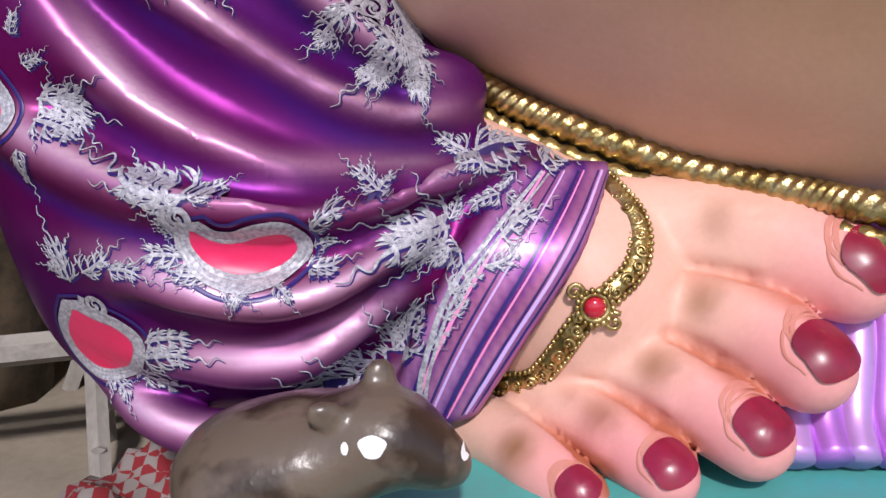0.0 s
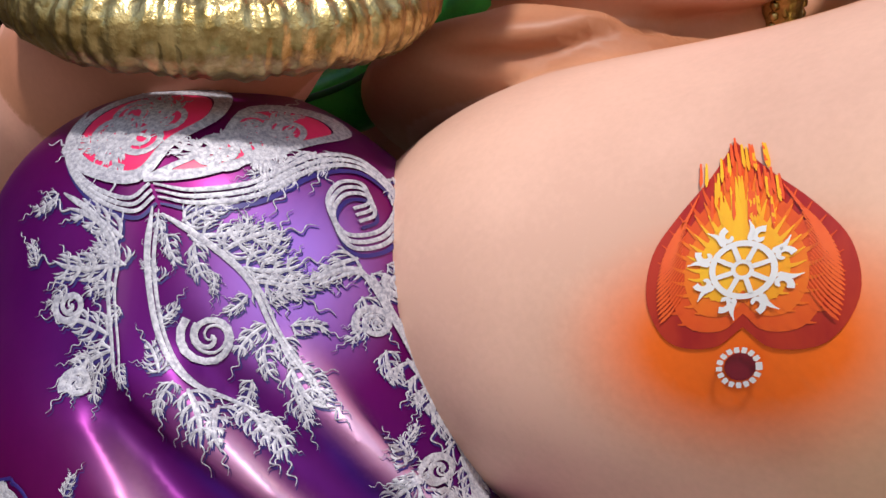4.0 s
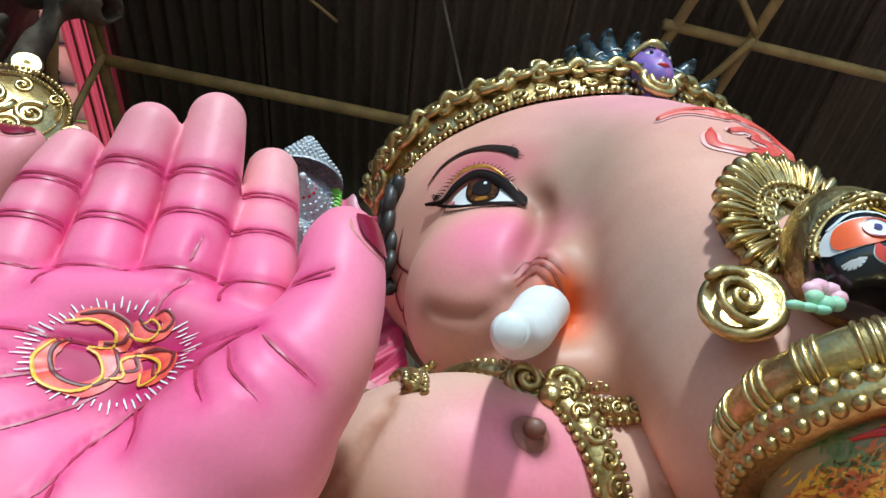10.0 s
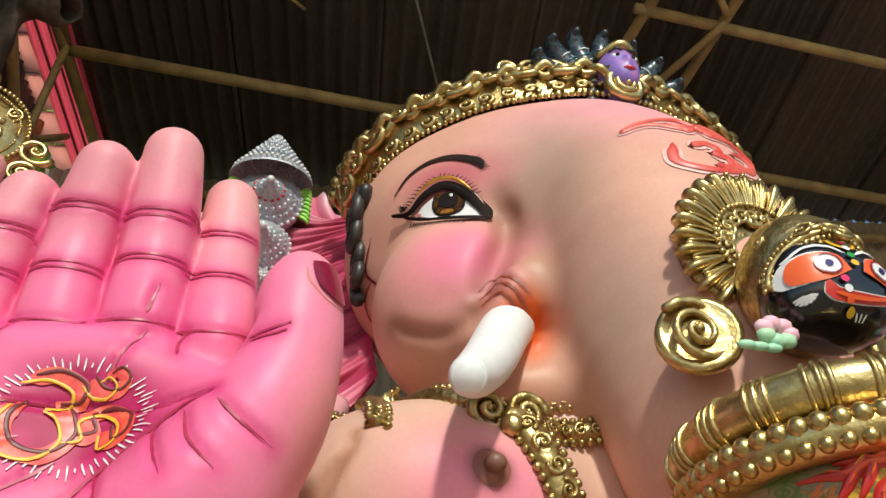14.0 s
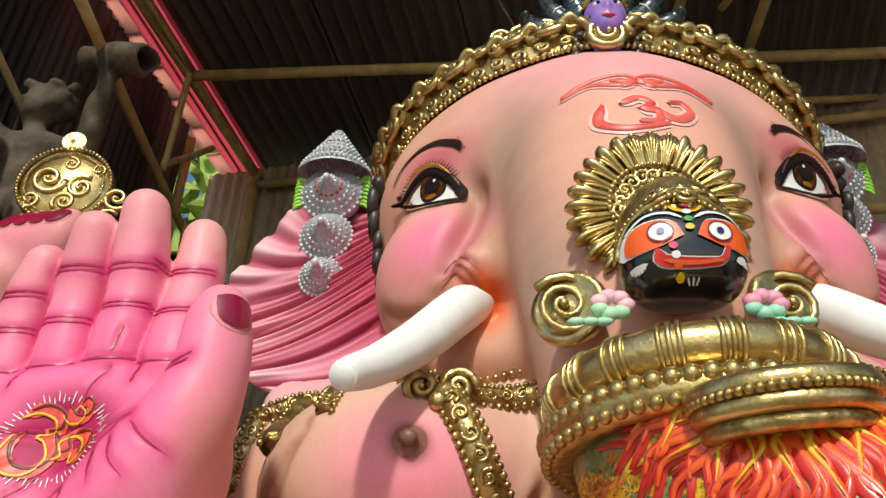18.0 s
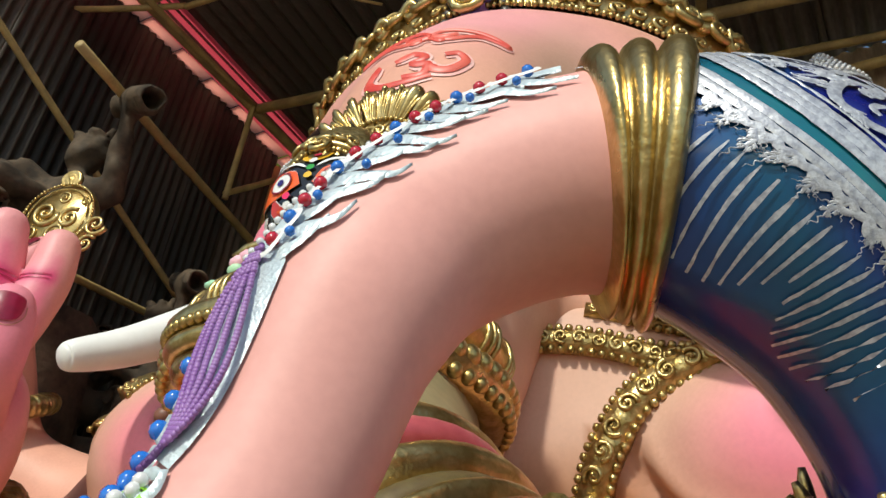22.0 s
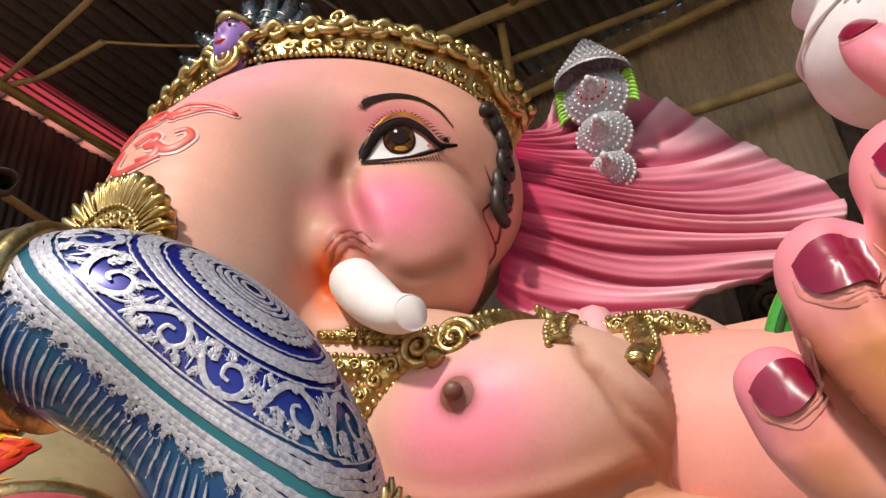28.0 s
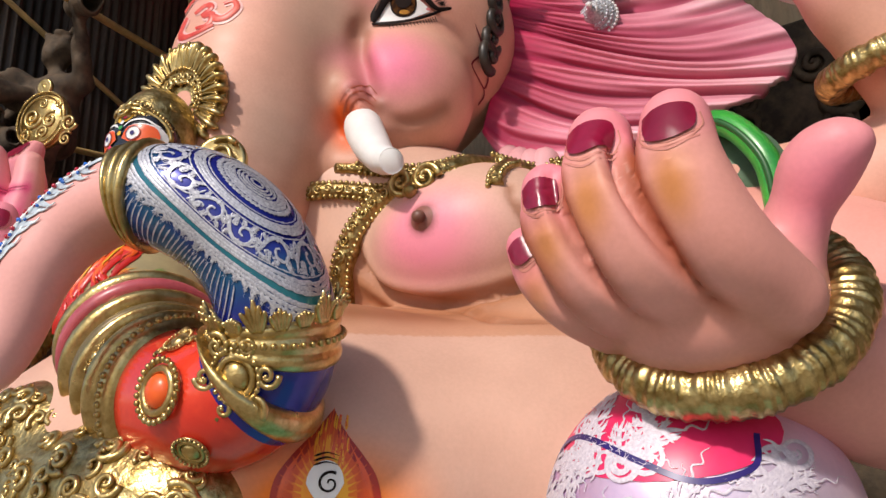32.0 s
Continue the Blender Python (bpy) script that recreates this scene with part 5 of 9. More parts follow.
def palm_sign(pl, k):
    """The syllable in the palm: two joined bowls, a looped tail and a small crescent, brushed in orange with yellow and dark edges."""
    body = [[(-0.42, 0.34), (-0.20, 0.40), (0.02, 0.30), (0.00, 0.14), (-0.16, 0.10)], [(-0.42, 0.10), (-0.50, -0.12), (-0.38, -0.36), (-0.12, -0.40), (0.04, -0.20), (-0.04, 0.02), (-0.16, 0.08)],
            [(0.06, -0.20), (0.20, -0.14), (0.14, 0.02), (0.30, 0.10), (0.48, 0.02), (0.50, -0.16), (0.38, -0.24), (0.34, -0.10)], [(0.08, 0.38), (0.18, 0.28), (0.32, 0.28), (0.38, 0.40), (0.30, 0.48), (0.22, 0.42)]]
    brush = mat("brush_orange", (0.80, 0.12, 0.06), (0.70, 0.05, 0.05), 0.4, scale=30)

    def lay(off, w, material, lift, n=8):
        pl.strokes(statue, [stroke([((x + off[0]) * k, (y + off[1]) * k) for x, y in q], w * k * (0.7 if i == 3 else 1), n, 0.25, 0.5) for i, q in enumerate(body)], material, lift, 0.0015)
    lay((0, 0), 0.085, brush, 0.0030)
    lay((0.035, 0.045), 0.020, mat("dark_brush", (0.12, 0.01, 0.01), (0.18, 0.02, 0.02), 0.45), 0.0056)
    lay((-0.065, -0.055), 0.017, yellow, 0.0056)


palm_sign(pq, 0.205)
CREASE = mat("crimson_crease", (0.36, 0.012, 0.055), (0.46, 0.03, 0.09), 0.4)
pp = Plane(PALM, (0, 1.2, 0), (0, 1, 0), (0, 0, 1), 0.002, 0.6)
pp.strokes(statue, [stroke(q, 0.0042 if i else 0.0055, 6, 0.85, 0.15) for i, q in enumerate(PALM_LINES)] + [stroke(q, 0.0036, 5, 0.5, 0.3) for q in JOINTS], CREASE, 0.0028)


def nail(tree, tip, before, way, w, L, back=0.15):
    """A lacquered nail that lies on the end of a finger or toe."""
    d = (np.array(tip[:3]) - np.array(before[:3]))
    d /= np.linalg.norm(d)
    pl = Plane(tree, np.array(tip[:3]) - d * L * back, way, d, 0.004, 0.25)
    pl.strokes(statue, [stroke([(-1.25 * w, 0.3 * L), (-1.25 * w, -0.3 * L), (-0.6 * w, -0.85 * L), (0.6 * w, -0.85 * L), (1.25 * w, -0.3 * L), (1.25 * w, 0.3 * L)], 0.0022, 6, 0.4, 0.4)], mat("toe_crease", (0.62, 0.25, 0.20), (0.56, 0.20, 0.15), 0.6), 0.001, 0.001)
    o = [(-w, 0.55 * L), (-1.05 * w, 0), (-0.9 * w, -0.45 * L), (-0.45 * w, -0.68 * L), (0, -0.74 * L), (0.45 * w, -0.68 * L), (0.9 * w, -0.45 * L), (1.05 * w, 0), (w, 0.55 * L), (0.4 * w, 0.72 * L), (-0.4 * w, 0.72 * L)]
    pl.disc(statue, [tuple(q) for q in spline(o + o[:1], 4)[:-1]], nailred, 0.006, 4, (0, 0))


for q, w, L, way in zip(TOES, (0.044, 0.040, 0.036, 0.031, 0.027), (0.060, 0.056, 0.048, 0.042, 0.036), ((-0.45, 0.85, -0.30), (-0.35, 0.85, -0.35), (-0.3, 0.85, -0.38), (-0.25, 0.85, -0.4), (-0.2, 0.85, -0.4))):
    nail(FOOT, q[3], q[2], way, w, L, 0.80)
    p = spline(q, 8)[14]
    d = np.array(q[2][:3]) - np.array(q[1][:3])
    for o in (0, 0.018):
        Plane(FOOT, p[:3] + d * o * 6, way, d, 0.002, 0.2).strokes(statue, [stroke([(-w * 1.1, 0.02), (-w * 0.6, 0), (0, -0.006), (w * 0.6, 0), (w * 1.1, 0.02)], 0.0035, 4, 0.4)], mat("toe_crease", (0.62, 0.25, 0.20), (0.56, 0.20, 0.15), 0.6), 0.0015)
for q, w, L in zip(LF, (0.048, 0.045, 0.038, 0.031), (0.064, 0.060, 0.052, 0.044)):
    nail(LHAND, q[3], q[2], (-0.12, 0.97, -0.10), w * 0.92, L * 0.9, 0.72)
    p = spline(q, 8)[19]
    for o in (0, 0.014):
        Plane(LHAND, p[:3] - np.array((0, 0, o)), (-0.12, 0.97, 0), (0, 0, 1), 0.002, 0.2).strokes(statue, [stroke([(-w * 1.1, 0.015), (0, -0.008), (w * 1.1, 0.015)], 0.003, 5, 0.4)], mat("toe_crease", (0.5, 0.2, 0.12)), 0.0015)
nail(PALM, (-0.045, 1.185, 2.755), (-0.042, 1.185, 2.69), (-0.86, 0.50, 0.0), 0.043, 0.062)
nail(RHAND, (3.01, 2.45, 3.52), (3.03, 2.43, 3.45), (-0.1, 1, 0), 0.045, 0.06)

for q in range(4):
    nail(LREAR, (-1.38 + 0.07 * q, 1.80, 3.56), (-1.42 + 0.08 * q, 1.78, 3.48), (0.1, 1, 0.1), 0.036, 0.05)

# forehead: raised red syllable and a winged mark
fo = Plane(HEAD, hl(0.02, 0.6, -0.115), -(HF * 0.85 + np.array((0, 0, 0.52))), (0, 0, 1), 0.003, 0.6)
paleline = mat("pale_pink_line", (0.86, 0.52, 0.48), (0.84, 0.42, 0.38), 0.4, scale=12)
vermil = mat("soft_vermilion", (0.62, 0.05, 0.035), (0.72, 0.13, 0.09), 0.4, scale=9)
FOM = [[(-0.16, 0.06), (-0.18, -0.04), (-0.10, -0.10), (0.0, -0.10), (0.08, -0.07)], [(-0.09, 0.05), (-0.02, 0.09), (0.03, 0.05), (-0.02, 0.01)], [(-0.02, 0.01), (0.05, 0.0), (0.04, -0.06), (-0.03, -0.07)],
       [(0.05, 0.0), (0.09, -0.03), (0.14, -0.02), (0.18, 0.04), (0.15, 0.09), (0.10, 0.07)]]
WING = [[(0, 0.15), (0.08, 0.14), (0.18, 0.19), (0.28, 0.17), (0.20, 0.22), (0.06, 0.24), (0.0, 0.20)], [(0.0, 0.18), (0.06, 0.175), (0.10, 0.195)], [(0.02, 0.145), (0.05, 0.125), (0.07, 0.14)]]
WING += [[(-x, y) for x, y in q] for q in WING]
FOM, WING = [[(0.76 * x, 0.8 * y) for x, y in q] for q in FOM], [[(0.82 * x, 0.8 * y + 0.045) for x, y in q] for q in WING]
fo.strokes(statue, [stroke(q, 0.029, 8, 0.45, 0.4) for q in FOM] + [stroke(q, 0.016, 8, 0.5, 0.3) for q in WING], paleline, 0.003, 0.004)
fo.strokes(statue, [stroke(q, 0.017, 8, 0.5, 0.4) for q in FOM] + [stroke(q, 0.0085, 8, 0.5, 0.3) for q in WING], vermil, 0.007, 0.008)

# belly motifs: a flaming leaf with a wheel, and one with a shell
flame_red = mat("flame_crimson", (0.34, 0.012, 0.01), (0.46, 0.03, 0.01), 0.4, scale=18, stretch=(1, 1, 0.3))
orange_glow = mat("flame_amber", (0.84, 0.20, 0.01), (0.80, 0.14, 0.01), 0.4)
flame_gold = mat("flame_gold", (0.90, 0.48, 0.02), (0.88, 0.30, 0.01), 0.4, scale=14, stretch=(1, 1, 0.3))


def belly_mark(o, way, k, wheel):
    pl = Plane(BODY, o, way, (0, 0, 1), 0.003, 0.5)
    half = [(0, -0.11), (0.05, -0.15), (0.13, -0.14), (0.175, -0.06), (0.165, 0.04), (0.115, 0.12), (0.05, 0.20), (0, 0.28)]
    o2 = [tuple(q * k) for q in spline(half, 5)]
    o2 += [(-x, y) for x, y in o2[::-1]][1:-1]
    pl.disc(statue, o2, flame_red, 0.002, 7, (0, 0.0))
    for j, (q, material) in enumerate(((0.74, mat("flame_scarlet", (0.66, 0.06, 0.01), (0.74, 0.10, 0.01), 0.4)), (0.58, orange_glow), (0.42, flame_gold))):
        pl.disc(statue, [(x * q, (y - 0.02) * (q + 0.08) + 0.02) for x, y in o2], material, 0.0026 + 0.0006 * j, 6, (0, 0.02))
        for i in range(0, len(o2), 1):
            x, y = o2[i]
            if i % 2 == j % 2:
                pl.strokes(statue, [stroke([(x * q * 0.92, (y - 0.02) * q + 0.02), (x * (q + 0.05), (y - 0.02) * (q + 0.10) + 0.026), (x * (q + 0.14), (y - 0.02) * (q + 0.18) + 0.034)], 0.0045 * k, 3, 0.9)], material, 0.0029 + 0.0006 * j)
    rnd = random.Random(3)
    st, st2 = [], []
    for i in range(46):
        x = rnd.uniform(-0.07, 0.07) * k
        y = rnd.uniform(0.08, 0.23) * k * (1 - abs(x) * 3.2 / k * 0.6)
        (st, st2)[i % 2].append(stroke([(x, y), (x * 0.97, y + 0.015), (x * 0.95, y + 0.035)], 0.0035 * k, 2, 0.5))
    for i in range(24):
        for sd in (-1, 1):
            y = (-0.10 + 0.20 * i / 23) * k
            e = 0.155 * k * math.sqrt(max(0.05, 1 - ((y / k + 0.04) / 0.19) ** 2))
            st2.append(stroke([(sd * e, y), (sd * e * 0.85, y + 0.015), (sd * e * 0.68, y + 0.04)], 0.003 * k, 3, 0.9))
    pl.strokes(statue, st, flame_gold, 0.0046)
    pl.strokes(statue, st2, orange, 0.0046)
    if wheel:
        k0, k = k, k * 0.78
        ring = [np.array([(0.066 * k * math.cos(a), 0.066 * k * math.sin(a), 0.007 * k) for a in np.linspace(0, 2 * np.pi, 33)]), np.array([(0.02 * k * math.cos(a), 0.02 * k * math.sin(a), 0.005 * k) for a in np.linspace(0, 2 * np.pi, 17)])]
        for i in range(8):
            a = i * math.pi / 4 + 0.3
            ring.append(stroke([(0.02 * k * math.cos(a), 0.02 * k * math.sin(a)), (0.04 * k * math.cos(a), 0.04 * k * math.sin(a)), (0.064 * k * math.cos(a), 0.064 * k * math.sin(a))], 0.006 * k, 3, 0.1, 0.6))
            b2 = a + 0.25
            ring.append(curl((0.088 * k * math.cos(a), 0.088 * k * math.sin(a)), 0.02 * k, 0.7, a, 1, 0.008 * k, 12))
            ring.append(stroke([(0.07 * k * math.cos(b2), 0.07 * k * math.sin(b2)), (0.10 * k * math.cos(b2), 0.10 * k * math.sin(b2)), (0.125 * k * math.cos(b2 + 0.1), 0.125 * k * math.sin(b2 + 0.1))], 0.009 * k, 4, 1.0))
        pl.strokes(statue, ring, white, 0.0056)
        k = k0
        pl.disc(statue, circle((0, -0.185 * k), 0.027 * k, 18), maroon, 0.0040, 2)
        pl.strokes(statue, [stroke([(0.028 * k * math.cos(a), -0.185 * k + 0.028 * k * math.sin(a)), (0.033 * k * math.cos(a), -0.185 * k + 0.033 * k * math.sin(a)), (0.039 * k * math.cos(a), -0.185 * k + 0.039 * k * math.sin(a))], 0.005 * k, 2, 0.2, 0.6) for a in np.linspace(0.2, 6.3, 17)], white, 0.008)
    else:
        pl.disc(statue, [(0.06 * k * math.cos(a) * (1 - 0.5 * (math.sin(a) < -0.2) * abs(math.sin(a))), 0.02 + 0.075 * k * math.sin(a)) for a in np.linspace(0, 2 * np.pi, 24, endpoint=False)], white, 0.007, 3)
        pl.strokes(statue, [curl((0.01, 0.02), 0.035 * k, 1.3, 1.0, 1, 0.005 * k)] + [stroke([(-0.04 * k, y), (0, y + 0.008), (0.04 * k, y)], 0.004 * k, 4) for y in (0.085 * k, 0.10 * k, 0.115 * k)], lash, 0.010)


belly_mark((0.268, 1.1, 1.588), (0.10, 1, 0.05), 0.63, True)
belly_mark((2.09, 1.2, 1.62), (-0.45, 0.9, 0.0), 0.72, False)
# nipples
for sx in (-1, 1):
    h, n, _, _ = BODY.ray_cast(Vector(tl(0.78 * sx, 0.5, 2.515)), Vector(-TF), 1.5)
    if h is not None:
        statue.add(*ball(h, 0.026, 14, 8, (1, 0.9, 0.9)), mat("brown_nipple", (0.13, 0.05, 0.035), (0.20, 0.09, 0.06), 0.45))
        Plane(BODY, h, -TF, (0, 0, 1), 0.002, 0.3).disc(statue, circle((0, 0), 0.046, 24), mat("areola", (0.22, 0.085, 0.065), (0.30, 0.11, 0.085), 0.5, scale=40), 0.0015, 3)

# pattern on the blue bend of the trunk, laid out along and round it
class TubePlane(Plane):
    def __init__(self, pts, s0, th0, lift=0.003):
        self.p = spline(pts, 20)
        _, self.a, self.b = frames(self.p[:, :3])
        self.s = np.concatenate([[0], np.cumsum(np.linalg.norm(np.diff(self.p[:, :3], axis=0), axis=1))])
        self.s0, self.th0, self.lift = self.s[int(s0 * 20)], th0, lift

    def lay(self, u, v, lift=None):
        q = np.clip(self.s0 + u, 0, self.s[-1])
        row = [np.interp(q, self.s, self.p[:, i]) for i in range(4)]
        i = min(int(np.searchsorted(self.s, q)), len(self.s) - 1)
        th = self.th0 + v / 0.15
        d = self.a[i] * math.cos(th) + self.b[i] * math.sin(th)
        return Vector(row[:3]) + Vector(d) * (row[3] + (self.lift if lift is None else lift))

    @staticmethod
    def angle(pts, s0, way):
        """The angle round the tube whose outward direction is nearest to way."""
        p = spline(pts, 20)
        _, a, b = frames(p[:, :3])
        i = int(s0 * 20)
        w = np.array(way)
        return math.atan2(w @ b[i], w @ a[i])


MED = 7.15
tp = TubePlane(TRUNK, MED, TubePlane.angle(TRUNK, MED, (0.55, -0.35, 0.75)))


def loop(r, w, n=160, tooth=0.0, teeth=40):
    a = np.linspace(0, 2 * np.pi, n)
    rr = r + (tooth * np.abs(np.sin(a * teeth / 2)) if tooth else 0)
    return np.column_stack([-1.12 * rr * np.cos(a), rr * np.sin(a), np.full(n, w)])


tp.strokes(statue, [loop(0.197, 0.007)], teal, 0.001)
rings = [loop(r, 0.0028) for r in (0.010, 0.018, 0.025, 0.032)] + [loop(r, 0.0034) for r in (0.040, 0.0465, 0.053)]
rings += [loop(0.079, 0.0012)] + [loop(r, 0.0033) for r in (0.0865, 0.0928, 0.099)] + [loop(0.109, 0.0014), loop(0.1665, 0.0014)] + [loop(r, 0.0036) for r in (0.1745, 0.1815, 0.1885)] + [loop(r, 0.0042) for r in (0.207, 0.2155)]
rings.append(loop(0.057, 0.0030, 240, 0.008, 44))
rings.append(loop(0.221, 0.0038, 500, 0.004, 96))
rnd = random.Random(31)
for i in range(64):
    for q in turned(acanthus(rnd.uniform(0.020, 0.030), i + 200), rnd.uniform(-0.35, 0.35) + math.pi / 2) + [stroke([(-0.008, 0), (0.0, 0.009), (0.009, 0.001)], 0.0030, 4, 0.4)]:
        ang, y = 2 * math.pi * i / 64 + q[:, 0] / 0.226, 0.222 + q[:, 1]
        rings.append(np.column_stack([-1.12 * y * np.cos(ang), y * np.sin(ang), q[:, 2] * 1.25]))
for i in range(11):
    fl = 1 if i % 2 else -1
    bits = [stroke([(-0.040, -0.024), (-0.030, 0.002), (-0.010, 0.021), (0.014, 0.020), (0.025, 0.002), (0.014, -0.014), (-0.002, -0.010), (-0.003, 0.003), (0.006, 0.006)], 0.0046, 6, 0.55, 0.3)]
    bits += [stroke([(0.012, 0.021), (0.030, 0.014), (0.040, -0.004), (0.042, -0.022)], 0.0018, 5, 0.3)]
    for n, (x, y, g, L) in enumerate(((-0.033, -0.002, 2.6, 0.018), (-0.024, 0.012, 2.0, 0.020), (-0.004, 0.020, 0.6, 0.024), (0.024, 0.004, -0.4, 0.024), (0.018, -0.012, -0.9, 0.026), (0.000, -0.014, -2.2, 0.024), (-0.020, -0.004, -1.6, 0.028), (-0.036, -0.020, -0.3, 0.020), (0.036, 0.006, 0.9, 0.020))):
        bits += [q * (1, 1, 1.45) for q in turned(acanthus(L, 7 * i + n), g, (x, y))]
    for q in bits:
        q = q[np.abs(q[:, 1]) < 0.027]
        if len(q) < 2:
            continue
        ang, y = 2 * math.pi * i / 11 + q[:, 0] / 0.138, 0.138 + fl * q[:, 1]
        rings.append(np.column_stack([-1.12 * y * np.cos(ang), y * np.sin(ang), q[:, 2]]))
tp.strokes(statue, rings, silver, 0.003, 0.0007)
hairs = []
rnd = random.Random(9)
for i in range(110):
    a = 2 * math.pi * i / 110
    tilt = 0.35 * math.sin(a * 5)
    r0, r1 = 0.245, 0.30 + 0.06 * abs(math.sin(a * 5))
    hairs.append(stroke([(-1.12 * r * math.cos(a + tilt * (r - r0) * 3), r * math.sin(a + tilt * (r - r0) * 3)) for r in np.linspace(r0, r1, 4)], 0.0022, 3, 0.4))
tp.strokes(statue, [h for h in hairs if -0.27 < h[:, 0].min() and h[:, 0].max() < 0.25], silver, 0.003)

# flame-painted sleeve: vine leaves in yellow and green, raised flame tongues below the cup
SL = 27 * TR
fp = Plane(BVHTree.FromPolygons(tv[:SL].tolist(), [q for q in tf if len(q) == 4 and max(q) < SL]), (1.14, 0.9, 2.36), (0.0, 1.0, 0.12), (0, 0, 1), 0.003, 1.0)
vine = mat("yellow_green_vine", (0.66, 0.40, 0.04), (0.62, 0.15, 0.03), 0.45, scale=9, spread=0.05)
leafy = []
rnd = random.Random(12)
vines = ([], [], [])
for i in range(110):
    x, y = (rnd.uniform(-0.36, -0.12), rnd.uniform(-0.34, 0.06)) if i % 2 else (rnd.uniform(-0.2, 0.45), rnd.uniform(-0.42, -0.14))
    vines[i % 3].extend(turned(leaf(rnd.uniform(0.06, 0.10), 3, 0.06, i), rnd.uniform(0, 6.3), (x, y)))
for g, material in zip(vines, (yellow, vine, mat("leaf_green", (0.10, 0.20, 0.06), (0.22, 0.26, 0.08), 0.45))):
    fp.strokes(statue, g, material, 0.002)
flames = ([], [], [])
for i in range(46):
    a = -1.75 + 2.75 * (i % 23) / 22 + 0.07 * (i // 23) + rnd.uniform(-0.03, 0.03)
    c, g = math.cos(a), math.sin(a)
    r0 = 0.115 if i < 23 else 0.085
    L = rnd.uniform(0.13, 0.19) * (1.0 if i < 23 else 0.9)
    w = rnd.choice((-1, 1)) * rnd.uniform(0.012, 0.020)

    def at(t, o):
        return (0.04 + (r0 * 1.25 + t * L) * g + o * c, 0.055 - (r0 * 0.85 + t * L) * c + o * g - 0.05 * t * t)
    q = [at(0, 0), at(0.25, w), at(0.5, 0), at(0.72, -w), at(0.9, 0), at(1.05, w * 0.8)]
    flames[0].append(stroke(q, 0.021, 5, 0.92, 0.8))
    flames[1].append(stroke([at(0.05, 0.004), at(0.27, w + 0.004), at(0.5, 0.004), at(0.7, -w + 0.003), at(0.85, 0)], 0.0125, 5, 0.95, 0.7))
    if i % 2:
        flames[2].append(stroke([at(0.12, 0.006), at(0.3, w + 0.006), at(0.5, 0.006), at(0.66, -w * 0.8 + 0.004)], 0.0055, 5, 0.95, 0.4))
fp.strokes(statue, flames[0], red, 0.003, 0.014)
fp.strokes(statue, flames[1], orange, 0.012, 0.008)
fp.strokes(statue, flames[2], yellow, 0.019, 0.003)
statue_ob = tagged(statue.obj("statue"), "giant seated elephant-headed festival statue airbrushed in pink and flesh tones", "statue")

# ---- purple garment ----
VIOLET, PLUM, LILAC, DEEP = np.array((0.105, 0.002, 0.125)), np.array((0.15, 0.002, 0.085)), np.array((0.92, 0.42, 0.66)), np.array((0.05, 0.02, 0.22))
dhoti = thing("dhoti", "shiny purple draped garment with silver scrolls over the raised leg", "garment")
b = Blob((-1.15, 0.85, 0.35), (0.75, 2.5, 2.15), 0.0125)
b.tube([(-0.56, 1.62, 1.62, 0.36), (-0.535, 1.60, 1.35, 0.435), (-0.37, 1.58, 1.05, 0.385), (-0.20, 1.56, 0.88, 0.30), (0.0, 1.50, 0.88, 0.25), (0.08, 1.46, 0.88, 0.225)], 0.08)
b.ell((-0.39, 1.50, 0.84), (0.37, 0.27, 0.28), (0, 0, 0), 0.10)
b.ell((-0.36, 1.45, 0.98), (0.38, 0.325, 0.27), (0, 0, 0), 0.10)
b.ell((-0.575, 1.58, 1.66), (0.40, 0.395, 0.325), (0, 0, 0), 0.08)
b.tube([(-0.5, 1.6, 1.6, 0.33), (0.0, 2.0, 1.4, 0.4)], 0.1)
b.ell((-0.03, 1.47, 1.18), (0.11, 0.11, 0.07), (0, 0, 0), 0.05)
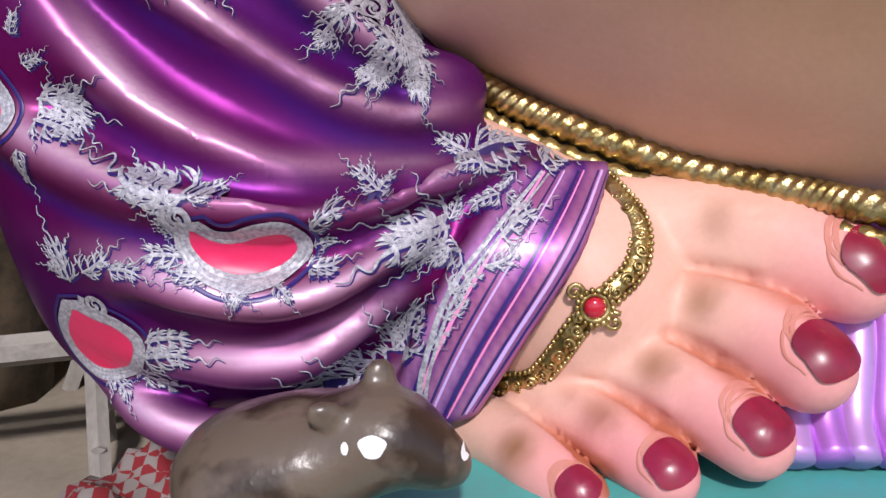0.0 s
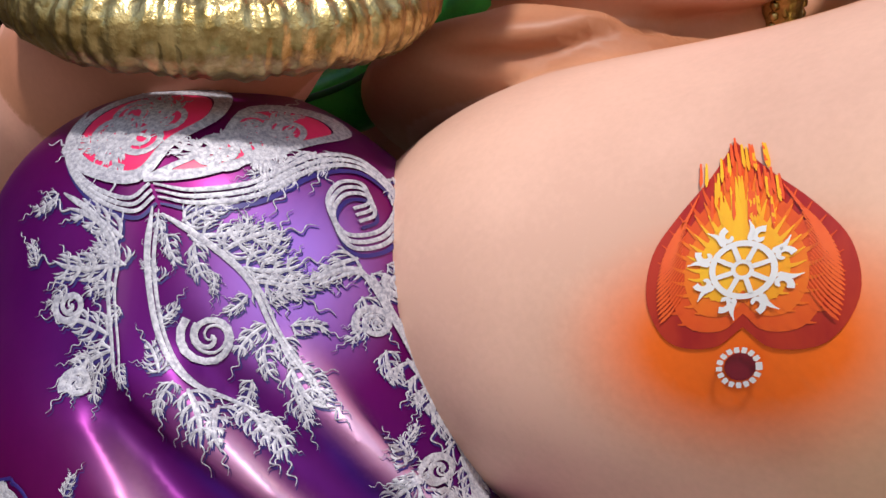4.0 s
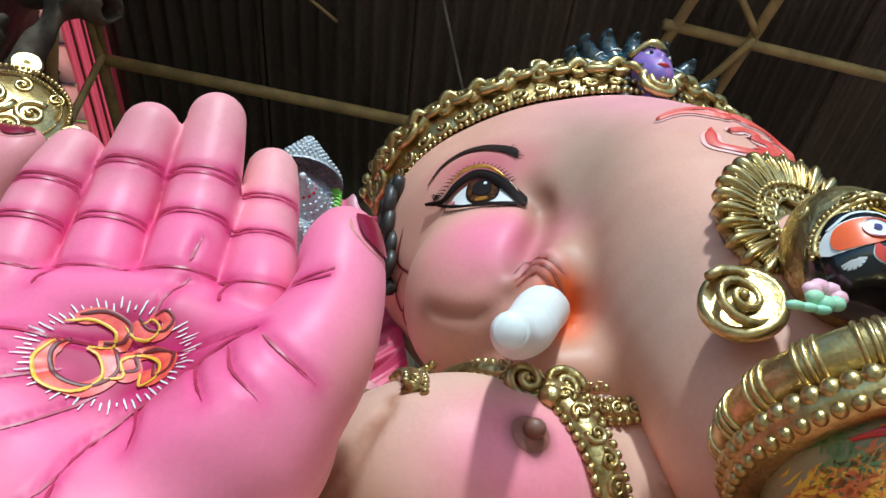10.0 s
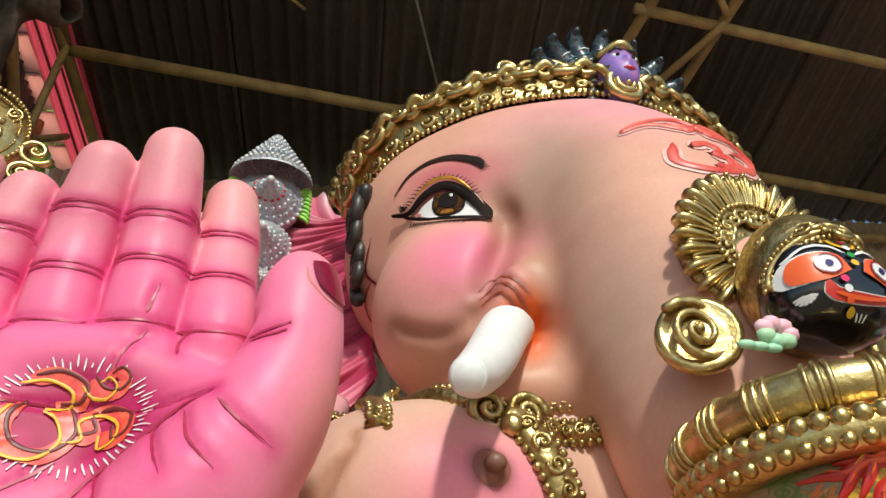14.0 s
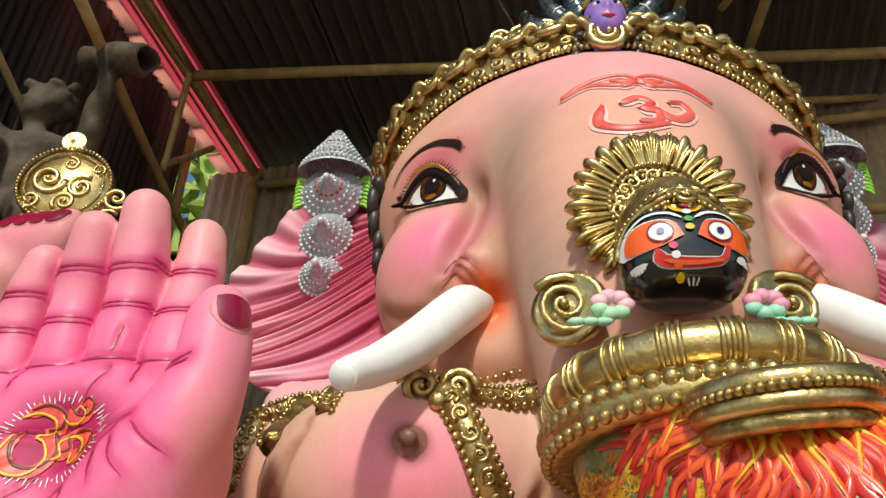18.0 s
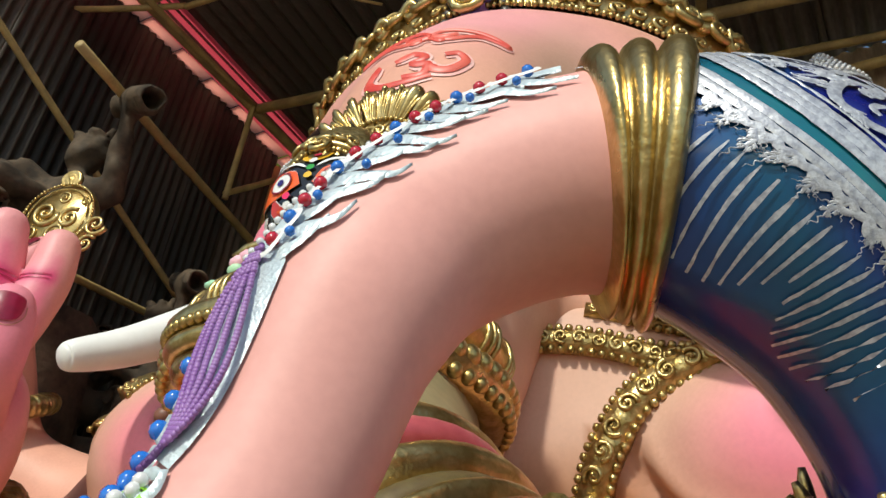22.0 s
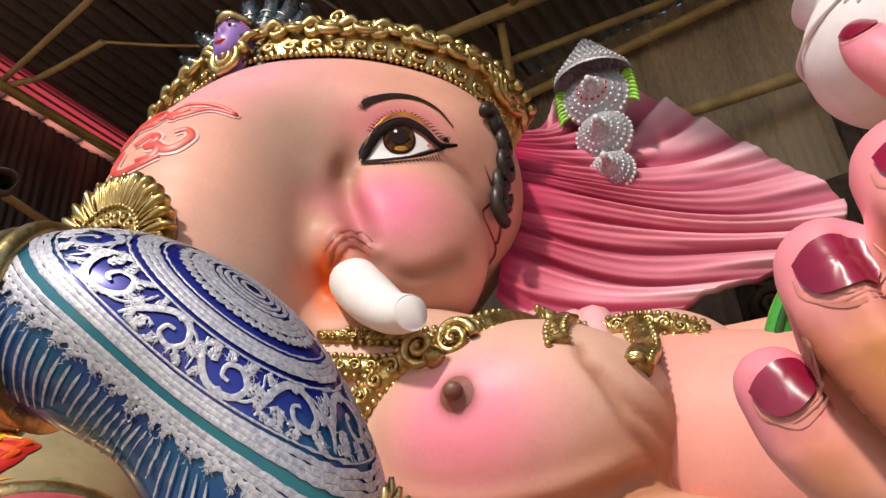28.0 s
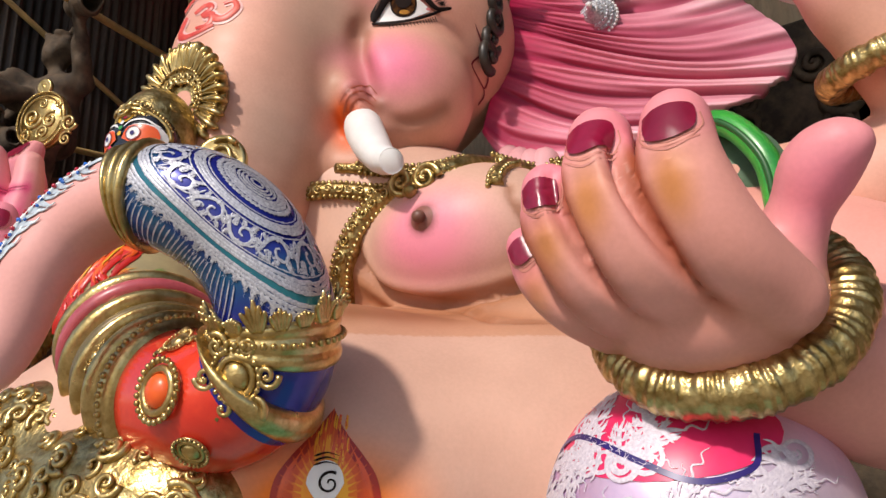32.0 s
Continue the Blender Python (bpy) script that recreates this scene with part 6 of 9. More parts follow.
FOLDS = [[(-0.60, 1.29, 1.54, 0.006), (-0.53, 1.25, 1.43, 0.018), (-0.45, 1.22, 1.36, 0.028), (-0.345, 1.20, 1.285, 0.032), (-0.26, 1.215, 1.238, 0.032), (-0.155, 1.25, 1.173, 0.030), (-0.04, 1.32, 1.136, 0.026), (0.050, 1.43, 1.150, 0.010)],
         [(-0.42, 1.29, 1.56, 0.006), (-0.33, 1.265, 1.46, 0.016), (-0.245, 1.25, 1.37, 0.026), (-0.178, 1.27, 1.306, 0.028), (-0.068, 1.33, 1.225, 0.024), (0.02, 1.43, 1.18, 0.010)],
         [(-0.82, 1.42, 1.66, 0.008), (-0.76, 1.325, 1.52, 0.020), (-0.66, 1.265, 1.38, 0.028), (-0.54, 1.22, 1.265, 0.034), (-0.43, 1.185, 1.162, 0.036), (-0.315, 1.175, 1.105, 0.034), (-0.22, 1.19, 1.073, 0.030), (-0.10, 1.26, 1.065, 0.024), (0.014, 1.36, 1.05, 0.014)],
         [(-0.86, 1.40, 1.36, 0.010), (-0.76, 1.285, 1.20, 0.026), (-0.61, 1.20, 1.107, 0.036), (-0.45, 1.135, 1.052, 0.042), (-0.325, 1.12, 1.034, 0.042), (-0.23, 1.125, 1.029, 0.040), (-0.112, 1.18, 1.026, 0.034), (0.10, 1.30, 1.07, 0.018)],
         [(-0.62, 1.26, 0.96, 0.024), (-0.425, 1.145, 0.910, 0.038), (-0.292, 1.125, 0.872, 0.042), (-0.187, 1.135, 0.880, 0.038), (-0.10, 1.18, 0.915, 0.030), (-0.03, 1.24, 0.965, 0.016)],
         [(-0.56, 1.30, 0.80, 0.024), (-0.40, 1.215, 0.765, 0.036), (-0.25, 1.195, 0.760, 0.036), (-0.16, 1.20, 0.800, 0.026), (-0.06, 1.23, 0.87, 0.014)],
         [(-0.60, 1.34, 0.73, 0.026), (-0.49, 1.255, 0.655, 0.036), (-0.36, 1.235, 0.625, 0.040), (-0.15, 1.24, 0.675, 0.030), (-0.05, 1.26, 0.74, 0.018)],
         [(-0.575, 1.225, 1.74, 0.012), (-0.582, 1.218, 1.64, 0.020), (-0.580, 1.215, 1.51, 0.020), (-0.56, 1.225, 1.40, 0.012)]]
for q in FOLDS:
    b.tube(q, 0.04, 6)
def CUFF(q):
    return [(-0.08 + 0.021 * q, 1.225, 0.650 + 0.005 * q, 0.016), (-0.03 + 0.024 * q, 1.208, 0.80, 0.018), (0.045 + 0.026 * q, 1.222, 0.94, 0.018), (0.14 + 0.022 * q, 1.33 + 0.004 * q, 1.05, 0.012)]


for q in range(7):
    b.tube(CUFF(q), 0.03)
VALLEYS = [[(-0.66, 1.13, 1.47, 0.004), (-0.54, 1.185, 1.35, 0.018), (-0.40, 1.165, 1.235, 0.038), (-0.28, 1.16, 1.165, 0.042), (-0.14, 1.20, 1.112, 0.034), (0.0, 1.30, 1.095, 0.018)],
           [(-0.50, 1.14, 1.53, 0.004), (-0.42, 1.19, 1.43, 0.014), (-0.31, 1.19, 1.335, 0.024), (-0.20, 1.215, 1.25, 0.024), (-0.06, 1.285, 1.18, 0.014)],
           [(-0.56, 1.18, 1.17, 0.014), (-0.44, 1.135, 1.105, 0.022), (-0.32, 1.125, 1.066, 0.022), (-0.19, 1.14, 1.046, 0.020), (-0.05, 1.23, 1.045, 0.012)],
           [(-0.44, 1.14, 0.845, 0.016), (-0.34, 1.105, 0.815, 0.032), (-0.24, 1.10, 0.810, 0.034), (-0.15, 1.12, 0.836, 0.028), (-0.07, 1.17, 0.897, 0.014)]]
for q in VALLEYS:
    b.tube([(x, y, z, r * 1.3) for x, y, z, r in q], 0.045, 6, cut=True)
v, f = b.skin(2)
col = np.tile(VIOLET, (len(v), 1))
col = mixc(col, PLUM, 0.5 + 0.5 * np.sin(9 * v[:, 2] + 4 * v[:, 0]))
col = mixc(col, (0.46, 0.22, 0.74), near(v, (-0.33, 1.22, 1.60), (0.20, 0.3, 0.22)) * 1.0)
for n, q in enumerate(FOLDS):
    # sprayed lilac and white act as highlights along fold tops, blue as shade below
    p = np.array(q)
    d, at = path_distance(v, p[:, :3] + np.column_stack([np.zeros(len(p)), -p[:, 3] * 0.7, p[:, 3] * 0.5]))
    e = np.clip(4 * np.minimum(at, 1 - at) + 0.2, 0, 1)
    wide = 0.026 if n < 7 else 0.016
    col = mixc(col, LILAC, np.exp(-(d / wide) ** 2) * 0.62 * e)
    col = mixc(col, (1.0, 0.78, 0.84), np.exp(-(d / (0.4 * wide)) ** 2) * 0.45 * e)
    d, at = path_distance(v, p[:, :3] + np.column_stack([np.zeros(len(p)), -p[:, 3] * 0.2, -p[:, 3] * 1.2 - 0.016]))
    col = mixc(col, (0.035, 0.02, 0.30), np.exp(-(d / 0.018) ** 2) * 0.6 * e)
# shade down in the valleys between folds is painted as dark violet
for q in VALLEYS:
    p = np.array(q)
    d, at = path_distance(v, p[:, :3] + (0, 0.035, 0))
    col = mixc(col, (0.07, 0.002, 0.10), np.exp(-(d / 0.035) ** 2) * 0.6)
for q in range(7):
    for p in spline(CUFF(q), 12):
        col = mixc(col, ((0.80, 0.36, 0.74), (0.16, 0.06, 0.46), (0.86, 0.34, 0.60))[q % 3], near(v, p[:3] + (0, -0.012, 0), (0.020, 0.05, 0.024)) * 0.5)
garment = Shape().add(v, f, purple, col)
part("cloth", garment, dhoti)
DHOTI = garment.tree()

left = thing("dhoti", "pink and white draped garment with scrolls over the other knee", "garment")
b = Blob((2.3, 1.0, 0.4), (3.6, 2.7, 2.1), 0.018)
b.tube([(2.87, 1.58, 1.55, 0.335), (2.87, 1.62, 1.1, 0.40), (2.78, 1.66, 0.9, 0.36)], 0.08)
b.tube([(2.88, 1.62, 1.5, 0.32), (2.42, 2.2, 1.3, 0.42)], 0.1)
v, f = b.skin(2)
lg = Shape().add(v, f, purple, mixc(np.tile(np.array((0.86, 0.70, 0.80)), (len(v), 1)), (0.70, 0.38, 0.70), 0.35 + 0.35 * np.sin(9 * v[:, 2] + 7 * v[:, 0])))
part("cloth", lg, left)
LKNEE = lg.tree()

# ---- bangles ----
def bangle(name, c, axis, R, r, label, ribs=70, material=None, R2=None, parent=None):
    """A thick hoop with fine ribs across it."""
    p = ringpath(c, axis, R, ribs * 6, r, R2)
    v, f = sweep(p, 1, 16, closed=True, wave=lambda s, th: 1 + 0.035 * np.sin(2 * np.pi * s * ribs + 1.5 * np.sin(2 * np.pi * s * 17) + 0.5 * np.sin(3 * th)) + 0.03 * np.sin(2 * np.pi * s * ribs / 3 + 2 * th) + 0.03 * np.sin(2 * np.pi * s * 9) + 0.02 * np.sin(2 * np.pi * s * 31 + 5 * th))
    t = thing(name, label, "bangle")
    part("hoop", Shape().add(v, f, material or old_gold), t)
    return t


bangle("bangle", (-0.550, 1.39, 2.155), (0.06, -0.64, 0.68), 0.326, 0.066, "thick ribbed antique gold bangle round the blessing wrist")
bangle("bangle", (3.024, 1.447, 2.000), (0.084, -0.632, 0.518), 0.246, 0.055, "thick ribbed gold bangle round the wrist of the open palm")
# ---- trunk bands ----
def collar(pos, width, extra, label, material=None, lobes=0, ridges=3, beads=0):
    """A band round the wound trunk at a place along it."""
    p = spline(TRUNK, 40)
    i0, i1 = int((pos - width / 2) * 40), int((pos + width / 2) * 40) + 1
    q = p[i0:i1 + 1].copy()
    s = np.linspace(0, 1, len(q))
    q[:, 3] += extra * (0.3 + 0.7 * np.abs(np.sin(np.pi * s * ridges)) ** 0.6)
    v, f = sweep(q, 1, 48)
    t = thing("trunk_band", label, "band", "bands on the trunk")
    part("band", Shape().add(v, f, material or gold), t)
    if beads:
        c, r = q[len(q) // 2, :3], q[:, 3].max()
        _, a, b = frames(q[:, :3])
        a, b = a[len(q) // 2], b[len(q) // 2]
        bead_parts([c + (a * math.cos(x) + b * math.sin(x)) * r for x in np.linspace(0, 2 * np.pi, beads, endpoint=False)], r * 2.4 / beads, gold, t)
    if lobes:
        k = len(q) - 1 if lobes > 0 else 0
        tt, a, b = frames(q[:, :3])
        tt, a, b, c, r = tt[k] * (1 if lobes > 0 else -1), a[k], b[k], q[k, :3], q[k, 3] + 0.006
        for i in range(abs(lobes)):
            th = 2 * math.pi * i / abs(lobes)
            d = a * math.cos(th) + b * math.sin(th)
            e = np.cross(tt, d)
            h = 0.060 if i % 3 == 0 else 0.036 if i % 3 == 1 else 0.022
            sh = Shape()
            for g in (-2, -1, 0, 1, 2):
                y = h * (1 - 0.22 * abs(g))
                sh.add(*sweep([(*(c + d * r - tt * 0.015 + e * g * 0.004), 0.006), (*(c + d * (r + 0.008) + tt * y * 0.55 + e * g * (0.006 + 0.08 * h)), 0.0085), (*(c + d * (r + 0.012 + 0.005 * abs(g)) + tt * y + e * g * (0.006 + 0.13 * h)), 0.0035)], 4, 7), gold)
            part("crown_leaf", sh, t)
    return t


collar(8.74, 0.50, 0.022, "gold ridged band between the bare trunk and the blue sleeve")
collar(5.48, 0.44, 0.014, "gold crown-shaped collar with leaf points on the blue sleeve", lobes=18, beads=44)
collar(4.72, 0.28, 0.030, "gold rounded band beside the red sleeve of the trunk", ridges=1)
collar(3.38, 0.16, 0.026, "gold beaded band beside the red sleeve of the trunk", ridges=1, beads=56)
collar(3.18, 0.13, 0.030, "smooth gold band beside the beaded one on the trunk", ridges=1)
collar(2.92, 0.10, 0.026, "narrow gold fold on the maroon sleeve of the trunk", ridges=1)
collar(2.78, 0.10, 0.014, "narrow olive fold on the maroon sleeve of the trunk", mat("olive_fold", (0.22, 0.17, 0.07), (0.14, 0.10, 0.05), 0.35, 0.3), ridges=1)
collar(2.64, 0.12, 0.030, "gold twisted band on the maroon sleeve of the trunk", ridges=1)
collar(2.44, 0.10, 0.020, "dusky rose fold at the edge of the flame-painted sleeve", mat("rose_fold", (0.50, 0.10, 0.12), (0.34, 0.05, 0.07), 0.35, coat=0.2), ridges=1)
collar(2.33, 0.10, 0.022, "slim gold fold at the edge of the flame-painted sleeve", ridges=1)

# ---- gold and silver ornament of the statue ----
def beads(sh, path, r, material, step=2.0, seg=7):
    """Small balls strung along rows of points."""
    p = spline(path, 12)[:, :3]
    d = np.concatenate([[0], np.cumsum(np.linalg.norm(np.diff(p, axis=0), axis=1))])
    for s in np.arange(0, d[-1], r * step):
        sh.add(*ball([np.interp(s, d, p[:, i]) for i in range(3)], r, seg, 4), material)


def scroll3(sh, c, e1, e2, n, R, material, turns=1.7, w=0.2, sense=1, start=0.0, rise=0.3):
    """A raised volute: a tapering rope wound in a plane, swelling at its eye."""
    c, e1, e2, n = (np.array(q, float) for q in (c, e1, e2, n))
    t = np.linspace(0, 1, 30)
    a = start + sense * turns * 2 * np.pi * t
    rr = R * (1 - 0.88 * t)
    rows = [[*(c + e1 * r * math.cos(x) + e2 * r * math.sin(x) + n * R * rise * q), R * w * (1 - 0.45 * q)] for r, x, q in zip(rr, a, t)]
    sh.add(*sweep(rows, 1, 8), material)
    sh.add(*ball(c + n * R * rise, R * 0.16, 8, 5), material)


def onto(tree, p, way, far=0.8, lift=0.0):
    hit, nor, _, _ = tree.ray_cast(Vector(p) - Vector(way).normalized() * far, Vector(way).normalized(), 2 * far)
    return None if hit is None else (np.array(hit) - np.array(Vector(way).normalized()) * lift)


Z3 = np.array((0, 0, 1.0))
# crown band over the brow: leaf scrolls between two beaded rims
crown = thing("crown_band", "embossed gold crown band over the forehead of the statue", "crown")
arc = spline([(-0.93, -0.48, 0.30), (-0.90, -0.40, 0.34), (-0.68, -0.12, 0.46), (-0.38, 0.05, 0.51), (0, 0.13, 0.53), (0.38, 0.05, 0.51), (0.68, -0.12, 0.46), (0.90, -0.40, 0.34), (0.93, -0.48, 0.30)], 9)
rim_low = []
for q in arc:
    a, c = Vector(hl(*(1.5 * q[0], 1.5 * q[1] + 0.1, 1.25 * q[2]))), Vector(hl(0, -0.40, 0.15))
    h = HEAD.ray_cast(a, (c - a).normalized(), 2.0)[0]
    rim_low.append(np.array(h if h is not None else hl(*q)))
rim_low = np.array(rim_low)
outw = np.array([HX * q[0] * 0.55 + HF * 0.25 + Z3 * (0.45 + q[2]) for q in arc])
outw /= np.linalg.norm(outw, axis=1)[:, None]
rim_top = rim_low + outw * 0.20 - HF * 0.10
band = Shape()
bn = len(arc)
face = [rim_low + HF * 0.02, rim_low * 0.5 + rim_top * 0.5 + HF * 0.055 + outw * 0.02, rim_top, rim_top - HF * 0.05, rim_low - HF * 0.07]
vv = np.concatenate(face)
band.add(vv, [(k * bn + i, k * bn + i + 1, (k + 1) * bn + i + 1, (k + 1) * bn + i) for k in range(4) for i in range(bn - 1)], gold)
part("band", band, crown)
rims = Shape()
beads(rims, np.column_stack([rim_top, np.zeros(bn)])[::3], 0.030, gold, 2.0)
part("beaded_rim", rims, crown, "row of gold beads along the upper edge")
low = Shape()
beads(low, np.column_stack([rim_low + HF * 0.035 - outw * 0.004, np.zeros(bn)])[::3], 0.013, gold, 1.9)
part("lower_rim", low, crown, "row of small gold beads along the lower edge")
for i in range(1, bn - 1, 2):
    sh = Shape()
    c = rim_low[i] * 0.82 + rim_top[i] * 0.18 + HF * 0.045
    t = rim_low[i + 1] - rim_low[i - 1]
    t /= np.linalg.norm(t)
    scroll3(sh, c, t, outw[i] * 0.8 - HF * 0.3, HF * 0.7 + outw[i] * 0.3, 0.036, gold, 1.3, 0.3, 1 if i % 4 == 1 else -1, i * 1.7)
    part("small_scroll", sh, crown)
for i in range(2, bn - 2, 3):
    sh = Shape()
    c = rim_low[i] * 0.5 + rim_top[i] * 0.5 + HF * 0.055 + outw[i] * 0.03
    t = rim_low[i + 1] - rim_low[i - 1]
    t /= np.linalg.norm(t)
    scroll3(sh, c, t, outw[i] * 0.7 - HF * 0.6, HF * 0.5 + outw[i] * 0.5, 0.066, gold, 1.4, 0.28, 1 if i < bn / 2 else -1, i * 0.7)
    for k in (-1, 1):
        sh.add(*sweep([(*(c + t * 0.03 * k), 0.02), (*(c + t * 0.08 * k + outw[i] * 0.03 * k), 0.022), (*(c + t * 0.12 * k - outw[i] * 0.01 * k), 0.006)], 4, 7), gold)
    part("leaf_scroll", sh, crown)
for sx in (-1, 1):
    sh = Shape()
    for k in range(4):
        scroll3(sh, hl(sx * (0.13 + 0.09 * k), 0.12 - 0.03 * k, 0.66 + 0.02 * k), HX, Z3, HF, 0.070 - 0.008 * k, gold, 1.5, 0.28, sx, 1.0 + k)
    part("front_scroll", sh, crown)
sh = Shape()
scroll3(sh, hl(0, 0.20, 0.545), HX, Z3, HF, 0.085, gold, 2.5, 0.24)
for k in (-2, -1, 0, 1, 2):
    sh.add(*sweep([(*hl(0.03 * k, 0.20, 0.58), 0.016), (*hl(0.05 * k, 0.21, 0.63 - 0.008 * abs(k)), 0.018), (*hl(0.07 * k, 0.19, 0.67 - 0.02 * abs(k)), 0.007)], 4, 8), gold)
part("boss", sh, crown)

# small blue deity bust under a fan of cobras, on the crown
BK = 1.45


def bl(x, f, z):
    return hl(x * BK, 0.105 + f * BK, 0.598 + z * BK)


bust = Shape()
b = Blob(bl(0, 0.0, 0.0) - 0.32, bl(0, 0.0, 0.0) + 0.36, 0.008)
b.ell(bl(0, 0.04, 0.04), (0.084, 0.087, 0.119), (0, 0, YAW), 0.02)
b.ell(bl(0, 0.06, 0.0), (0.064, 0.067, 0.072), (0, 0, YAW), 0.02)
b.tube([(*bl(0, 0.03, -0.02), 0.0493), (*bl(0, 0.02, -0.10), 0.0522)], 0.02)
b.ell(bl(0, 0.0, -0.14), (0.189, 0.087, 0.087), (0, 0, YAW), 0.03)
b.ell(bl(0, 0.100, 0.032), (0.013, 0.020, 0.029), (0, 0, YAW), 0.012)
v, f = b.skin()
bust.add(v, f, mat("violet_blue_skin", (0.20, 0.15, 0.52), (0.42, 0.18, 0.46), 0.4, scale=14))
for sx in (-1, 1):
    bust.add(*ball(bl(sx * 0.022, 0.088, 0.055), 0.0159, 10, 6, (1.4, 0.6, 0.8)), white)
    bust.add(*ball(bl(sx * 0.022, 0.095, 0.055), 0.0087, 8, 5), black)
    bust.add(*sweep([(*bl(sx * 0.008, 0.098, 0.074), 0.0043), (*bl(sx * 0.024, 0.094, 0.080), 0.0058), (*bl(sx * 0.042, 0.080, 0.072), 0.0029)], 4, 6), black)
    for k in range(5):
        bust.add(*ball(bl(sx * (0.056 + 0.006 * k), 0.02, 0.07 - 0.035 * k), 0.0290, 8, 5), hair)
bust.add(*sweep([(*bl(-0.016, 0.100, -0.002), 0.0058), (*bl(0, 0.106, -0.005), 0.0101), (*bl(0.016, 0.100, -0.002), 0.0058)], 4, 6), red)
bust.add(*ball(bl(0, 0.015, 0.085), 0.0957, 12, 8, (1, 1, 0.8)), hair)
bust.add(*sweep([(*bl(-0.06, 0.05, 0.085), 0.0145), (*bl(0, 0.09, 0.105), 0.0232), (*bl(0.06, 0.05, 0.085), 0.0145)], 5, 8), gold)
tagged(bust.obj("bust"), "small blue-faced bust set on the gold crown band", "figurine")
cobra = mat("black_snake", (0.012, 0.012, 0.02), (0.04, 0.07, 0.08), 0.25, scale=60, coat=0.4)
hood = thing("snake_hood", "fan of black cobra heads with white bellies behind the small bust", "ornament")
for i in range(7):
    a = (i - 3) * 0.40
    d = HX * math.sin(a) + Z3 * math.cos(a)
    o = bl(0, -0.04, 0.02)
    sh = Shape().add(*sweep([(*o, 0.040), (*(o + d * 0.150), 0.060), (*(o + d * 0.275 + HF * 0.02), 0.046), (*(o + d * 0.325 + HF * 0.06), 0.030), (*(o + d * 0.325 + HF * 0.10), 0.008)], 5, 10), cobra)
    sn = part("cobra", sh, hood)
    be = Shape()
    e = np.cross(HF, d)
    for k in range(6):
        m = o + d * (0.09 + 0.031 * k) + HF * (0.046 + 0.002 * k)
        be.add(*sweep([(*(m - e * 0.028), 0.003), (*(m + HF * 0.008), 0.004), (*(m + e * 0.028), 0.003)], 2, 5), white if k % 2 else teal)
    part("belly_stripe", be, sn, "white and teal ribbed belly")

# dark wavy hair at both temples
for sx in (-1, 1):
    lock = thing("hair_lock", "dark brown carved curls beside the temple", "hair", "temple curls")
    for i in range(5):
        z = 0.19 - 0.085 * i
        sh = Shape()
        scroll3(sh, hl(sx * (0.90 + 0.02 * math.sin(i * 1.3)), -0.30 + 0.02 * math.cos(i), z), HF, Z3, HX * sx, 0.075, hair, 1.3, 0.34, sx, i * 1.1)
        part("curl", sh, lock)

# black face plaque on the trunk with gold fan crown, volutes and rings
MX, MF = HX, HF
plaque = thing("face_plaque", "round black painted deity face plaque mounted on the trunk", "plaque")
mc = hl(0.004, 0.775, -0.805)
sh = Shape()
v, f = ball((0, 0, 0), 1.0, 32, 20)
v = np.sign(v) * np.abs(v) ** np.array((0.72, 1.0, 0.8)) * np.array((0.142, 0.115, 0.150))
v[:, 2] *= np.where(v[:, 2] < 0, 0.72, 1.0)
sh.add(mc + v[:, :1] * MX - v[:, 1:2] * MF + v[:, 2:] * Z3, f, black)
part("face", sh, plaque)
FT = sh.tree()
fpn = Plane(FT, mc + MF * 0.12, -MF, (0, 0, 1), 0.002, 0.4)
EYE_OUT = [(0.014, 0.008), (0.035, 0.046), (0.085, 0.052), (0.124, 0.036), (0.126, -0.016), (0.070, -0.018)]


def painted(name, draw, label=""):
    sh = Shape()
    draw(sh)
    return part(name, sh, plaque, label)


for sx in (-1, 1):
    def eyes(sh, sx=sx):
        o = [(sx * x, y) for x, y in EYE_OUT]
        o = [tuple(q) for q in spline(o + o[:1], 4)[:-1]]
        fpn.disc(sh, [(x * 1.07, y * 1.08) for x, y in o], white, 0.003, 4)
        fpn.disc(sh, o, orange, 0.005, 4)
        fpn.disc(sh, circle((sx * 0.062, 0.019), 0.025, 22), white, 0.007, 2)
        fpn.strokes(sh, [np.array([(sx * 0.062 + 0.025 * math.cos(a), 0.019 + 0.025 * math.sin(a), 0.0018) for a in np.linspace(0, 6.28, 21)])], maroon, 0.009)
        fpn.disc(sh, circle((sx * 0.062, 0.019), 0.0085, 14), navy, 0.010, 2)
    painted("painted_eye", eyes, "orange almond eye with a white disc")

    def brows(sh, sx=sx):
        fpn.strokes(sh, [stroke([(sx * 0.012, 0.055), (sx * 0.045, 0.073), (sx * 0.09, 0.072), (sx * 0.128, 0.045)], 0.0042, 6, 0.4)], white, 0.004)
        for k in range(7):
            a = sx * (0.2 + k * 0.45)
            fpn.strokes(sh, [stroke([(sx * 0.108, -0.045), (sx * 0.108 + 0.009 * math.cos(a), -0.045 + 0.009 * math.sin(a)), (sx * 0.108 + 0.016 * math.cos(a), -0.045 + 0.016 * math.sin(a))], 0.003, 2, 0.2)], white, 0.004)
    painted("brow_line", brows, "thin white brow and ear flower")


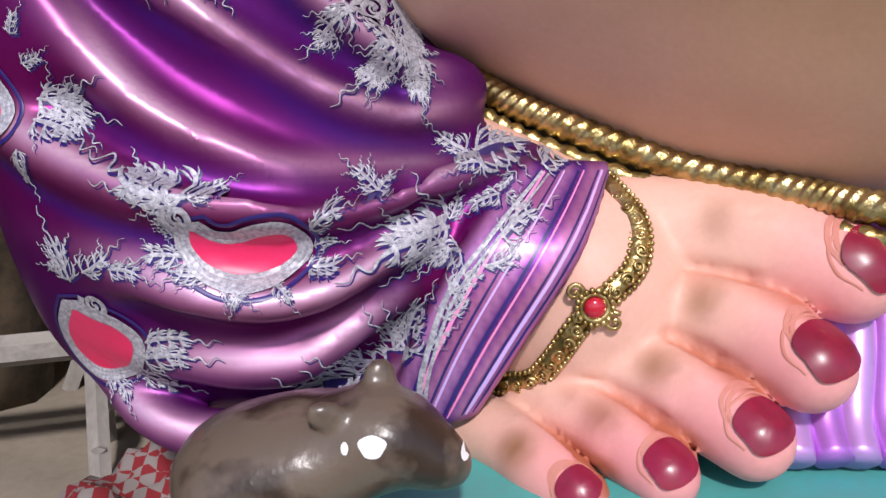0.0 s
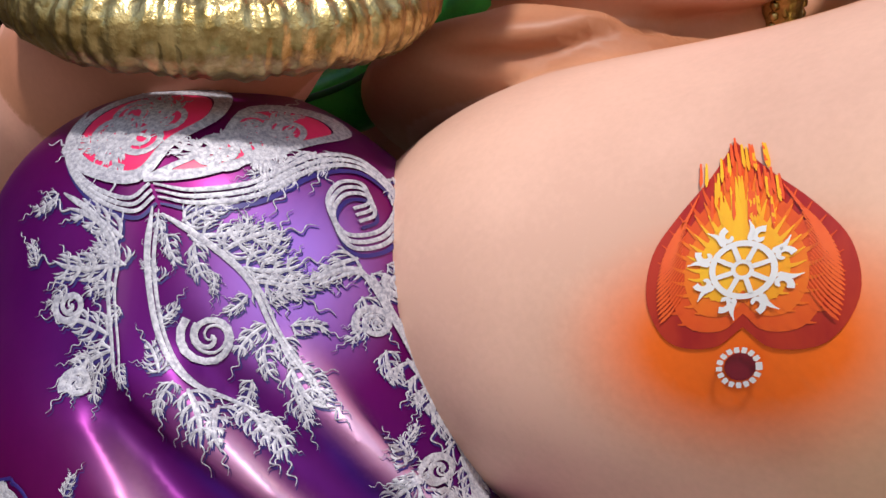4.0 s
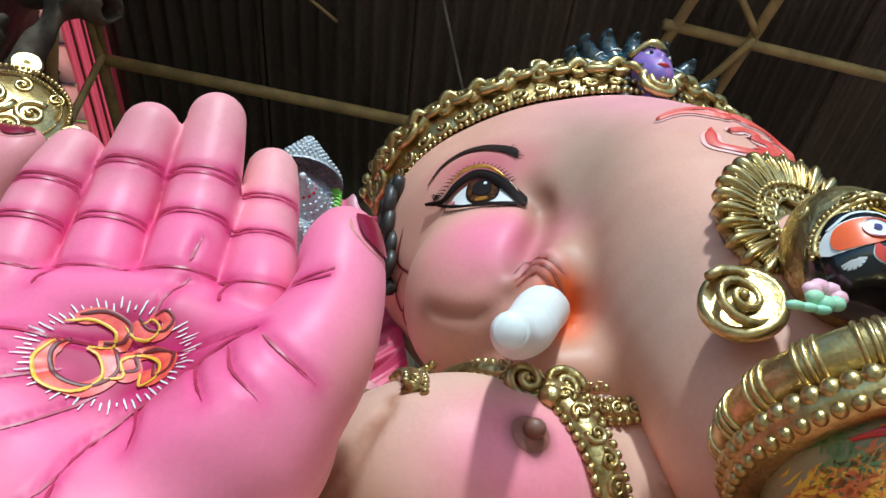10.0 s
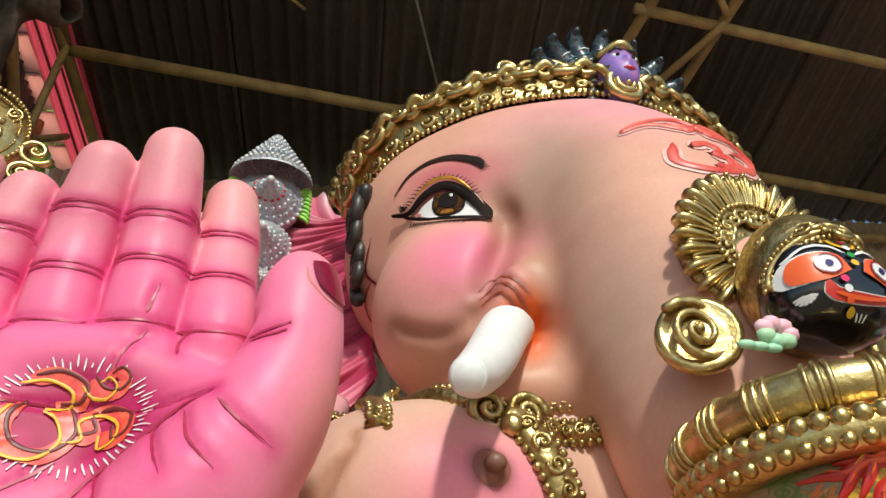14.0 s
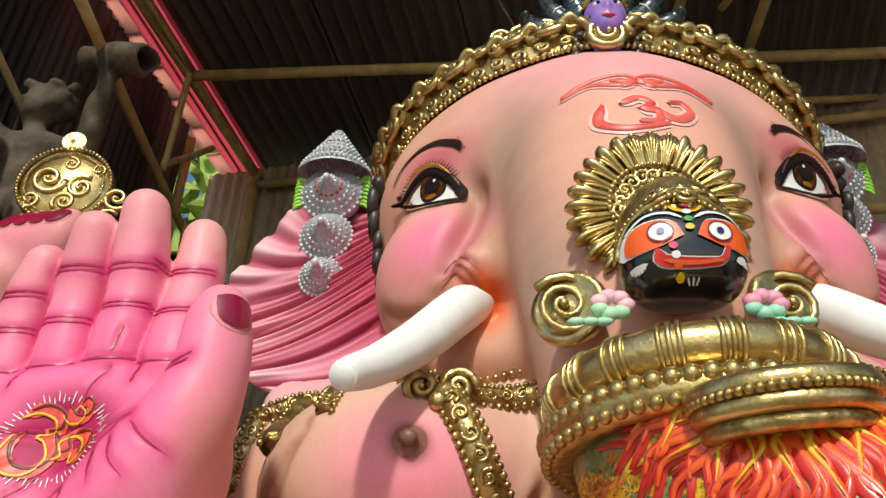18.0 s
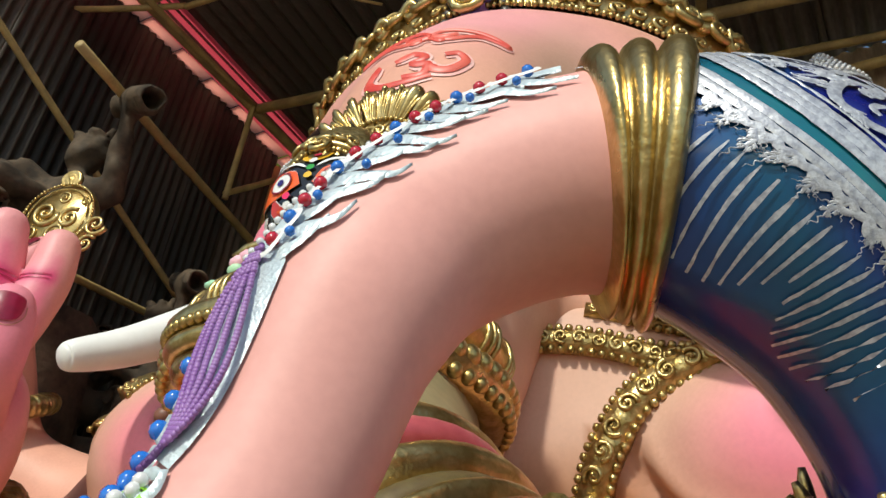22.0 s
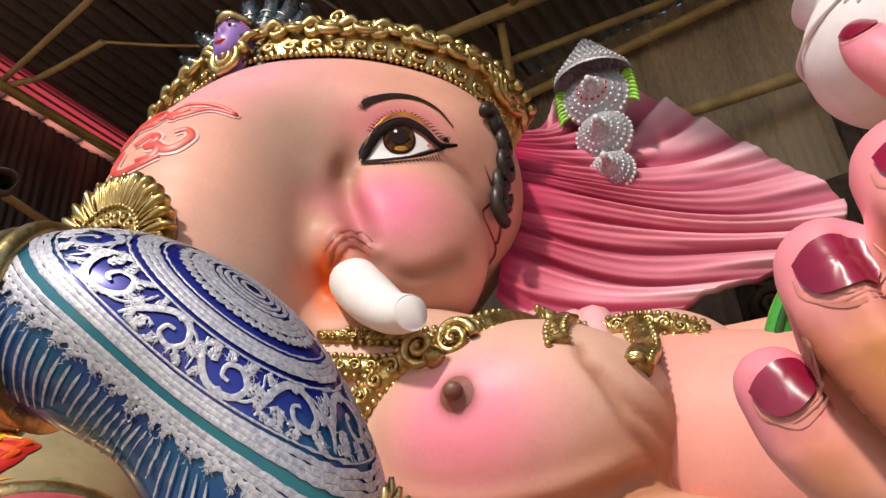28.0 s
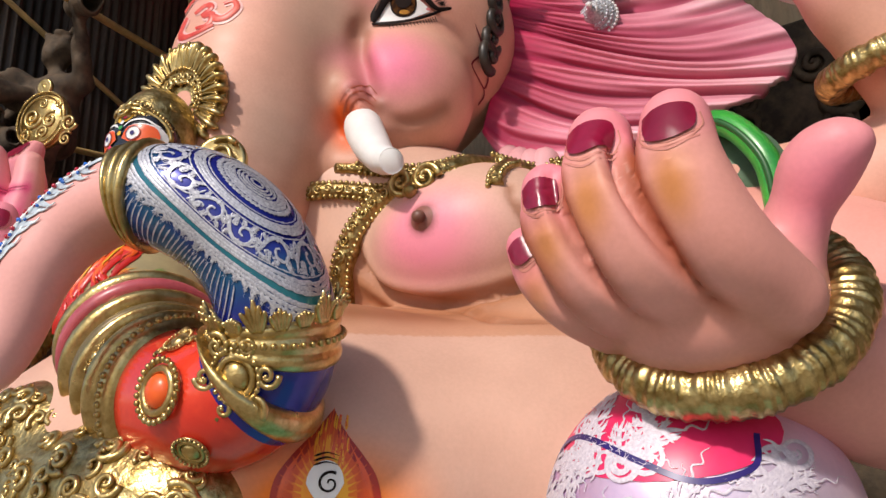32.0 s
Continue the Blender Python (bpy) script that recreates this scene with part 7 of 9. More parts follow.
def mouth(sh):
    o = [(-0.074, -0.022), (-0.062, -0.046), (-0.025, -0.053), (0.025, -0.053), (0.062, -0.046), (0.078, -0.014)]
    fpn.strokes(sh, [stroke(o, 0.0155, 8, 0.6, 0.3)], white, 0.003)
    fpn.strokes(sh, [stroke(o, 0.0125, 8, 0.6, 0.3)], red, 0.005)
    fpn.strokes(sh, [stroke(o[1:-1], 0.0045, 8, 0.3)], orange, 0.007)
    fpn.strokes(sh, [stroke([(x, -0.078), (x * 0.8, -0.084), (x * 0.6, -0.090)], 0.0022, 2, 0.2) for x in (-0.012, 0, 0.012)], white, 0.004)


painted("painted_mouth", mouth, "red smiling mouth edged in white")


def mark(sh):
    fpn.strokes(sh, [stroke([(-0.035, 0.118), (-0.028, 0.088), (0, 0.078), (0.028, 0.088), (0.035, 0.118)], 0.006, 6, 0.1, 0.6)], yellow, 0.004)
    for k, m in enumerate((magenta, white, green, yellow)):
        fpn.disc(sh, circle((0, 0.095 - 0.022 * k), 0.010, 10, 0.008), m, 0.006, 1)
        fpn.disc(sh, circle((-0.04 + 0.004 * k, -0.018 - 0.02 * k), 0.009, 10, 0.008), (magenta, white, orange, yellow)[k], 0.008, 1)


painted("forehead_mark", mark, "yellow forehead mark with a string of painted petals")
halo = thing("fan_crown", "scalloped gold fan crown rising behind the black plaque", "ornament")
FU = Z3 * 0.99 + MF * 0.06
fc = hl(0.0, 0.625, -0.540)
part("backing", Shape().add(*lathe(fc - MF * 0.05, MF, [(0, 0.001), (0, 0.205), (0.03, 0.215), (0.045, 0.20), (0.050, 0.10), (0.050, 0.001)], 40), old_gold), halo)
for k in range(13):
    a = -2.1 + 4.2 * k / 12
    sh = Shape()
    scroll3(sh, fc + (MX * math.sin(a) + FU * math.cos(a)) * 0.092 + MF * 0.006, MX, FU, MF, 0.030, gold, 1.5, 0.26, 1 if k % 2 else -1, k * 1.1)
    part("inner_scroll", sh, halo)
NP = 23
for i in range(NP):
    a = math.radians(-142 + 284 * i / (NP - 1))
    d = MX * math.sin(a) + FU * math.cos(a)
    e = np.cross(MF, d)
    e /= np.linalg.norm(e)
    R = 0.236 + 0.006 * math.cos(3 * a)
    sh = Shape()
    sh.add(*sweep([(*(fc + d * 0.10), 0.012, 0.5), (*(fc + d * 0.15 + MF * 0.006), 0.020, 0.5), (*(fc + d * (R - 0.035) + MF * 0.004), 0.030, 0.5), (*(fc + d * (R - 0.012) - MF * 0.004), 0.027, 0.5), (*(fc + d * R - MF * 0.012), 0.008, 0.5)], 4, 10), gold)
    for k in (-2, -1, 0, 1, 2):
        sh.add(*sweep([(*(fc + d * 0.11 + e * 0.003 * k + MF * 0.010), 0.0032), (*(fc + d * 0.165 + e * 0.0055 * k + MF * (0.019 - 0.002 * abs(k))), 0.0042), (*(fc + d * (R - 0.018 - 0.006 * abs(k)) + e * 0.0105 * k + MF * (0.018 - 0.003 * abs(k))), 0.0058)], 3, 6), gold)
    sh.add(*ball(fc + d * (R - 0.014) + MF * 0.014, 0.009, 8, 5), gold)
    part("petal", sh, halo)
sh = Shape()
beads(sh, np.column_stack([np.array([fc + (MX * math.sin(a) + FU * math.cos(a)) * 0.125 + MF * 0.018 for a in np.linspace(-2.3, 2.3, 40)]), np.zeros(40)])[::3], 0.008, gold)
part("inner_beading", sh, halo)
# round cap between the fan and the black face
cap = thing("plaque_cap", "embossed gold dome cap over the brow of the black plaque", "ornament")
v, f = ball((0, 0, 0), 1.0, 30, 18)
v = v * np.array((0.140, 0.150, 0.175))
part("dome", Shape().add(mc + Z3 * 0.085 - MF * 0.050 + v[:, :1] * MX - v[:, 1:2] * MF + v[:, 2:] * Z3, f, old_gold), cap)
for k, lab in ((0, 0.007), (1, 0.011), (2, 0.007)):
    sh = Shape()
    rr = np.array([mc + MX * math.sin(a) * (0.139 + 0.006 * k) + Z3 * (0.008 + (0.104 + 0.018 * k) * math.cos(a)) + MF * (0.018 + 0.082 * math.cos(a) ** 2 - 0.006 * k) for a in np.linspace(-1.62, 1.62, 30)])
    if k == 1:
        sh.add(*sweep(np.column_stack([rr, np.full(30, 0.009)]), 1, 8), gold)
    else:
        beads(sh, np.column_stack([rr, np.zeros(30)])[::3], lab, gold)
    part("rim", sh, cap)
for r, n, R in ((0.045, 5, 0.026), (0.095, 9, 0.026), (0.0, 1, 0.034)):
    for k in range(n):
        a = (k - (n - 1) / 2) * (2.3 / max(n - 1, 1)) if n > 1 else 0.0
        x, z = (r + 0.03) * math.sin(a), 0.115 + r * math.cos(a) * 0.95
        y = 0.150 * math.sqrt(max(0.02, 1 - (x / 0.14) ** 2 - ((z - 0.062) / 0.15) ** 2)) - 0.035
        sh = Shape()
        n3 = (MX * x * 1.5 + MF * y + Z3 * (z - 0.06))
        n3 /= np.linalg.norm(n3)
        e1 = np.cross(n3, Z3)
        e1 /= np.linalg.norm(e1)
        scroll3(sh, mc + MX * x + MF * y + Z3 * z, e1, np.cross(n3, e1), n3, R, gold, 1.6, 0.24, 1 if k % 2 else -1, k * 1.3, 0.25)
        part("scroll", sh, cap)
for sx in (-1, 1):
    vol = thing("volute", "large polished gold volute beside the black plaque", "ornament", "plaque volutes")
    sh = Shape()
    vc = hl(0.262 if sx > 0 else -0.250, 0.66, -0.850)
    part("disc", Shape().add(*lathe(vc, MF * 0.8 + MX * sx * 0.4, [(-0.06, 0.075), (-0.02, 0.098), (0.0, 0.096), (0.005, 0.080), (-0.006, 0.066), (0.006, 0.050), (-0.004, 0.036), (0.012, 0.0)], 30), gold), vol)
    scroll3(sh, vc, MX * sx, Z3, MF * 0.8 + MX * sx * 0.4, 0.088, gold, 2.2, 0.15, 1, 0.6, 0.25)
    part("spiral", sh, vol)
    petals = thing("flower", "pink and green moulded flower at the corner of the plaque", "flower", "plaque flowers")
    pc = hl(sx * 0.165, 0.80, -0.93)
    pink_m, mint = mat("petal_pink", (0.80, 0.30, 0.42), (0.85, 0.55, 0.6), 0.5), mat("mint_green", (0.30, 0.62, 0.45), (0.5, 0.7, 0.4), 0.5)
    for k in range(7):
        a = k * 0.9
        sh = Shape().add(*ball(pc + MX * 0.030 * math.cos(a) + Z3 * (0.022 * math.sin(a) + 0.01), 0.022, 8, 5, (1, 0.7, 0.8)), pink_m if k < 4 else mint)
        part("petal", sh, petals)
    for k in range(3):
        part("leaf", Shape().add(*ball(pc + MX * sx * (0.02 + 0.03 * k) - Z3 * 0.030, 0.017, 8, 5, (1.3, 0.6, 0.6)), mint), petals)


# rings round the trunk below the plaque
def trunk_ring(c, R, r, axis, label, kind):
    t = thing("trunk_ring", label, "ring", "rings on the trunk")
    p = ringpath(c, axis, R, 120, r)
    v, f = sweep(p, 1, 14, closed=True)
    part("hoop", Shape().add(v, f, gold), t)
    if kind == "ribbed":
        for g in range(18):
            for j in (-1, 0, 1):
                i = (g * 120 / 18 + j * 1.15) % 120
                i0 = int(i)
                m = p[i0, :3] + (p[(i0 + 1) % 120, :3] - p[i0, :3]) * (i - i0)
                way = p[(i0 + 1) % 120, :3] - p[i0 - 1, :3]
                part("rib", Shape().add(*sweep(ringpath(m, way, r * 1.02, 18, 0.0065), 1, 6, closed=True), gold), t)
    if kind == "beaded":
        for dz, rr in ((0.35, 0.022), (-0.6, 0.016)):
            bead_parts(ringpath(np.array(c) + np.array(axis) * r * dz, axis, R + r * 0.75, 60, 0)[:, :3], rr, gold, t)
    return t


AX = (-0.04, 0.03, 1.0)
trunk_ring((1.060, 1.355, 2.515), 0.293, 0.052, AX, "gold ring with ribbed joints round the trunk", "ribbed")
trunk_ring((1.068, 1.340, 2.415), 0.312, 0.044, AX, "gold ring edged with round beads round the trunk", "beaded")
cup = thing("gold_cup", "open gold hoop-rimmed cup on the front of the trunk", "ornament")
cc = (1.175, 0.985, 2.385)
rimp = ringpath(cc, (-0.05, -0.12, 0.97), 0.145, 64, 0.025, 0.112)
part("rim", Shape().add(*sweep(rimp, 1, 12, closed=True), gold), cup)
bead_parts(ringpath((cc[0], cc[1], cc[2] - 0.012), (-0.05, -0.12, 0.97), 0.160, 56, 0, 0.133)[:, :3], 0.010, gold, cup)
for k in range(2):
    part("band", Shape().add(*sweep(ringpath((cc[0], cc[1] + 0.01 * k, cc[2] - 0.035 - 0.028 * k), (-0.05, -0.12, 0.97), 0.142 - 0.012 * k, 56, 0.018, 0.115 - 0.01 * k), 1, 10, closed=True), gold if k != 1 else old_gold), cup)
v, f = ball((0, 0, 0), 1, 24, 10)
part("bowl", Shape().add(np.array(cc) + v * np.array((0.130, 0.104, 0.075)) * np.where(v[:, 2:] > 0, (1, 1, 0.05), 1) - (0, 0, 0.02), f, old_gold), cup)

# ---- silver ear ornaments ----
stone = mat("pale_stone", (0.55, 0.60, 0.66), (0.75, 0.72, 0.78), 0.2, 0.3)
lime = mat("lime_bead", (0.30, 0.62, 0.06), (0.22, 0.5, 0.05), 0.35)
pearl = mat("pearl", (0.75, 0.74, 0.72), (0.65, 0.65, 0.68), 0.25, coat=0.5)
tin = mat("stamped_silver", (0.62, 0.63, 0.66), (0.38, 0.39, 0.43), 0.42, 0.45, scale=90, bump=0.6, bscale=180)
gem_red, gem_blue = mat("red_stone", (0.5, 0.01, 0.03), None, 0.15, coat=0.6), mat("blue_stone", (0.02, 0.16, 0.6), None, 0.15, coat=0.6)


def ear_drop(x, f, top, bottom, sx):
    t = thing("ear_ornament", "three-tiered silver filigree ear ornament with lime-green sides", "ornament", "ear ornaments")
    H = top - bottom
    zs = (top - 0.36 * H, top - 0.62 * H, top - 0.85 * H)
    for z, R in zip(zs, (0.15, 0.125, 0.10)):
        c = hl(x, f, z)
        prof = [(-0.03, R)]
        for k in range(6):
            r = R * (1 - k / 6.5)
            prof += [(0.012 + 0.020 * k, r), (0.024 + 0.020 * k, r * 0.96)]
        prof.append((0.15, 0.002))
        d = part("disc", Shape().add(*lathe(c, HF - Z3 * 0.1, prof), tin), t, "stepped silver cone")
        sh = Shape()
        for k in range(5):
            r, n = R * (1.0 - 0.19 * k), int(30 * (1 - 0.16 * k))
            for j in range(n):
                a = 2 * math.pi * j / n
                sh.add(*ball(c + (HX * math.cos(a) + Z3 * math.sin(a)) * r + HF * (0.012 + 0.024 * k), 0.010, 6, 4), (pearl, tin, stone, gem_red if R > 0.13 else tin, pearl)[k])
        sh.add(*ball(c + HF * 0.15, 0.018, 8, 5), pearl)
        part("beading", sh, d, "rows of tiny silver and pearl beads")
    for sd in (-1, 1):
        for k in range(9):
            a = -0.6 + k * 0.2
            sh = Shape().add(*sweep([(*hl(x + sd * 0.11, f - 0.01, zs[0] + 0.08 * math.sin(a)), 0.007), (*hl(x + sd * (0.15 + 0.02 * math.cos(a)), f, zs[0] + 0.12 * math.sin(a)), 0.010), (*hl(x + sd * (0.18 + 0.01 * math.cos(a)), f, zs[0] + 0.13 * math.sin(a) - 0.02), 0.006)], 3, 6), lime)
            part("green_loop", sh, t, "lime-green wire loop")
    c = hl(x, f - 0.02, top - 0.24 * H)
    prof = [(0, 0.19), (0.012, 0.19)] + [(0.02 + 0.26 * H * k / 7, 0.17 * (1 - k / 7.6) + (0.010 if k % 2 else 0)) for k in range(8)] + [(0.27 * H, 0.004)]
    cap = part("cap", Shape().add(*lathe(c, Z3 * 0.95 + HF * 0.1, prof), tin), t, "pointed silver umbrella cap")
    ax = Vector(Z3 * 0.95 + HF * 0.1).normalized()
    sh = Shape()
    for k in range(7):
        r, n = 0.178 * (1 - k / 7.6), int(46 * (1 - k / 8))
        for j in range(n):
            a = 2 * math.pi * j / n
            sh.add(*ball(c + np.array(ax) * (0.022 + 0.26 * H * k / 7) + (HX * math.cos(a) + HF * math.sin(a)) * r, 0.010, 6, 4), (pearl, tin, stone)[k % 3])
    part("beading", sh, cap, "rings of tiny silver beads")
    part("tip", Shape().add(*ball(c + Z3 * 0.26 * H, 0.022, 8, 5, (1, 1, 1.5)), gem_blue), cap, "sky-blue bead")
    return t


ear_drop(1.215, -0.93, 1.00, 0.12, 1)
ear_drop(-1.25, -0.83, 0.92, -0.06, -1)

# ---- necklace and shoulder chains ----
def strip(sh, tree, pts, way, w, lift, material, bead=0.012, motif=True):
    """A flat embossed band that lies on the body, with beads along both edges."""
    p = spline(pts, 10)
    L = []
    for q in p:
        h = onto(tree, q[:3], way, 0.9, lift)
        if h is not None:
            L.append(h)
    if len(L) < 3:
        return
    L = np.array(L)
    for _ in range(3):
        L[1:-1] = 0.5 * L[1:-1] + 0.25 * (L[:-2] + L[2:])
    t, _, _ = frames(L)
    n = -np.array(Vector(way).normalized())
    side = np.cross(t, n)
    side /= np.linalg.norm(side, axis=1)[:, None]
    sh.add(*sweep(np.column_stack([L - n * 0.01, np.full(len(L), w)]), 1, 10), material)
    for k in (-1, 1):
        beads(sh, np.column_stack([L + side * w * 0.85 * k + n * w * 0.35, np.zeros(len(L))])[::4], bead, material, 2.1, 6)
    if motif:
        d = np.concatenate([[0], np.cumsum(np.linalg.norm(np.diff(L, axis=0), axis=1))])
        for j, x in enumerate(np.arange(w, d[-1], w * 1.35)):
            c = np.array([np.interp(x, d, L[:, i]) for i in range(3)])
            i = min(int(np.searchsorted(d, x)), len(L) - 1)
            scroll3(sh, c + n * w * 0.75, t[i], side[i], n, w * 0.55, material, 1.4, 0.3, 1 if j % 2 else -1, j)


TW = tuple(-TF)
for sx in (-1, 1):
    neck = thing("necklace", "antique gold embossed necklace lying on the collar and breast", "necklace", "necklaces")
    for name, pts, w in (("collar", [(1.05, 2.90), (0.86, 2.77), (0.71, 2.69), (0.52, 2.70), (0.30, 2.74), (0.05, 2.74)], 0.034), ("strand", [(1.0, 2.93), (0.80, 2.84), (0.60, 2.80), (0.30, 2.84)], 0.022),
                         ("pendant_strip", [(0.66, 2.70), (0.56, 2.67), (0.48, 2.635), (0.42, 2.58), (0.37, 2.50), (0.335, 2.42), (0.31, 2.33), (0.30, 2.25)] if sx > 0 else [(0.70, 2.68), (0.63, 2.56), (0.57, 2.42), (0.50, 2.28), (0.44, 2.16)], 0.046)):
        sh = Shape()
        strip(sh, BODY, [(*tl(sx * x, 0.3, z), 0) for x, z in pts], TW, w, 0.012, old_gold)
        if sh.n:
            part(name, sh, neck)
    sh = Shape()
    c = onto(BODY, tl(sx * 0.71, 0.3, 2.69), TW, 0.9, 0.03)
    if c is not None:
        for k in (-1, 1):
            scroll3(sh, c + TX * 0.05 * k, TX, Z3, TF, 0.055, old_gold, 1.8, 0.28, k)
        sh.add(*ball(c + TF * 0.03 - Z3 * 0.05, 0.03, 10, 6), old_gold)
        part("clasp", sh, neck)
    pad = thing("shoulder_ornament", "gold shoulder ornament with hanging tassels", "ornament", "shoulder ornaments")
    for name, pts, w in (("chain", [(0.95, 2.78), (1.15, 2.80), (1.36, 2.72)], 0.035), ("tassel", [(1.02, 2.76), (1.02, 2.68), (1.03, 2.62)], 0.028), ("tassel", [(1.18, 2.78), (1.20, 2.66), (1.19, 2.56)], 0.042), ("tassel", [(1.33, 2.72), (1.35, 2.58), (1.34, 2.48)], 0.034)):
        sh = Shape()
        strip(sh, BODY, [(*tl(sx * x, 0.3, z), 0) for x, z in pts], TW, w, 0.01, old_gold)
        if sh.n:
            part(name, sh, pad)

bangle("bangle", (-1.47, 2.06, 2.93), (0.05, -0.45, 0.85), 0.20, 0.05, "ribbed gold bangle on the raised rear arm", 50)
bangle("bangle", (3.27, 2.60, 2.98), (-0.2, -0.2, 0.9), 0.19, 0.05, "embossed gold bangle on the rear arm that holds the white pot", 50)

# ---- waist rope ----
belt = thing("waist_rope", "twisted gold rope belt with a beaded band under the belly", "belt")
RP = [(-0.14, 1.74, 1.40), (0.0, 1.60, 1.25), (0.09, 1.535, 1.175), (0.22, 1.475, 1.115), (0.41, 1.39, 1.05), (0.57, 1.29, 1.02), (0.68, 1.20, 1.005), (0.95, 1.08, 0.98), (1.4, 1.02, 0.97)]
v, f = sweep([(*q, 0.026) for q in RP], 44, 18, wave=lambda s, th: 1 + 0.11 * np.sin(3 * th + s * 2 * np.pi * 60) + 0.03 * np.sin(9 * th + s * 2 * np.pi * 180))
part("rope", Shape().add(v, f, old_gold), belt)
sh = Shape()
lowp = [(x - 0.012, y - 0.012, z - 0.046, 0.018) for x, y, z in RP]
sh.add(*sweep(lowp, 16, 8, wave=lambda s, th: 1 + 0.2 * np.sin(s * 2 * np.pi * 90)), old_gold)
beads(sh, [(x, y - 0.018, z - 0.016, z2) for x, y, z, z2 in lowp], 0.007, old_gold)
part("beaded_band", sh, belt)

# ---- anklet ----
anklet = thing("anklet", "embossed gold anklet with a red stone across the bare foot", "anklet")
AP = [(0.270, 1.030), (0.312, 0.975), (0.306, 0.915), (0.262, 0.872), (0.215, 0.825), (0.180, 0.760), (0.145, 0.705), (0.060, 0.675)]
sh = Shape()
strip(sh, FOOT, [(x, 1.2, z, 0) for x, z in AP], (0, 1, 0), 0.021, -0.004, old_gold, 0.0055)
part("band", sh, anklet)
c = onto(FOOT, (0.234, 1.2, 0.853), (0, 1, 0), 0.5, 0.006)
if c is not None:
    sh = Shape()
    for j in range(18):
        a = 2 * math.pi * j / 18
        sh.add(*ball(c + np.array((0.028 * math.cos(a), -0.008, 0.028 * math.sin(a))), 0.0055, 7, 4), old_gold)
    sh.add(*sweep(ringpath(c + np.array((0, -0.006, 0)), (0, -1, 0.1), 0.021, 30, 0.005), 1, 8, closed=True), old_gold)
    for j in (-1, 1):
        scroll3(sh, c + np.array((0.032 * j, -0.004, -0.024 * j)), (1, 0, 0), (0, 0, 1), (0, -1, 0), 0.016, old_gold, 1.4, 0.3, 1, j)
    part("setting", sh, anklet)
    part("stone", Shape().add(*ball(c + np.array((0, -0.008, 0)), 0.017, 14, 8, (1, 0.6, 1)), gem_red), anklet, "round garnet-red stone")

# ---- medallions on the painted sleeves ----
def medallion(s, way, u, v, R, label, gem, scrolls):
    tp2 = TubePlane(TRUNK, s, TubePlane.angle(TRUNK, s, way))
    t = thing("medallion", label, "medallion", "trunk medallions")
    c, cx, cy = (np.array(tp2.lay(u + a, v + b, 0.004)) for a, b in ((0, 0), (0.01, 0), (0, 0.01)))
    e1 = (cx - c) / np.linalg.norm(cx - c)
    e2 = (cy - c) / np.linalg.norm(cy - c)
    n = np.cross(e1, e2)
    if n @ (c - np.array([np.interp(tp2.s0 + u, tp2.s, tp2.p[:, i]) for i in range(3)])) < 0:
        n = -n
    if gem is not None:
        g = Shape()
        vv, ff = ball((0, 0, 0), 1, 16, 10)
        g.add(c + (vv[:, :1] * e1 + vv[:, 1:2] * e2) * R * 0.5 + vv[:, 2:] * n * R * 0.3, ff, gem)
        part("stone", g, t, "glossy orange cabochon")
    sh = Shape()
    sh.add(*sweep([[*(c + (e1 * math.cos(a) + e2 * math.sin(a)) * R * 0.62), R * 0.13] for a in np.linspace(0, 2 * np.pi, 30, endpoint=False)], 1, 8, closed=True), gold)
    for j in range(24):
        a = 2 * math.pi * j / 24
        sh.add(*ball(c + (e1 * math.cos(a) + e2 * math.sin(a)) * R * 0.88 + n * 0.006, R * 0.10, 6, 4), gold)
    sh.add(*sweep([[*(c + (e1 * math.cos(a) + e2 * math.sin(a)) * R * 0.85), R * 0.07] for a in np.linspace(0, 2 * np.pi, 30, endpoint=False)], 1, 6, closed=True), gold)
    part("setting", sh, t)
    for j in range(scrolls):
        a = 2 * math.pi * j / scrolls
        q = Shape()
        scroll3(q, c + (e1 * math.cos(a) + e2 * math.sin(a)) * R * 1.15, e1, e2, n, R * 0.42, gold, 1.5, 0.28, 1 if j % 2 else -1, a)
        part("scroll", q, t)


FRONT = (0.55, -0.80, 0.10)
medallion(4.05, FRONT, 0.0, 0.0, 0.082, "gold beaded medallion with an orange cabochon on the red sleeve", orange, 0)
medallion(4.05, FRONT, 0.02, 0.135, 0.048, "small round gold boss on the red sleeve", gold, 0)
medallion(4.05, FRONT, -0.02, -0.12, 0.042, "gold scroll boss low on the red sleeve", gold, 3)
medallion(5.05, FRONT, 0.0, 0.0, 0.068, "gold scroll cluster on the lower blue sleeve", gold, 6)
medallion(2.95, (0.3, -0.9, 0.1), 0.02, 0.0, 0.030, "small gold flower on the maroon sleeve", gold, 4)
medallion(2.95, (0.3, -0.9, 0.1), 0.02, 0.14, 0.026, "small gold flower on the maroon sleeve", gold, 4)

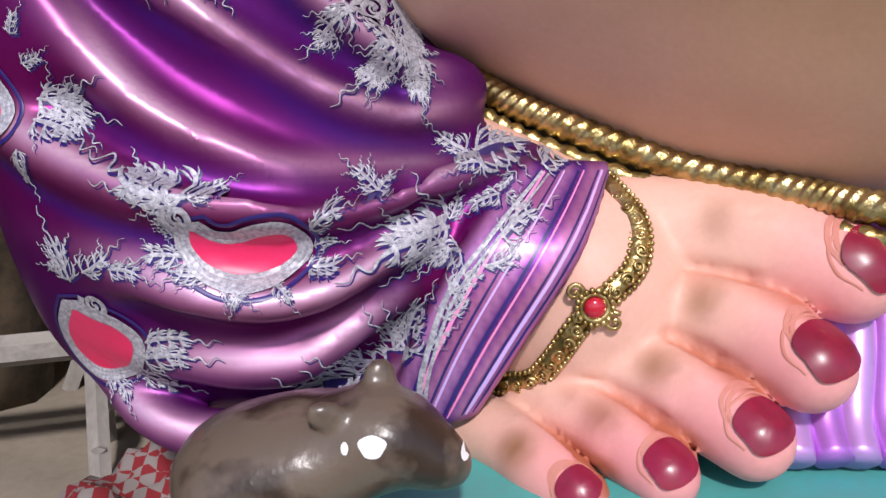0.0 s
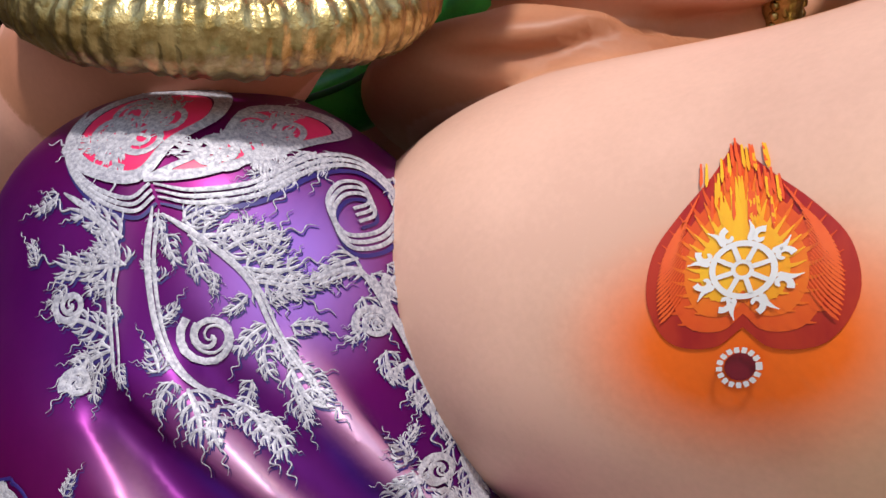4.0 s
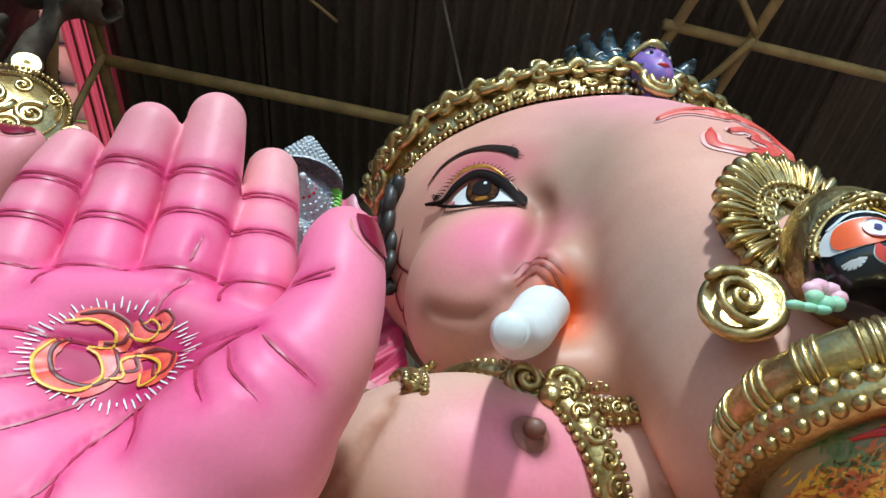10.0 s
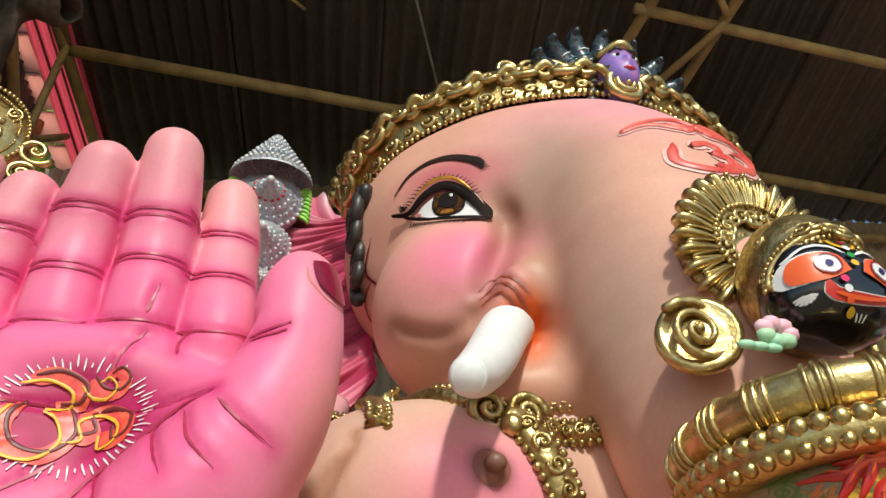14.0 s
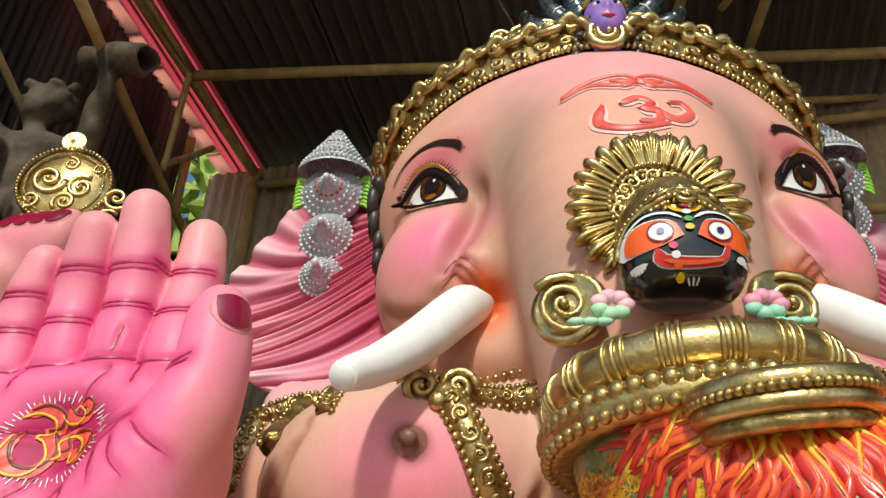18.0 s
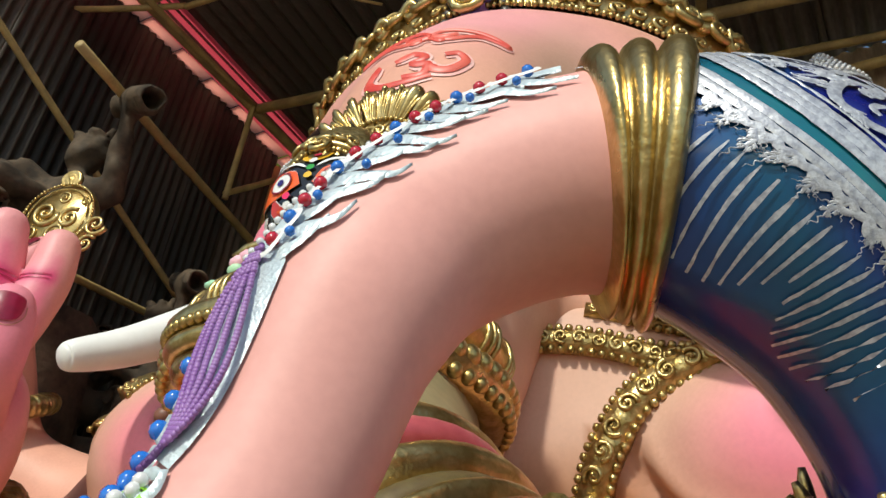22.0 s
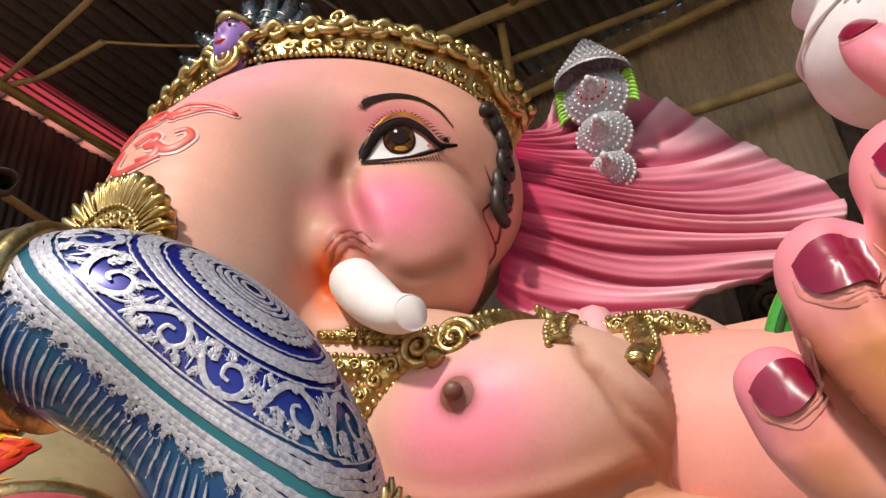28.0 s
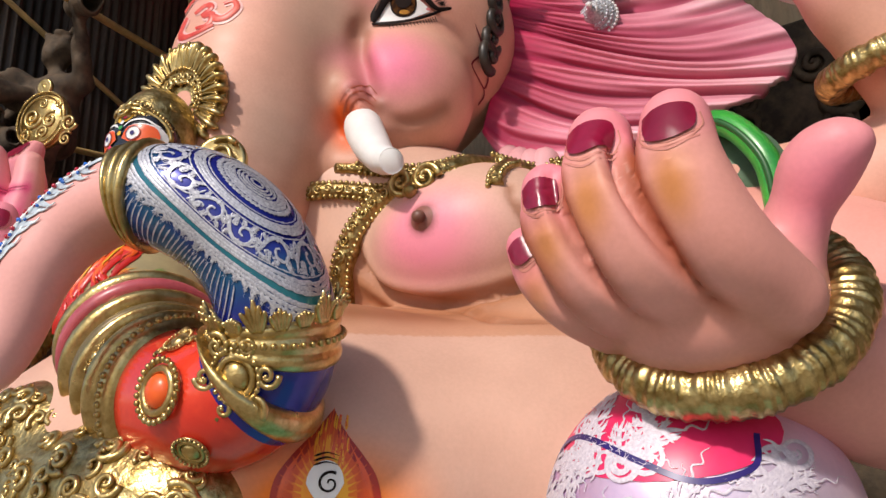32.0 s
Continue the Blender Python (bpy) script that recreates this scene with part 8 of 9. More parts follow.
# ---- jewelled feather band stuck along the bare trunk ----
feather = thing("jewelled_feather", "silver feather band set with pearls and coloured stones along the trunk", "ornament")
fpl = TubePlane(TRUNK, 10.2, TubePlane.angle(TRUNK, 10.2, (-0.49, -0.88, 0.115)))
frost = mat("frosted_silver", (0.62, 0.70, 0.72), (0.48, 0.55, 0.60), 0.4, 0.3, scale=60, bump=0.3, bscale=200)
lilac_m = mat("lilac_cord", (0.24, 0.09, 0.36), (0.36, 0.20, 0.46), 0.35)
sh = Shape()
fpl.strokes(sh, [stroke([(-0.16, 0.0), (-0.08, 0.012), (0.02, 0.012), (0.12, 0.0)], 0.016, 10, 0.5, 0.3), stroke([(-0.17, -0.02), (-0.08, -0.012), (0.02, -0.008), (0.13, -0.006)], 0.010, 10, 0.4, 0.3)], frost, 0.003, 0.006)
part("spine", sh, feather)
q = Shape()
for i in range(34):
    q.add(*ball(fpl.lay(-0.14 + 0.0078 * i, 0.014, 0.011), 0.0036, 6, 4), pearl)
    if i % 2:
        q.add(*ball(fpl.lay(-0.13 + 0.0076 * i, 0.034, 0.006), 0.0032, 6, 4), pearl)
part("pearl_row", q, feather)
for i in range(14):
    x = -0.16 + 0.0195 * i
    L = 0.056 + 0.016 * math.sin(i * 2.2) + (0.02 if 5 <= i <= 10 else 0)
    q = Shape()
    fpl.strokes(q, [stroke([(x, -0.008), (x + 0.020, -0.030), (x + 0.022, -0.045 - L * 0.25), (x + 0.008, -0.030 - L), (x - 0.012, -0.040 - L)], 0.013, 6, 0.92, 0.6)], frost, 0.004, 0.003)
    fpl.strokes(q, [curl((x + 0.017, -0.042), 0.012, 1.0, i, -1, 0.0035, 16)], white, 0.011, 0.002)
    b = part("barb", q, feather)
    part("stone", Shape().add(*ball(fpl.lay(x + 0.017, -0.042, 0.012), 0.0062, 8, 5), gem_red if i % 3 else gem_blue), b)
    if i % 2:
        part("stone", Shape().add(*ball(fpl.lay(x + 0.012, -0.030 - L * 0.62, 0.011), 0.0045, 8, 5), gem_blue), b)
q = Shape()
for i in range(18):
    x = -0.06 + 0.0085 * i
    fpl.strokes(q, [stroke([(x, 0.030), (x + 0.004, 0.046), (x - 0.004, 0.060)], 0.0042, 3, 0.5)], lime, 0.005, 0.004)
part("green_fringe", q, feather, "lime-green fringe")
sh = Shape()
fpl.strokes(sh, [stroke([(0.11, -0.020), (0.17, -0.040), (0.24, -0.044), (0.30, -0.030)], 0.046, 10, 0.45, 0.12)], frost, 0.003, 0.008)
part("cord_pad", sh, feather)
for j in range(5):
    q = Shape()
    for t in np.linspace(0, 1, 64):
        w = 0.046 * math.sin(math.pi * min(1, t * 1.15) ** 0.8) * (j - 2) / 2.4
        q.add(*ball(fpl.lay(0.115 + 0.20 * t, -0.026 - 0.016 * math.sin(3.1 * t) + 0.010 * math.sin(6.2 * t) + w, 0.012), 0.0029, 6, 4), lilac_m)
    part("cord", q, feather, "string of small lilac beads")
for i in range(6):
    x, y = 0.20 + 0.034 * i, 0.040 - 0.012 * i
    q = Shape()
    fpl.strokes(q, [curl((x, y), 0.022, 0.95, 1.5, 1, 0.0065, 18)], frost, 0.004, 0.005)
    q.add(*ball(fpl.lay(x, y, 0.010), 0.0075, 8, 5), gem_blue)
    part("stone_setting", q, feather, "pale scalloped loop round a blue stone")
for i in range(14):
    x, y = 0.33 + 0.020 * (i // 2), -0.045 + 0.045 * (i % 2) + 0.012 * math.sin(i * 1.7)
    q = Shape()
    fpl.strokes(q, [curl((x, y), 0.026, 1.3, i * 1.1, 1 if i % 2 else -1, 0.007, 20)], (frost, lilac_m, lime, frost)[i % 4], 0.004, 0.006)
    q.add(*ball(fpl.lay(x + 0.004, y, 0.011), 0.0055, 8, 5), (pearl, gem_red, pearl, gem_blue)[i % 4])
    part("stone_setting", q, feather)

# ---- gold lap piece under the trunk ----
lap = thing("gold_lap_piece", "heavily embossed gold lap ornament under the wound trunk", "ornament")
b = Blob((0.85, 0.55, 1.25), (2.3, 1.4, 1.95), 0.016)
b.ell((1.48, 0.98, 1.58), (0.50, 0.27, 0.25), (0, 0, 5), 0.05)
b.ell((1.16, 0.96, 1.77), (0.27, 0.22, 0.18), (0, 0, 0), 0.08)
v, f = b.skin()
lapbody = Shape().add(v, f, old_gold)
part("body", lapbody, lap)
LT = lapbody.tree()
rnd = random.Random(21)
for i in range(170):
    p = Vector((rnd.uniform(0.95, 1.95), 0.6, rnd.uniform(1.40, 1.90)))
    h, n, _, _ = LT.ray_cast(p, Vector((0, 1, 0)), 1.0)
    if h is None:
        continue
    n = np.array(n)
    e1 = np.cross(n, (0, 0, 1))
    e1 /= np.linalg.norm(e1)
    q = Shape()
    scroll3(q, np.array(h), e1, np.cross(n, e1), n, rnd.uniform(0.022, 0.046), gold, rnd.uniform(0.9, 1.7), 0.30, rnd.choice((-1, 1)), rnd.uniform(0, 6))
    part("relief_scroll", q, lap)

# ---- white pot in the rear palm ----
pot = thing("white_pot", "round matt white plaster pot with raised flower relief", "pot")
pc = np.array((3.12, 2.68, 3.62))
prof = [(-0.27, 0.01)] + [(0.27 * math.sin(a), 0.29 * math.cos(a)) for a in np.linspace(-1.4, 1.0, 18)] + [(0.25, 0.16), (0.30, 0.19), (0.31, 0.17)]
plaster = mat("matt_plaster", (0.80, 0.77, 0.77), (0.72, 0.68, 0.69), 0.8, scale=8, bump=0.12)
part("body", Shape().add(*lathe(pc, (-0.25, -0.1, 1), prof, 48), plaster), pot)
part("relief_band", Shape().add(*sweep(ringpath(pc + np.array((-0.03, -0.01, 0.10)), (-0.25, -0.1, 1), 0.272, 80, 0.008), 1, 8, closed=True, wave=lambda s, th: 1 + 0.3 * np.sin(s * 2 * np.pi * 70)), plaster), pot)
for j in range(12):
    a = 2 * math.pi * j / 12
    d = np.array((-0.10, -0.96, 0.25))
    d /= np.linalg.norm(d)
    e1 = np.cross(d, (0, 0, 1))
    e1 /= np.linalg.norm(e1)
    e2 = np.cross(e1, d)
    c = pc + d * 0.282 + (e1 * math.cos(a) + e2 * math.sin(a)) * 0.06
    part("petal", Shape().add(*sweep([(*(c - (e1 * math.cos(a) + e2 * math.sin(a)) * 0.02), 0.010), (*c, 0.014), (*(c + (e1 * math.cos(a) + e2 * math.sin(a)) * 0.03 - d * 0.012), 0.006)], 3, 7), plaster), pot)

# ---- gold axe-head emblem in the other rear palm ----
emb = thing("gold_emblem", "gold scrolled axe-head emblem with a round finial", "ornament")
ec = np.array((-1.36, 1.915, 3.84))
EX, EN = np.array((0.94, 0.34, 0)), np.array((0.34, -0.94, 0))
q = Shape()
q.add(*lathe(ec - EN * 0.03, EN, [(0, 0.001), (0, 0.19), (0.03, 0.20), (0.05, 0.185), (0.055, 0.02)], 32), gold)
part("disc", q, emb)
for k, (x, z, R) in enumerate(((-0.07, 0.02, 0.075), (0.07, -0.01, 0.06), (0.0, 0.11, 0.035), (-0.12, -0.09, 0.045), (0.02, -0.09, 0.05), (0.12, 0.09, 0.03), (0.23, -0.05, 0.06), (0.21, -0.16, 0.05))):
    q = Shape()
    scroll3(q, ec + EX * x + Z3 * z + EN * 0.022, EX, Z3, EN, R, gold, 1.6, 0.22, 1 if k % 2 else -1, k, 0.15)
    part("scroll", q, emb)
q = Shape()
for R, r in ((0.190, 0.009), (0.160, 0.006)):
    beads(q, np.column_stack([ringpath(ec + EN * 0.03, EN, R, 40, 0)[:, :3], np.zeros(40)]), r, gold)
part("bead_rim", q, emb)
q = Shape().add(*lathe(ec + Z3 * 0.245 - EN * 0.02 - EX * 0.03, EN, [(0, 0.001), (0, 0.055), (0.02, 0.060), (0.03, 0.048), (0.022, 0.040), (0.03, 0.03), (0.024, 0.020), (0.034, 0.001)], 24), gold)
part("finial", q, emb)
# ---- green rolls behind the arms ----
for pts, lab in (([(2.36, 2.44, 2.15, 0.042), (2.46, 2.42, 2.45, 0.044), (2.60, 2.36, 2.72, 0.044), (2.78, 2.28, 2.79, 0.044), (2.93, 2.24, 2.62, 0.044), (2.96, 2.25, 2.40, 0.044)], "bright green padded roll behind the open palm"),
                 ([(-0.62, 2.0, 2.12, 0.09), (-0.40, 1.98, 2.20, 0.095), (-0.22, 1.90, 2.30, 0.095), (-0.05, 1.80, 2.33, 0.09), (0.05, 1.9, 2.3, 0.08)], "bright green padded roll behind the blessing arm")):
    roll = thing("green_roll", lab, "bolster", "green rolls")
    part("cover", Shape().add(*sweep(pts, 8, 16), green), roll)
    part("piping", Shape().add(*sweep([(x, y - r * 0.9, z - 0.01, 0.012) for x, y, z, r in pts], 8, 8), mat("dark_green_piping", (0.015, 0.10, 0.02), None, 0.4)), roll)
q = Shape().add(*lathe((2.80, 2.34, 2.62), (0.3, -0.9, 0.1), [(-0.02, 0.17), (0.02, 0.17), (0.03, 0.02)], 28), mat("olive_cloth", (0.10, 0.18, 0.10), (0.07, 0.13, 0.08), 0.6))
tagged(q.obj("cushion"), "round dull green cushion face inside the green roll", "cushion")

# ---- silver scrolls painted on the purple garment ----
SPRAY_HEM = [(-0.35, 1.04, 158, 0.12), (-0.37, 1.03, 166, 0.09), (-0.35, 1.04, 22, 0.05), (-0.38, 0.98, 129, 0.04), (-0.36, 0.95, -176, 0.08), (-0.33, 0.93, 173, 0.06), (-0.28, 0.91, -117, 0.04), (-0.24, 0.91, -48, 0.04), (-0.2, 0.93, 9, 0.06), (-0.19, 0.99, 26, 0.06), (-0.31, 0.92, -38, 0.05), (-0.19, 0.96, 1, 0.04), (0.04, 1.08, 143, 0.07), (0.05, 1.08, 4, 0.11), (0.06, 1.07, -167, 0.05), (-0.1, 1.03, 137, 0.06), (-0.1, 1.03, 41, 0.04), (0.01, 0.99, 179, 0.12), (0.01, 0.97, -160, 0.13), (0.01, 0.94, -153, 0.09), (0.01, 0.98, 75, 0.05), (0.09, 1.02, -149, 0.06)]
SPRAY_CUFF = [(0.1, 1.02, -27, 0.04), (0.11, 1.05, -147, 0.04), (0.16, 1.06, 12, 0.07), (-0.09, 0.74, 159, 0.1), (-0.08, 0.76, 115, 0.08), (-0.06, 0.78, 63, 0.09), (-0.13, 0.7, -167, 0.15), (-0.04, 0.72, -89, 0.05), (-0.02, 0.79, 42, 0.05), (0.01, 0.88, 44, 0.07), (0.06, 0.92, 34, 0.07), (0.03, 0.94, -146, 0.07), (0.09, 0.96, 30, 0.08), (-0.12, 0.71, -165, 0.06), (-0.06, 0.76, 108, 0.08), (-0.0, 0.84, 57, 0.06), (-0.47, 0.77, 2, 0.1), (-0.5, 0.74, -25, 0.09), (-0.46, 0.8, 1, 0.09), (-0.55, 0.72, -50, 0.06)]
SPRAY_EDGE = [(-0.56, 0.9, 111, 0.09), (-0.53, 0.92, 37, 0.07), (-0.48, 0.93, -11, 0.06), (-0.56, 0.93, -173, 0.05), (-0.58, 1.17, 18, 0.08), (-0.59, 1.17, -16, 0.1), (-0.59, 1.14, -26, 0.08), (-0.6, 1.22, 27, 0.04), (-0.61, 1.26, 60, 0.04), (-0.61, 1.1, -78, 0.06), (-0.56, 1.16, -42, 0.07), (-0.07, 1.24, 139, 0.08), (-0.06, 1.27, -70, 0.08), (-0.09, 1.22, -147, 0.06), (-0.08, 1.21, -124, 0.05), (-0.06, 1.21, -57, 0.05), (-0.16, 1.26, -163, 0.05), (-0.06, 1.31, -40, 0.05), (-0.13, 1.31, -168, 0.06), (-0.04, 1.2, -84, 0.05)]
SPRAY_SEAM = [(-0.58, 1.62, 156, 0.12), (-0.59, 1.58, 174, 0.11), (-0.61, 1.6, -144, 0.05), (-0.57, 1.58, 137, 0.08), (-0.58, 1.48, 168, 0.09), (-0.57, 1.46, -147, 0.08), (-0.61, 1.45, -121, 0.07), (-0.56, 1.44, -63, 0.04), (-0.59, 1.43, -92, 0.05), (-0.7, 1.69, -154, 0.06), (-0.72, 1.58, 129, 0.05), (-0.66, 1.55, -137, 0.05), (-0.58, 1.55, -163, 0.06), (-0.57, 1.52, -137, 0.04), (-0.54, 1.66, -73, 0.05), (-0.5, 1.65, 25, 0.09), (-0.49, 1.63, 13, 0.09), (-0.48, 1.62, -63, 0.07), (-0.44, 1.61, 25, 0.1), (-0.45, 1.58, -87, 0.04), (-0.41, 1.59, 16, 0.09), (-0.4, 1.57, -18, 0.09), (-0.4, 1.55, -142, 0.05), (-0.37, 1.51, -118, 0.07)]
SPRAY_SHIN = [(-0.35, 1.49, -50, 0.06), (-0.37, 1.48, -63, 0.06), (-0.34, 1.51, -8, 0.06), (-0.52, 1.63, -53, 0.06), (-0.42, 1.63, 87, 0.05), (-0.39, 1.6, 69, 0.07), (-0.35, 1.57, 9, 0.07), (-0.37, 1.54, 28, 0.05), (-0.5, 1.43, 124, 0.06), (-0.48, 1.42, -98, 0.06), (-0.46, 1.41, -70, 0.09), (-0.42, 1.39, -70, 0.07), (-0.39, 1.39, -56, 0.08), (-0.36, 1.38, -61, 0.08), (-0.34, 1.36, 157, 0.04), (-0.33, 1.45, -40, 0.09), (-0.3, 1.44, -42, 0.06), (-0.52, 1.56, 117, 0.05), (-0.52, 1.5, 55, 0.05), (-0.38, 1.43, -115, 0.06), (-0.32, 1.41, -64, 0.06), (-0.26, 1.63, -131, 0.09), (-0.24, 1.61, -38, 0.07)]
SPRAY_SIDE = [(-0.22, 1.63, -21, 0.05), (-0.19, 1.56, -33, 0.07), (-0.21, 1.49, -57, 0.07), (-0.18, 1.48, -69, 0.12), (-0.15, 1.51, -58, 0.08), (-0.13, 1.4, -47, 0.07), (-0.1, 1.36, -51, 0.1), (-0.08, 1.32, -78, 0.08), (-0.06, 1.28, -60, 0.07), (-0.04, 1.23, -83, 0.08), (-0.07, 1.25, -138, 0.1), (-0.08, 1.26, -113, 0.08), (-0.14, 1.3, -135, 0.08), (-0.16, 1.32, 131, 0.05), (-0.17, 1.35, 70, 0.04), (-0.24, 1.53, -130, 0.05), (-0.25, 1.57, -52, 0.07), (-0.14, 1.44, -114, 0.05), (-0.34, 1.8, -108, 0.1), (-0.31, 1.81, -106, 0.07), (-0.36, 1.75, -142, 0.07), (-0.23, 1.8, -73, 0.1), (-0.39, 1.76, -146, 0.05)]
PAISLEY_A = [(-0.352, 0.998), (-0.356, 0.970), (-0.335, 0.940), (-0.292, 0.923), (-0.243, 0.930), (-0.213, 0.957), (-0.224, 0.984), (-0.258, 0.983), (-0.292, 0.972), (-0.325, 0.976)]
PAISLEY_B = [(-0.575, 0.850), (-0.607, 0.800), (-0.603, 0.755), (-0.560, 0.730), (-0.505, 0.750), (-0.482, 0.792), (-0.505, 0.822), (-0.540, 0.835)]
PAISLEY_C = [(-0.73, 1.26), (-0.719, 1.245), (-0.701, 1.237), (-0.671, 1.204), (-0.647, 1.17), (-0.64, 1.145), (-0.659, 1.134), (-0.684, 1.133), (-0.714, 1.172), (-0.74, 1.223)]
KNEE_A = [(-0.70, 1.77), (-0.69, 1.83), (-0.64, 1.87), (-0.53, 1.88), (-0.51, 1.83), (-0.55, 1.78), (-0.58, 1.725), (-0.65, 1.735)]
KNEE_B = [(-0.54, 1.725), (-0.47, 1.78), (-0.45, 1.85), (-0.37, 1.87), (-0.33, 1.84), (-0.37, 1.80), (-0.42, 1.765), (-0.48, 1.735)]
SPIRAL = [(-0.55, 1.705), (-0.49, 1.70), (-0.41, 1.725), (-0.34, 1.79), (-0.28, 1.81), (-0.22, 1.76), (-0.23, 1.69), (-0.28, 1.665), (-0.31, 1.71), (-0.30, 1.75), (-0.27, 1.76), (-0.255, 1.73), (-0.275, 1.71)]
SWEEP = [(-0.73, 1.86), (-0.72, 1.78), (-0.66, 1.71), (-0.585, 1.68), (-0.555, 1.705)]
VINES = [[(-0.69, 1.69), (-0.64, 1.66), (-0.595, 1.61), (-0.59, 1.54), (-0.565, 1.43)], [(-0.545, 1.67), (-0.54, 1.58), (-0.51, 1.48), (-0.46, 1.42), (-0.38, 1.39)], [(-0.53, 1.66), (-0.46, 1.62), (-0.40, 1.57), (-0.36, 1.50), (-0.30, 1.43)],
         [(-0.32, 1.58), (-0.26, 1.61), (-0.21, 1.55), (-0.15, 1.45), (-0.08, 1.32), (-0.04, 1.20)], [(-0.04, 0.68), (-0.03, 0.76), (0.01, 0.88), (0.08, 0.97), (0.16, 1.05)], [(-0.09, 1.33), (-0.06, 1.28), (-0.04, 1.21)]]
CURLS = [((-0.445, 1.485), 0.038, 1), ((-0.12, 1.31), 0.024, -1), ((-0.65, 1.52), 0.024, 1), ((-0.23, 1.53), 0.026, -1), ((-0.62, 1.41), 0.020, -1), ((-0.20, 1.60), 0.020, 1), ((-0.365, 1.012), 0.020, 1), ((-0.53, 0.862), 0.022, 1)]
SHEEN = mat("silver_paste", (0.54, 0.52, 0.56), (0.28, 0.27, 0.32), 0.50, 0.20, scale=150, bump=0.10, bscale=420)
dpl = Plane(DHOTI, (0, 1.2, 0), (0, 1, 0), (0, 0, 1), 0.003, 0.5)


def spray(x, z, ang, size, seed):
    ss = [q * (1, 1, 0.78) for q in turned(acanthus(size, seed), math.radians(ang), (x, z))]
    sh = Shape()
    dpl.strokes(sh, [np.column_stack([q[:, 0] + 0.003, q[:, 1] - 0.004, q[:, 2] * 1.1]) for q in ss], navy, 0.0012)
    dpl.strokes(sh, ss, SHEEN, 0.0026, 0.0010)
    if sh.n:
        part("silver_spray", sh, dhoti, "raised silver leaf spray with dark blue shadow lines")


for n, row in enumerate(SPRAY_HEM + SPRAY_CUFF + SPRAY_EDGE + SPRAY_SEAM + SPRAY_SHIN + SPRAY_SIDE):
    spray(*row, n)
for o in (PAISLEY_A, PAISLEY_B, PAISLEY_C):
    sh = Shape()
    q = spline(list(o) + [o[0]], 5)[:-1]
    c = q.mean(0)
    out = np.gradient(q, axis=0)
    out = np.column_stack([out[:, 1], -out[:, 0]])
    out /= np.linalg.norm(out, axis=1)[:, None] + 1e-9
    if np.sum(out * (q - c)) < 0:
        out = -out
    dpl.disc(sh, [tuple(p) for p in q], magenta, 0.004, 4)
    for k, w in ((0.004, 0.0038), (0.0115, 0.0036), (0.0185, 0.0034), (0.0305, 0.003)):
        r = np.vstack([q + out * k, (q + out * k)[:1]])
        dpl.strokes(sh, [np.column_stack([r, np.full(len(r), w)])], navy if k > 0.03 else SHEEN, 0.0040 if k < 0.03 else 0.002, 0.0008)
    part("paisley", sh, dhoti, "hot pink paisley edged with silver lines")
kpl = Plane(DHOTI, (0, 1.2, 0), (0, 0.96, 0.05), (0, 0, 1), 0.003, 0.5)
for j, o in enumerate((KNEE_A, KNEE_B)):
    sh = Shape()
    q = [tuple(p) for p in spline(list(o) + [o[0]], 5)[:-1]]
    kpl.disc(sh, q, magenta, 0.003, 6)
    c = np.mean(q, 0)
    for k in (1.06, 1.14, 1.22):
        r = np.array([c + (np.array(p) - c) * k for p in q + q[:1]])
        kpl.strokes(sh, [np.column_stack([r, np.full(len(r), 0.0045)])], SHEEN, 0.004, 0.0009)
    rnd = random.Random(j)
    for i in range(5):
        p = c + (np.array(q[(i * 9) % len(q)]) - c) * 0.45
        ss = turned(acanthus(0.10, i + 40), rnd.uniform(0, 6), p)
        kpl.strokes(sh, ss + [curl(p, 0.03, 1.7, i, 1, 0.006)], SHEEN, 0.004, 0.0009)
    part("knee_panel", sh, dhoti, "hot pink panel filled with silver scrolls")
for o in (SPIRAL, SWEEP):
    sh = Shape()
    for k in range(4):
        q = [(x + 0.005 * k, z - 0.010 * k) for x, z in o]
        dpl.strokes(sh, [stroke(q, 0.0040, 7, 0.3, 0.4)], navy if k == 3 else SHEEN, 0.003 if k == 3 else 0.004, 0.0 if k == 3 else 0.0009)
    part("silver_scroll", sh, dhoti, "broad silver scroll of parallel lines over the knee")
for q in VINES:
    sh = Shape()
    dpl.strokes(sh, [stroke(q, 0.0048, 8, 0.5, 0.3), stroke([(x + 0.010, z - 0.004) for x, z in q], 0.0030, 8, 0.5, 0.3)], SHEEN, 0.0034, 0.0009)
    part("silver_vine", sh, dhoti, "thin double silver vine stem")
for c, r, way in CURLS:
    sh = Shape()
    dpl.strokes(sh, [curl(c, r, 1.7, 2.5 * way, way, 0.0058), curl((c[0] + 0.004, c[1] + 0.002), r * 0.72, 1.4, 2.5 * way, way, 0.0026)], SHEEN, 0.0034, 0.0009)
    part("silver_curl", sh, dhoti, "rolled silver tendril")
sh = Shape()
rose_line, lilac_line = mat("rose_line", (0.85, 0.25, 0.5), None, 0.3), mat("lilac_line", (0.62, 0.40, 0.80), None, 0.3)
for n, q in enumerate((0.6, 1.1, 2.2, 2.6, 3.7, 4.1, 5.2, 5.5, 6.0)):
    dpl.strokes(sh, [stroke([(p[0], p[2]) for p in CUFF(q)], 0.0022 + 0.0012 * (n % 3 == 1), 6, 0.5, 0.5)], (navy, rose_line, navy, lilac_line)[n % 4], 0.003)
part("cuff_line", sh, dhoti, "fine blue and rose lines along the gathered cuff")

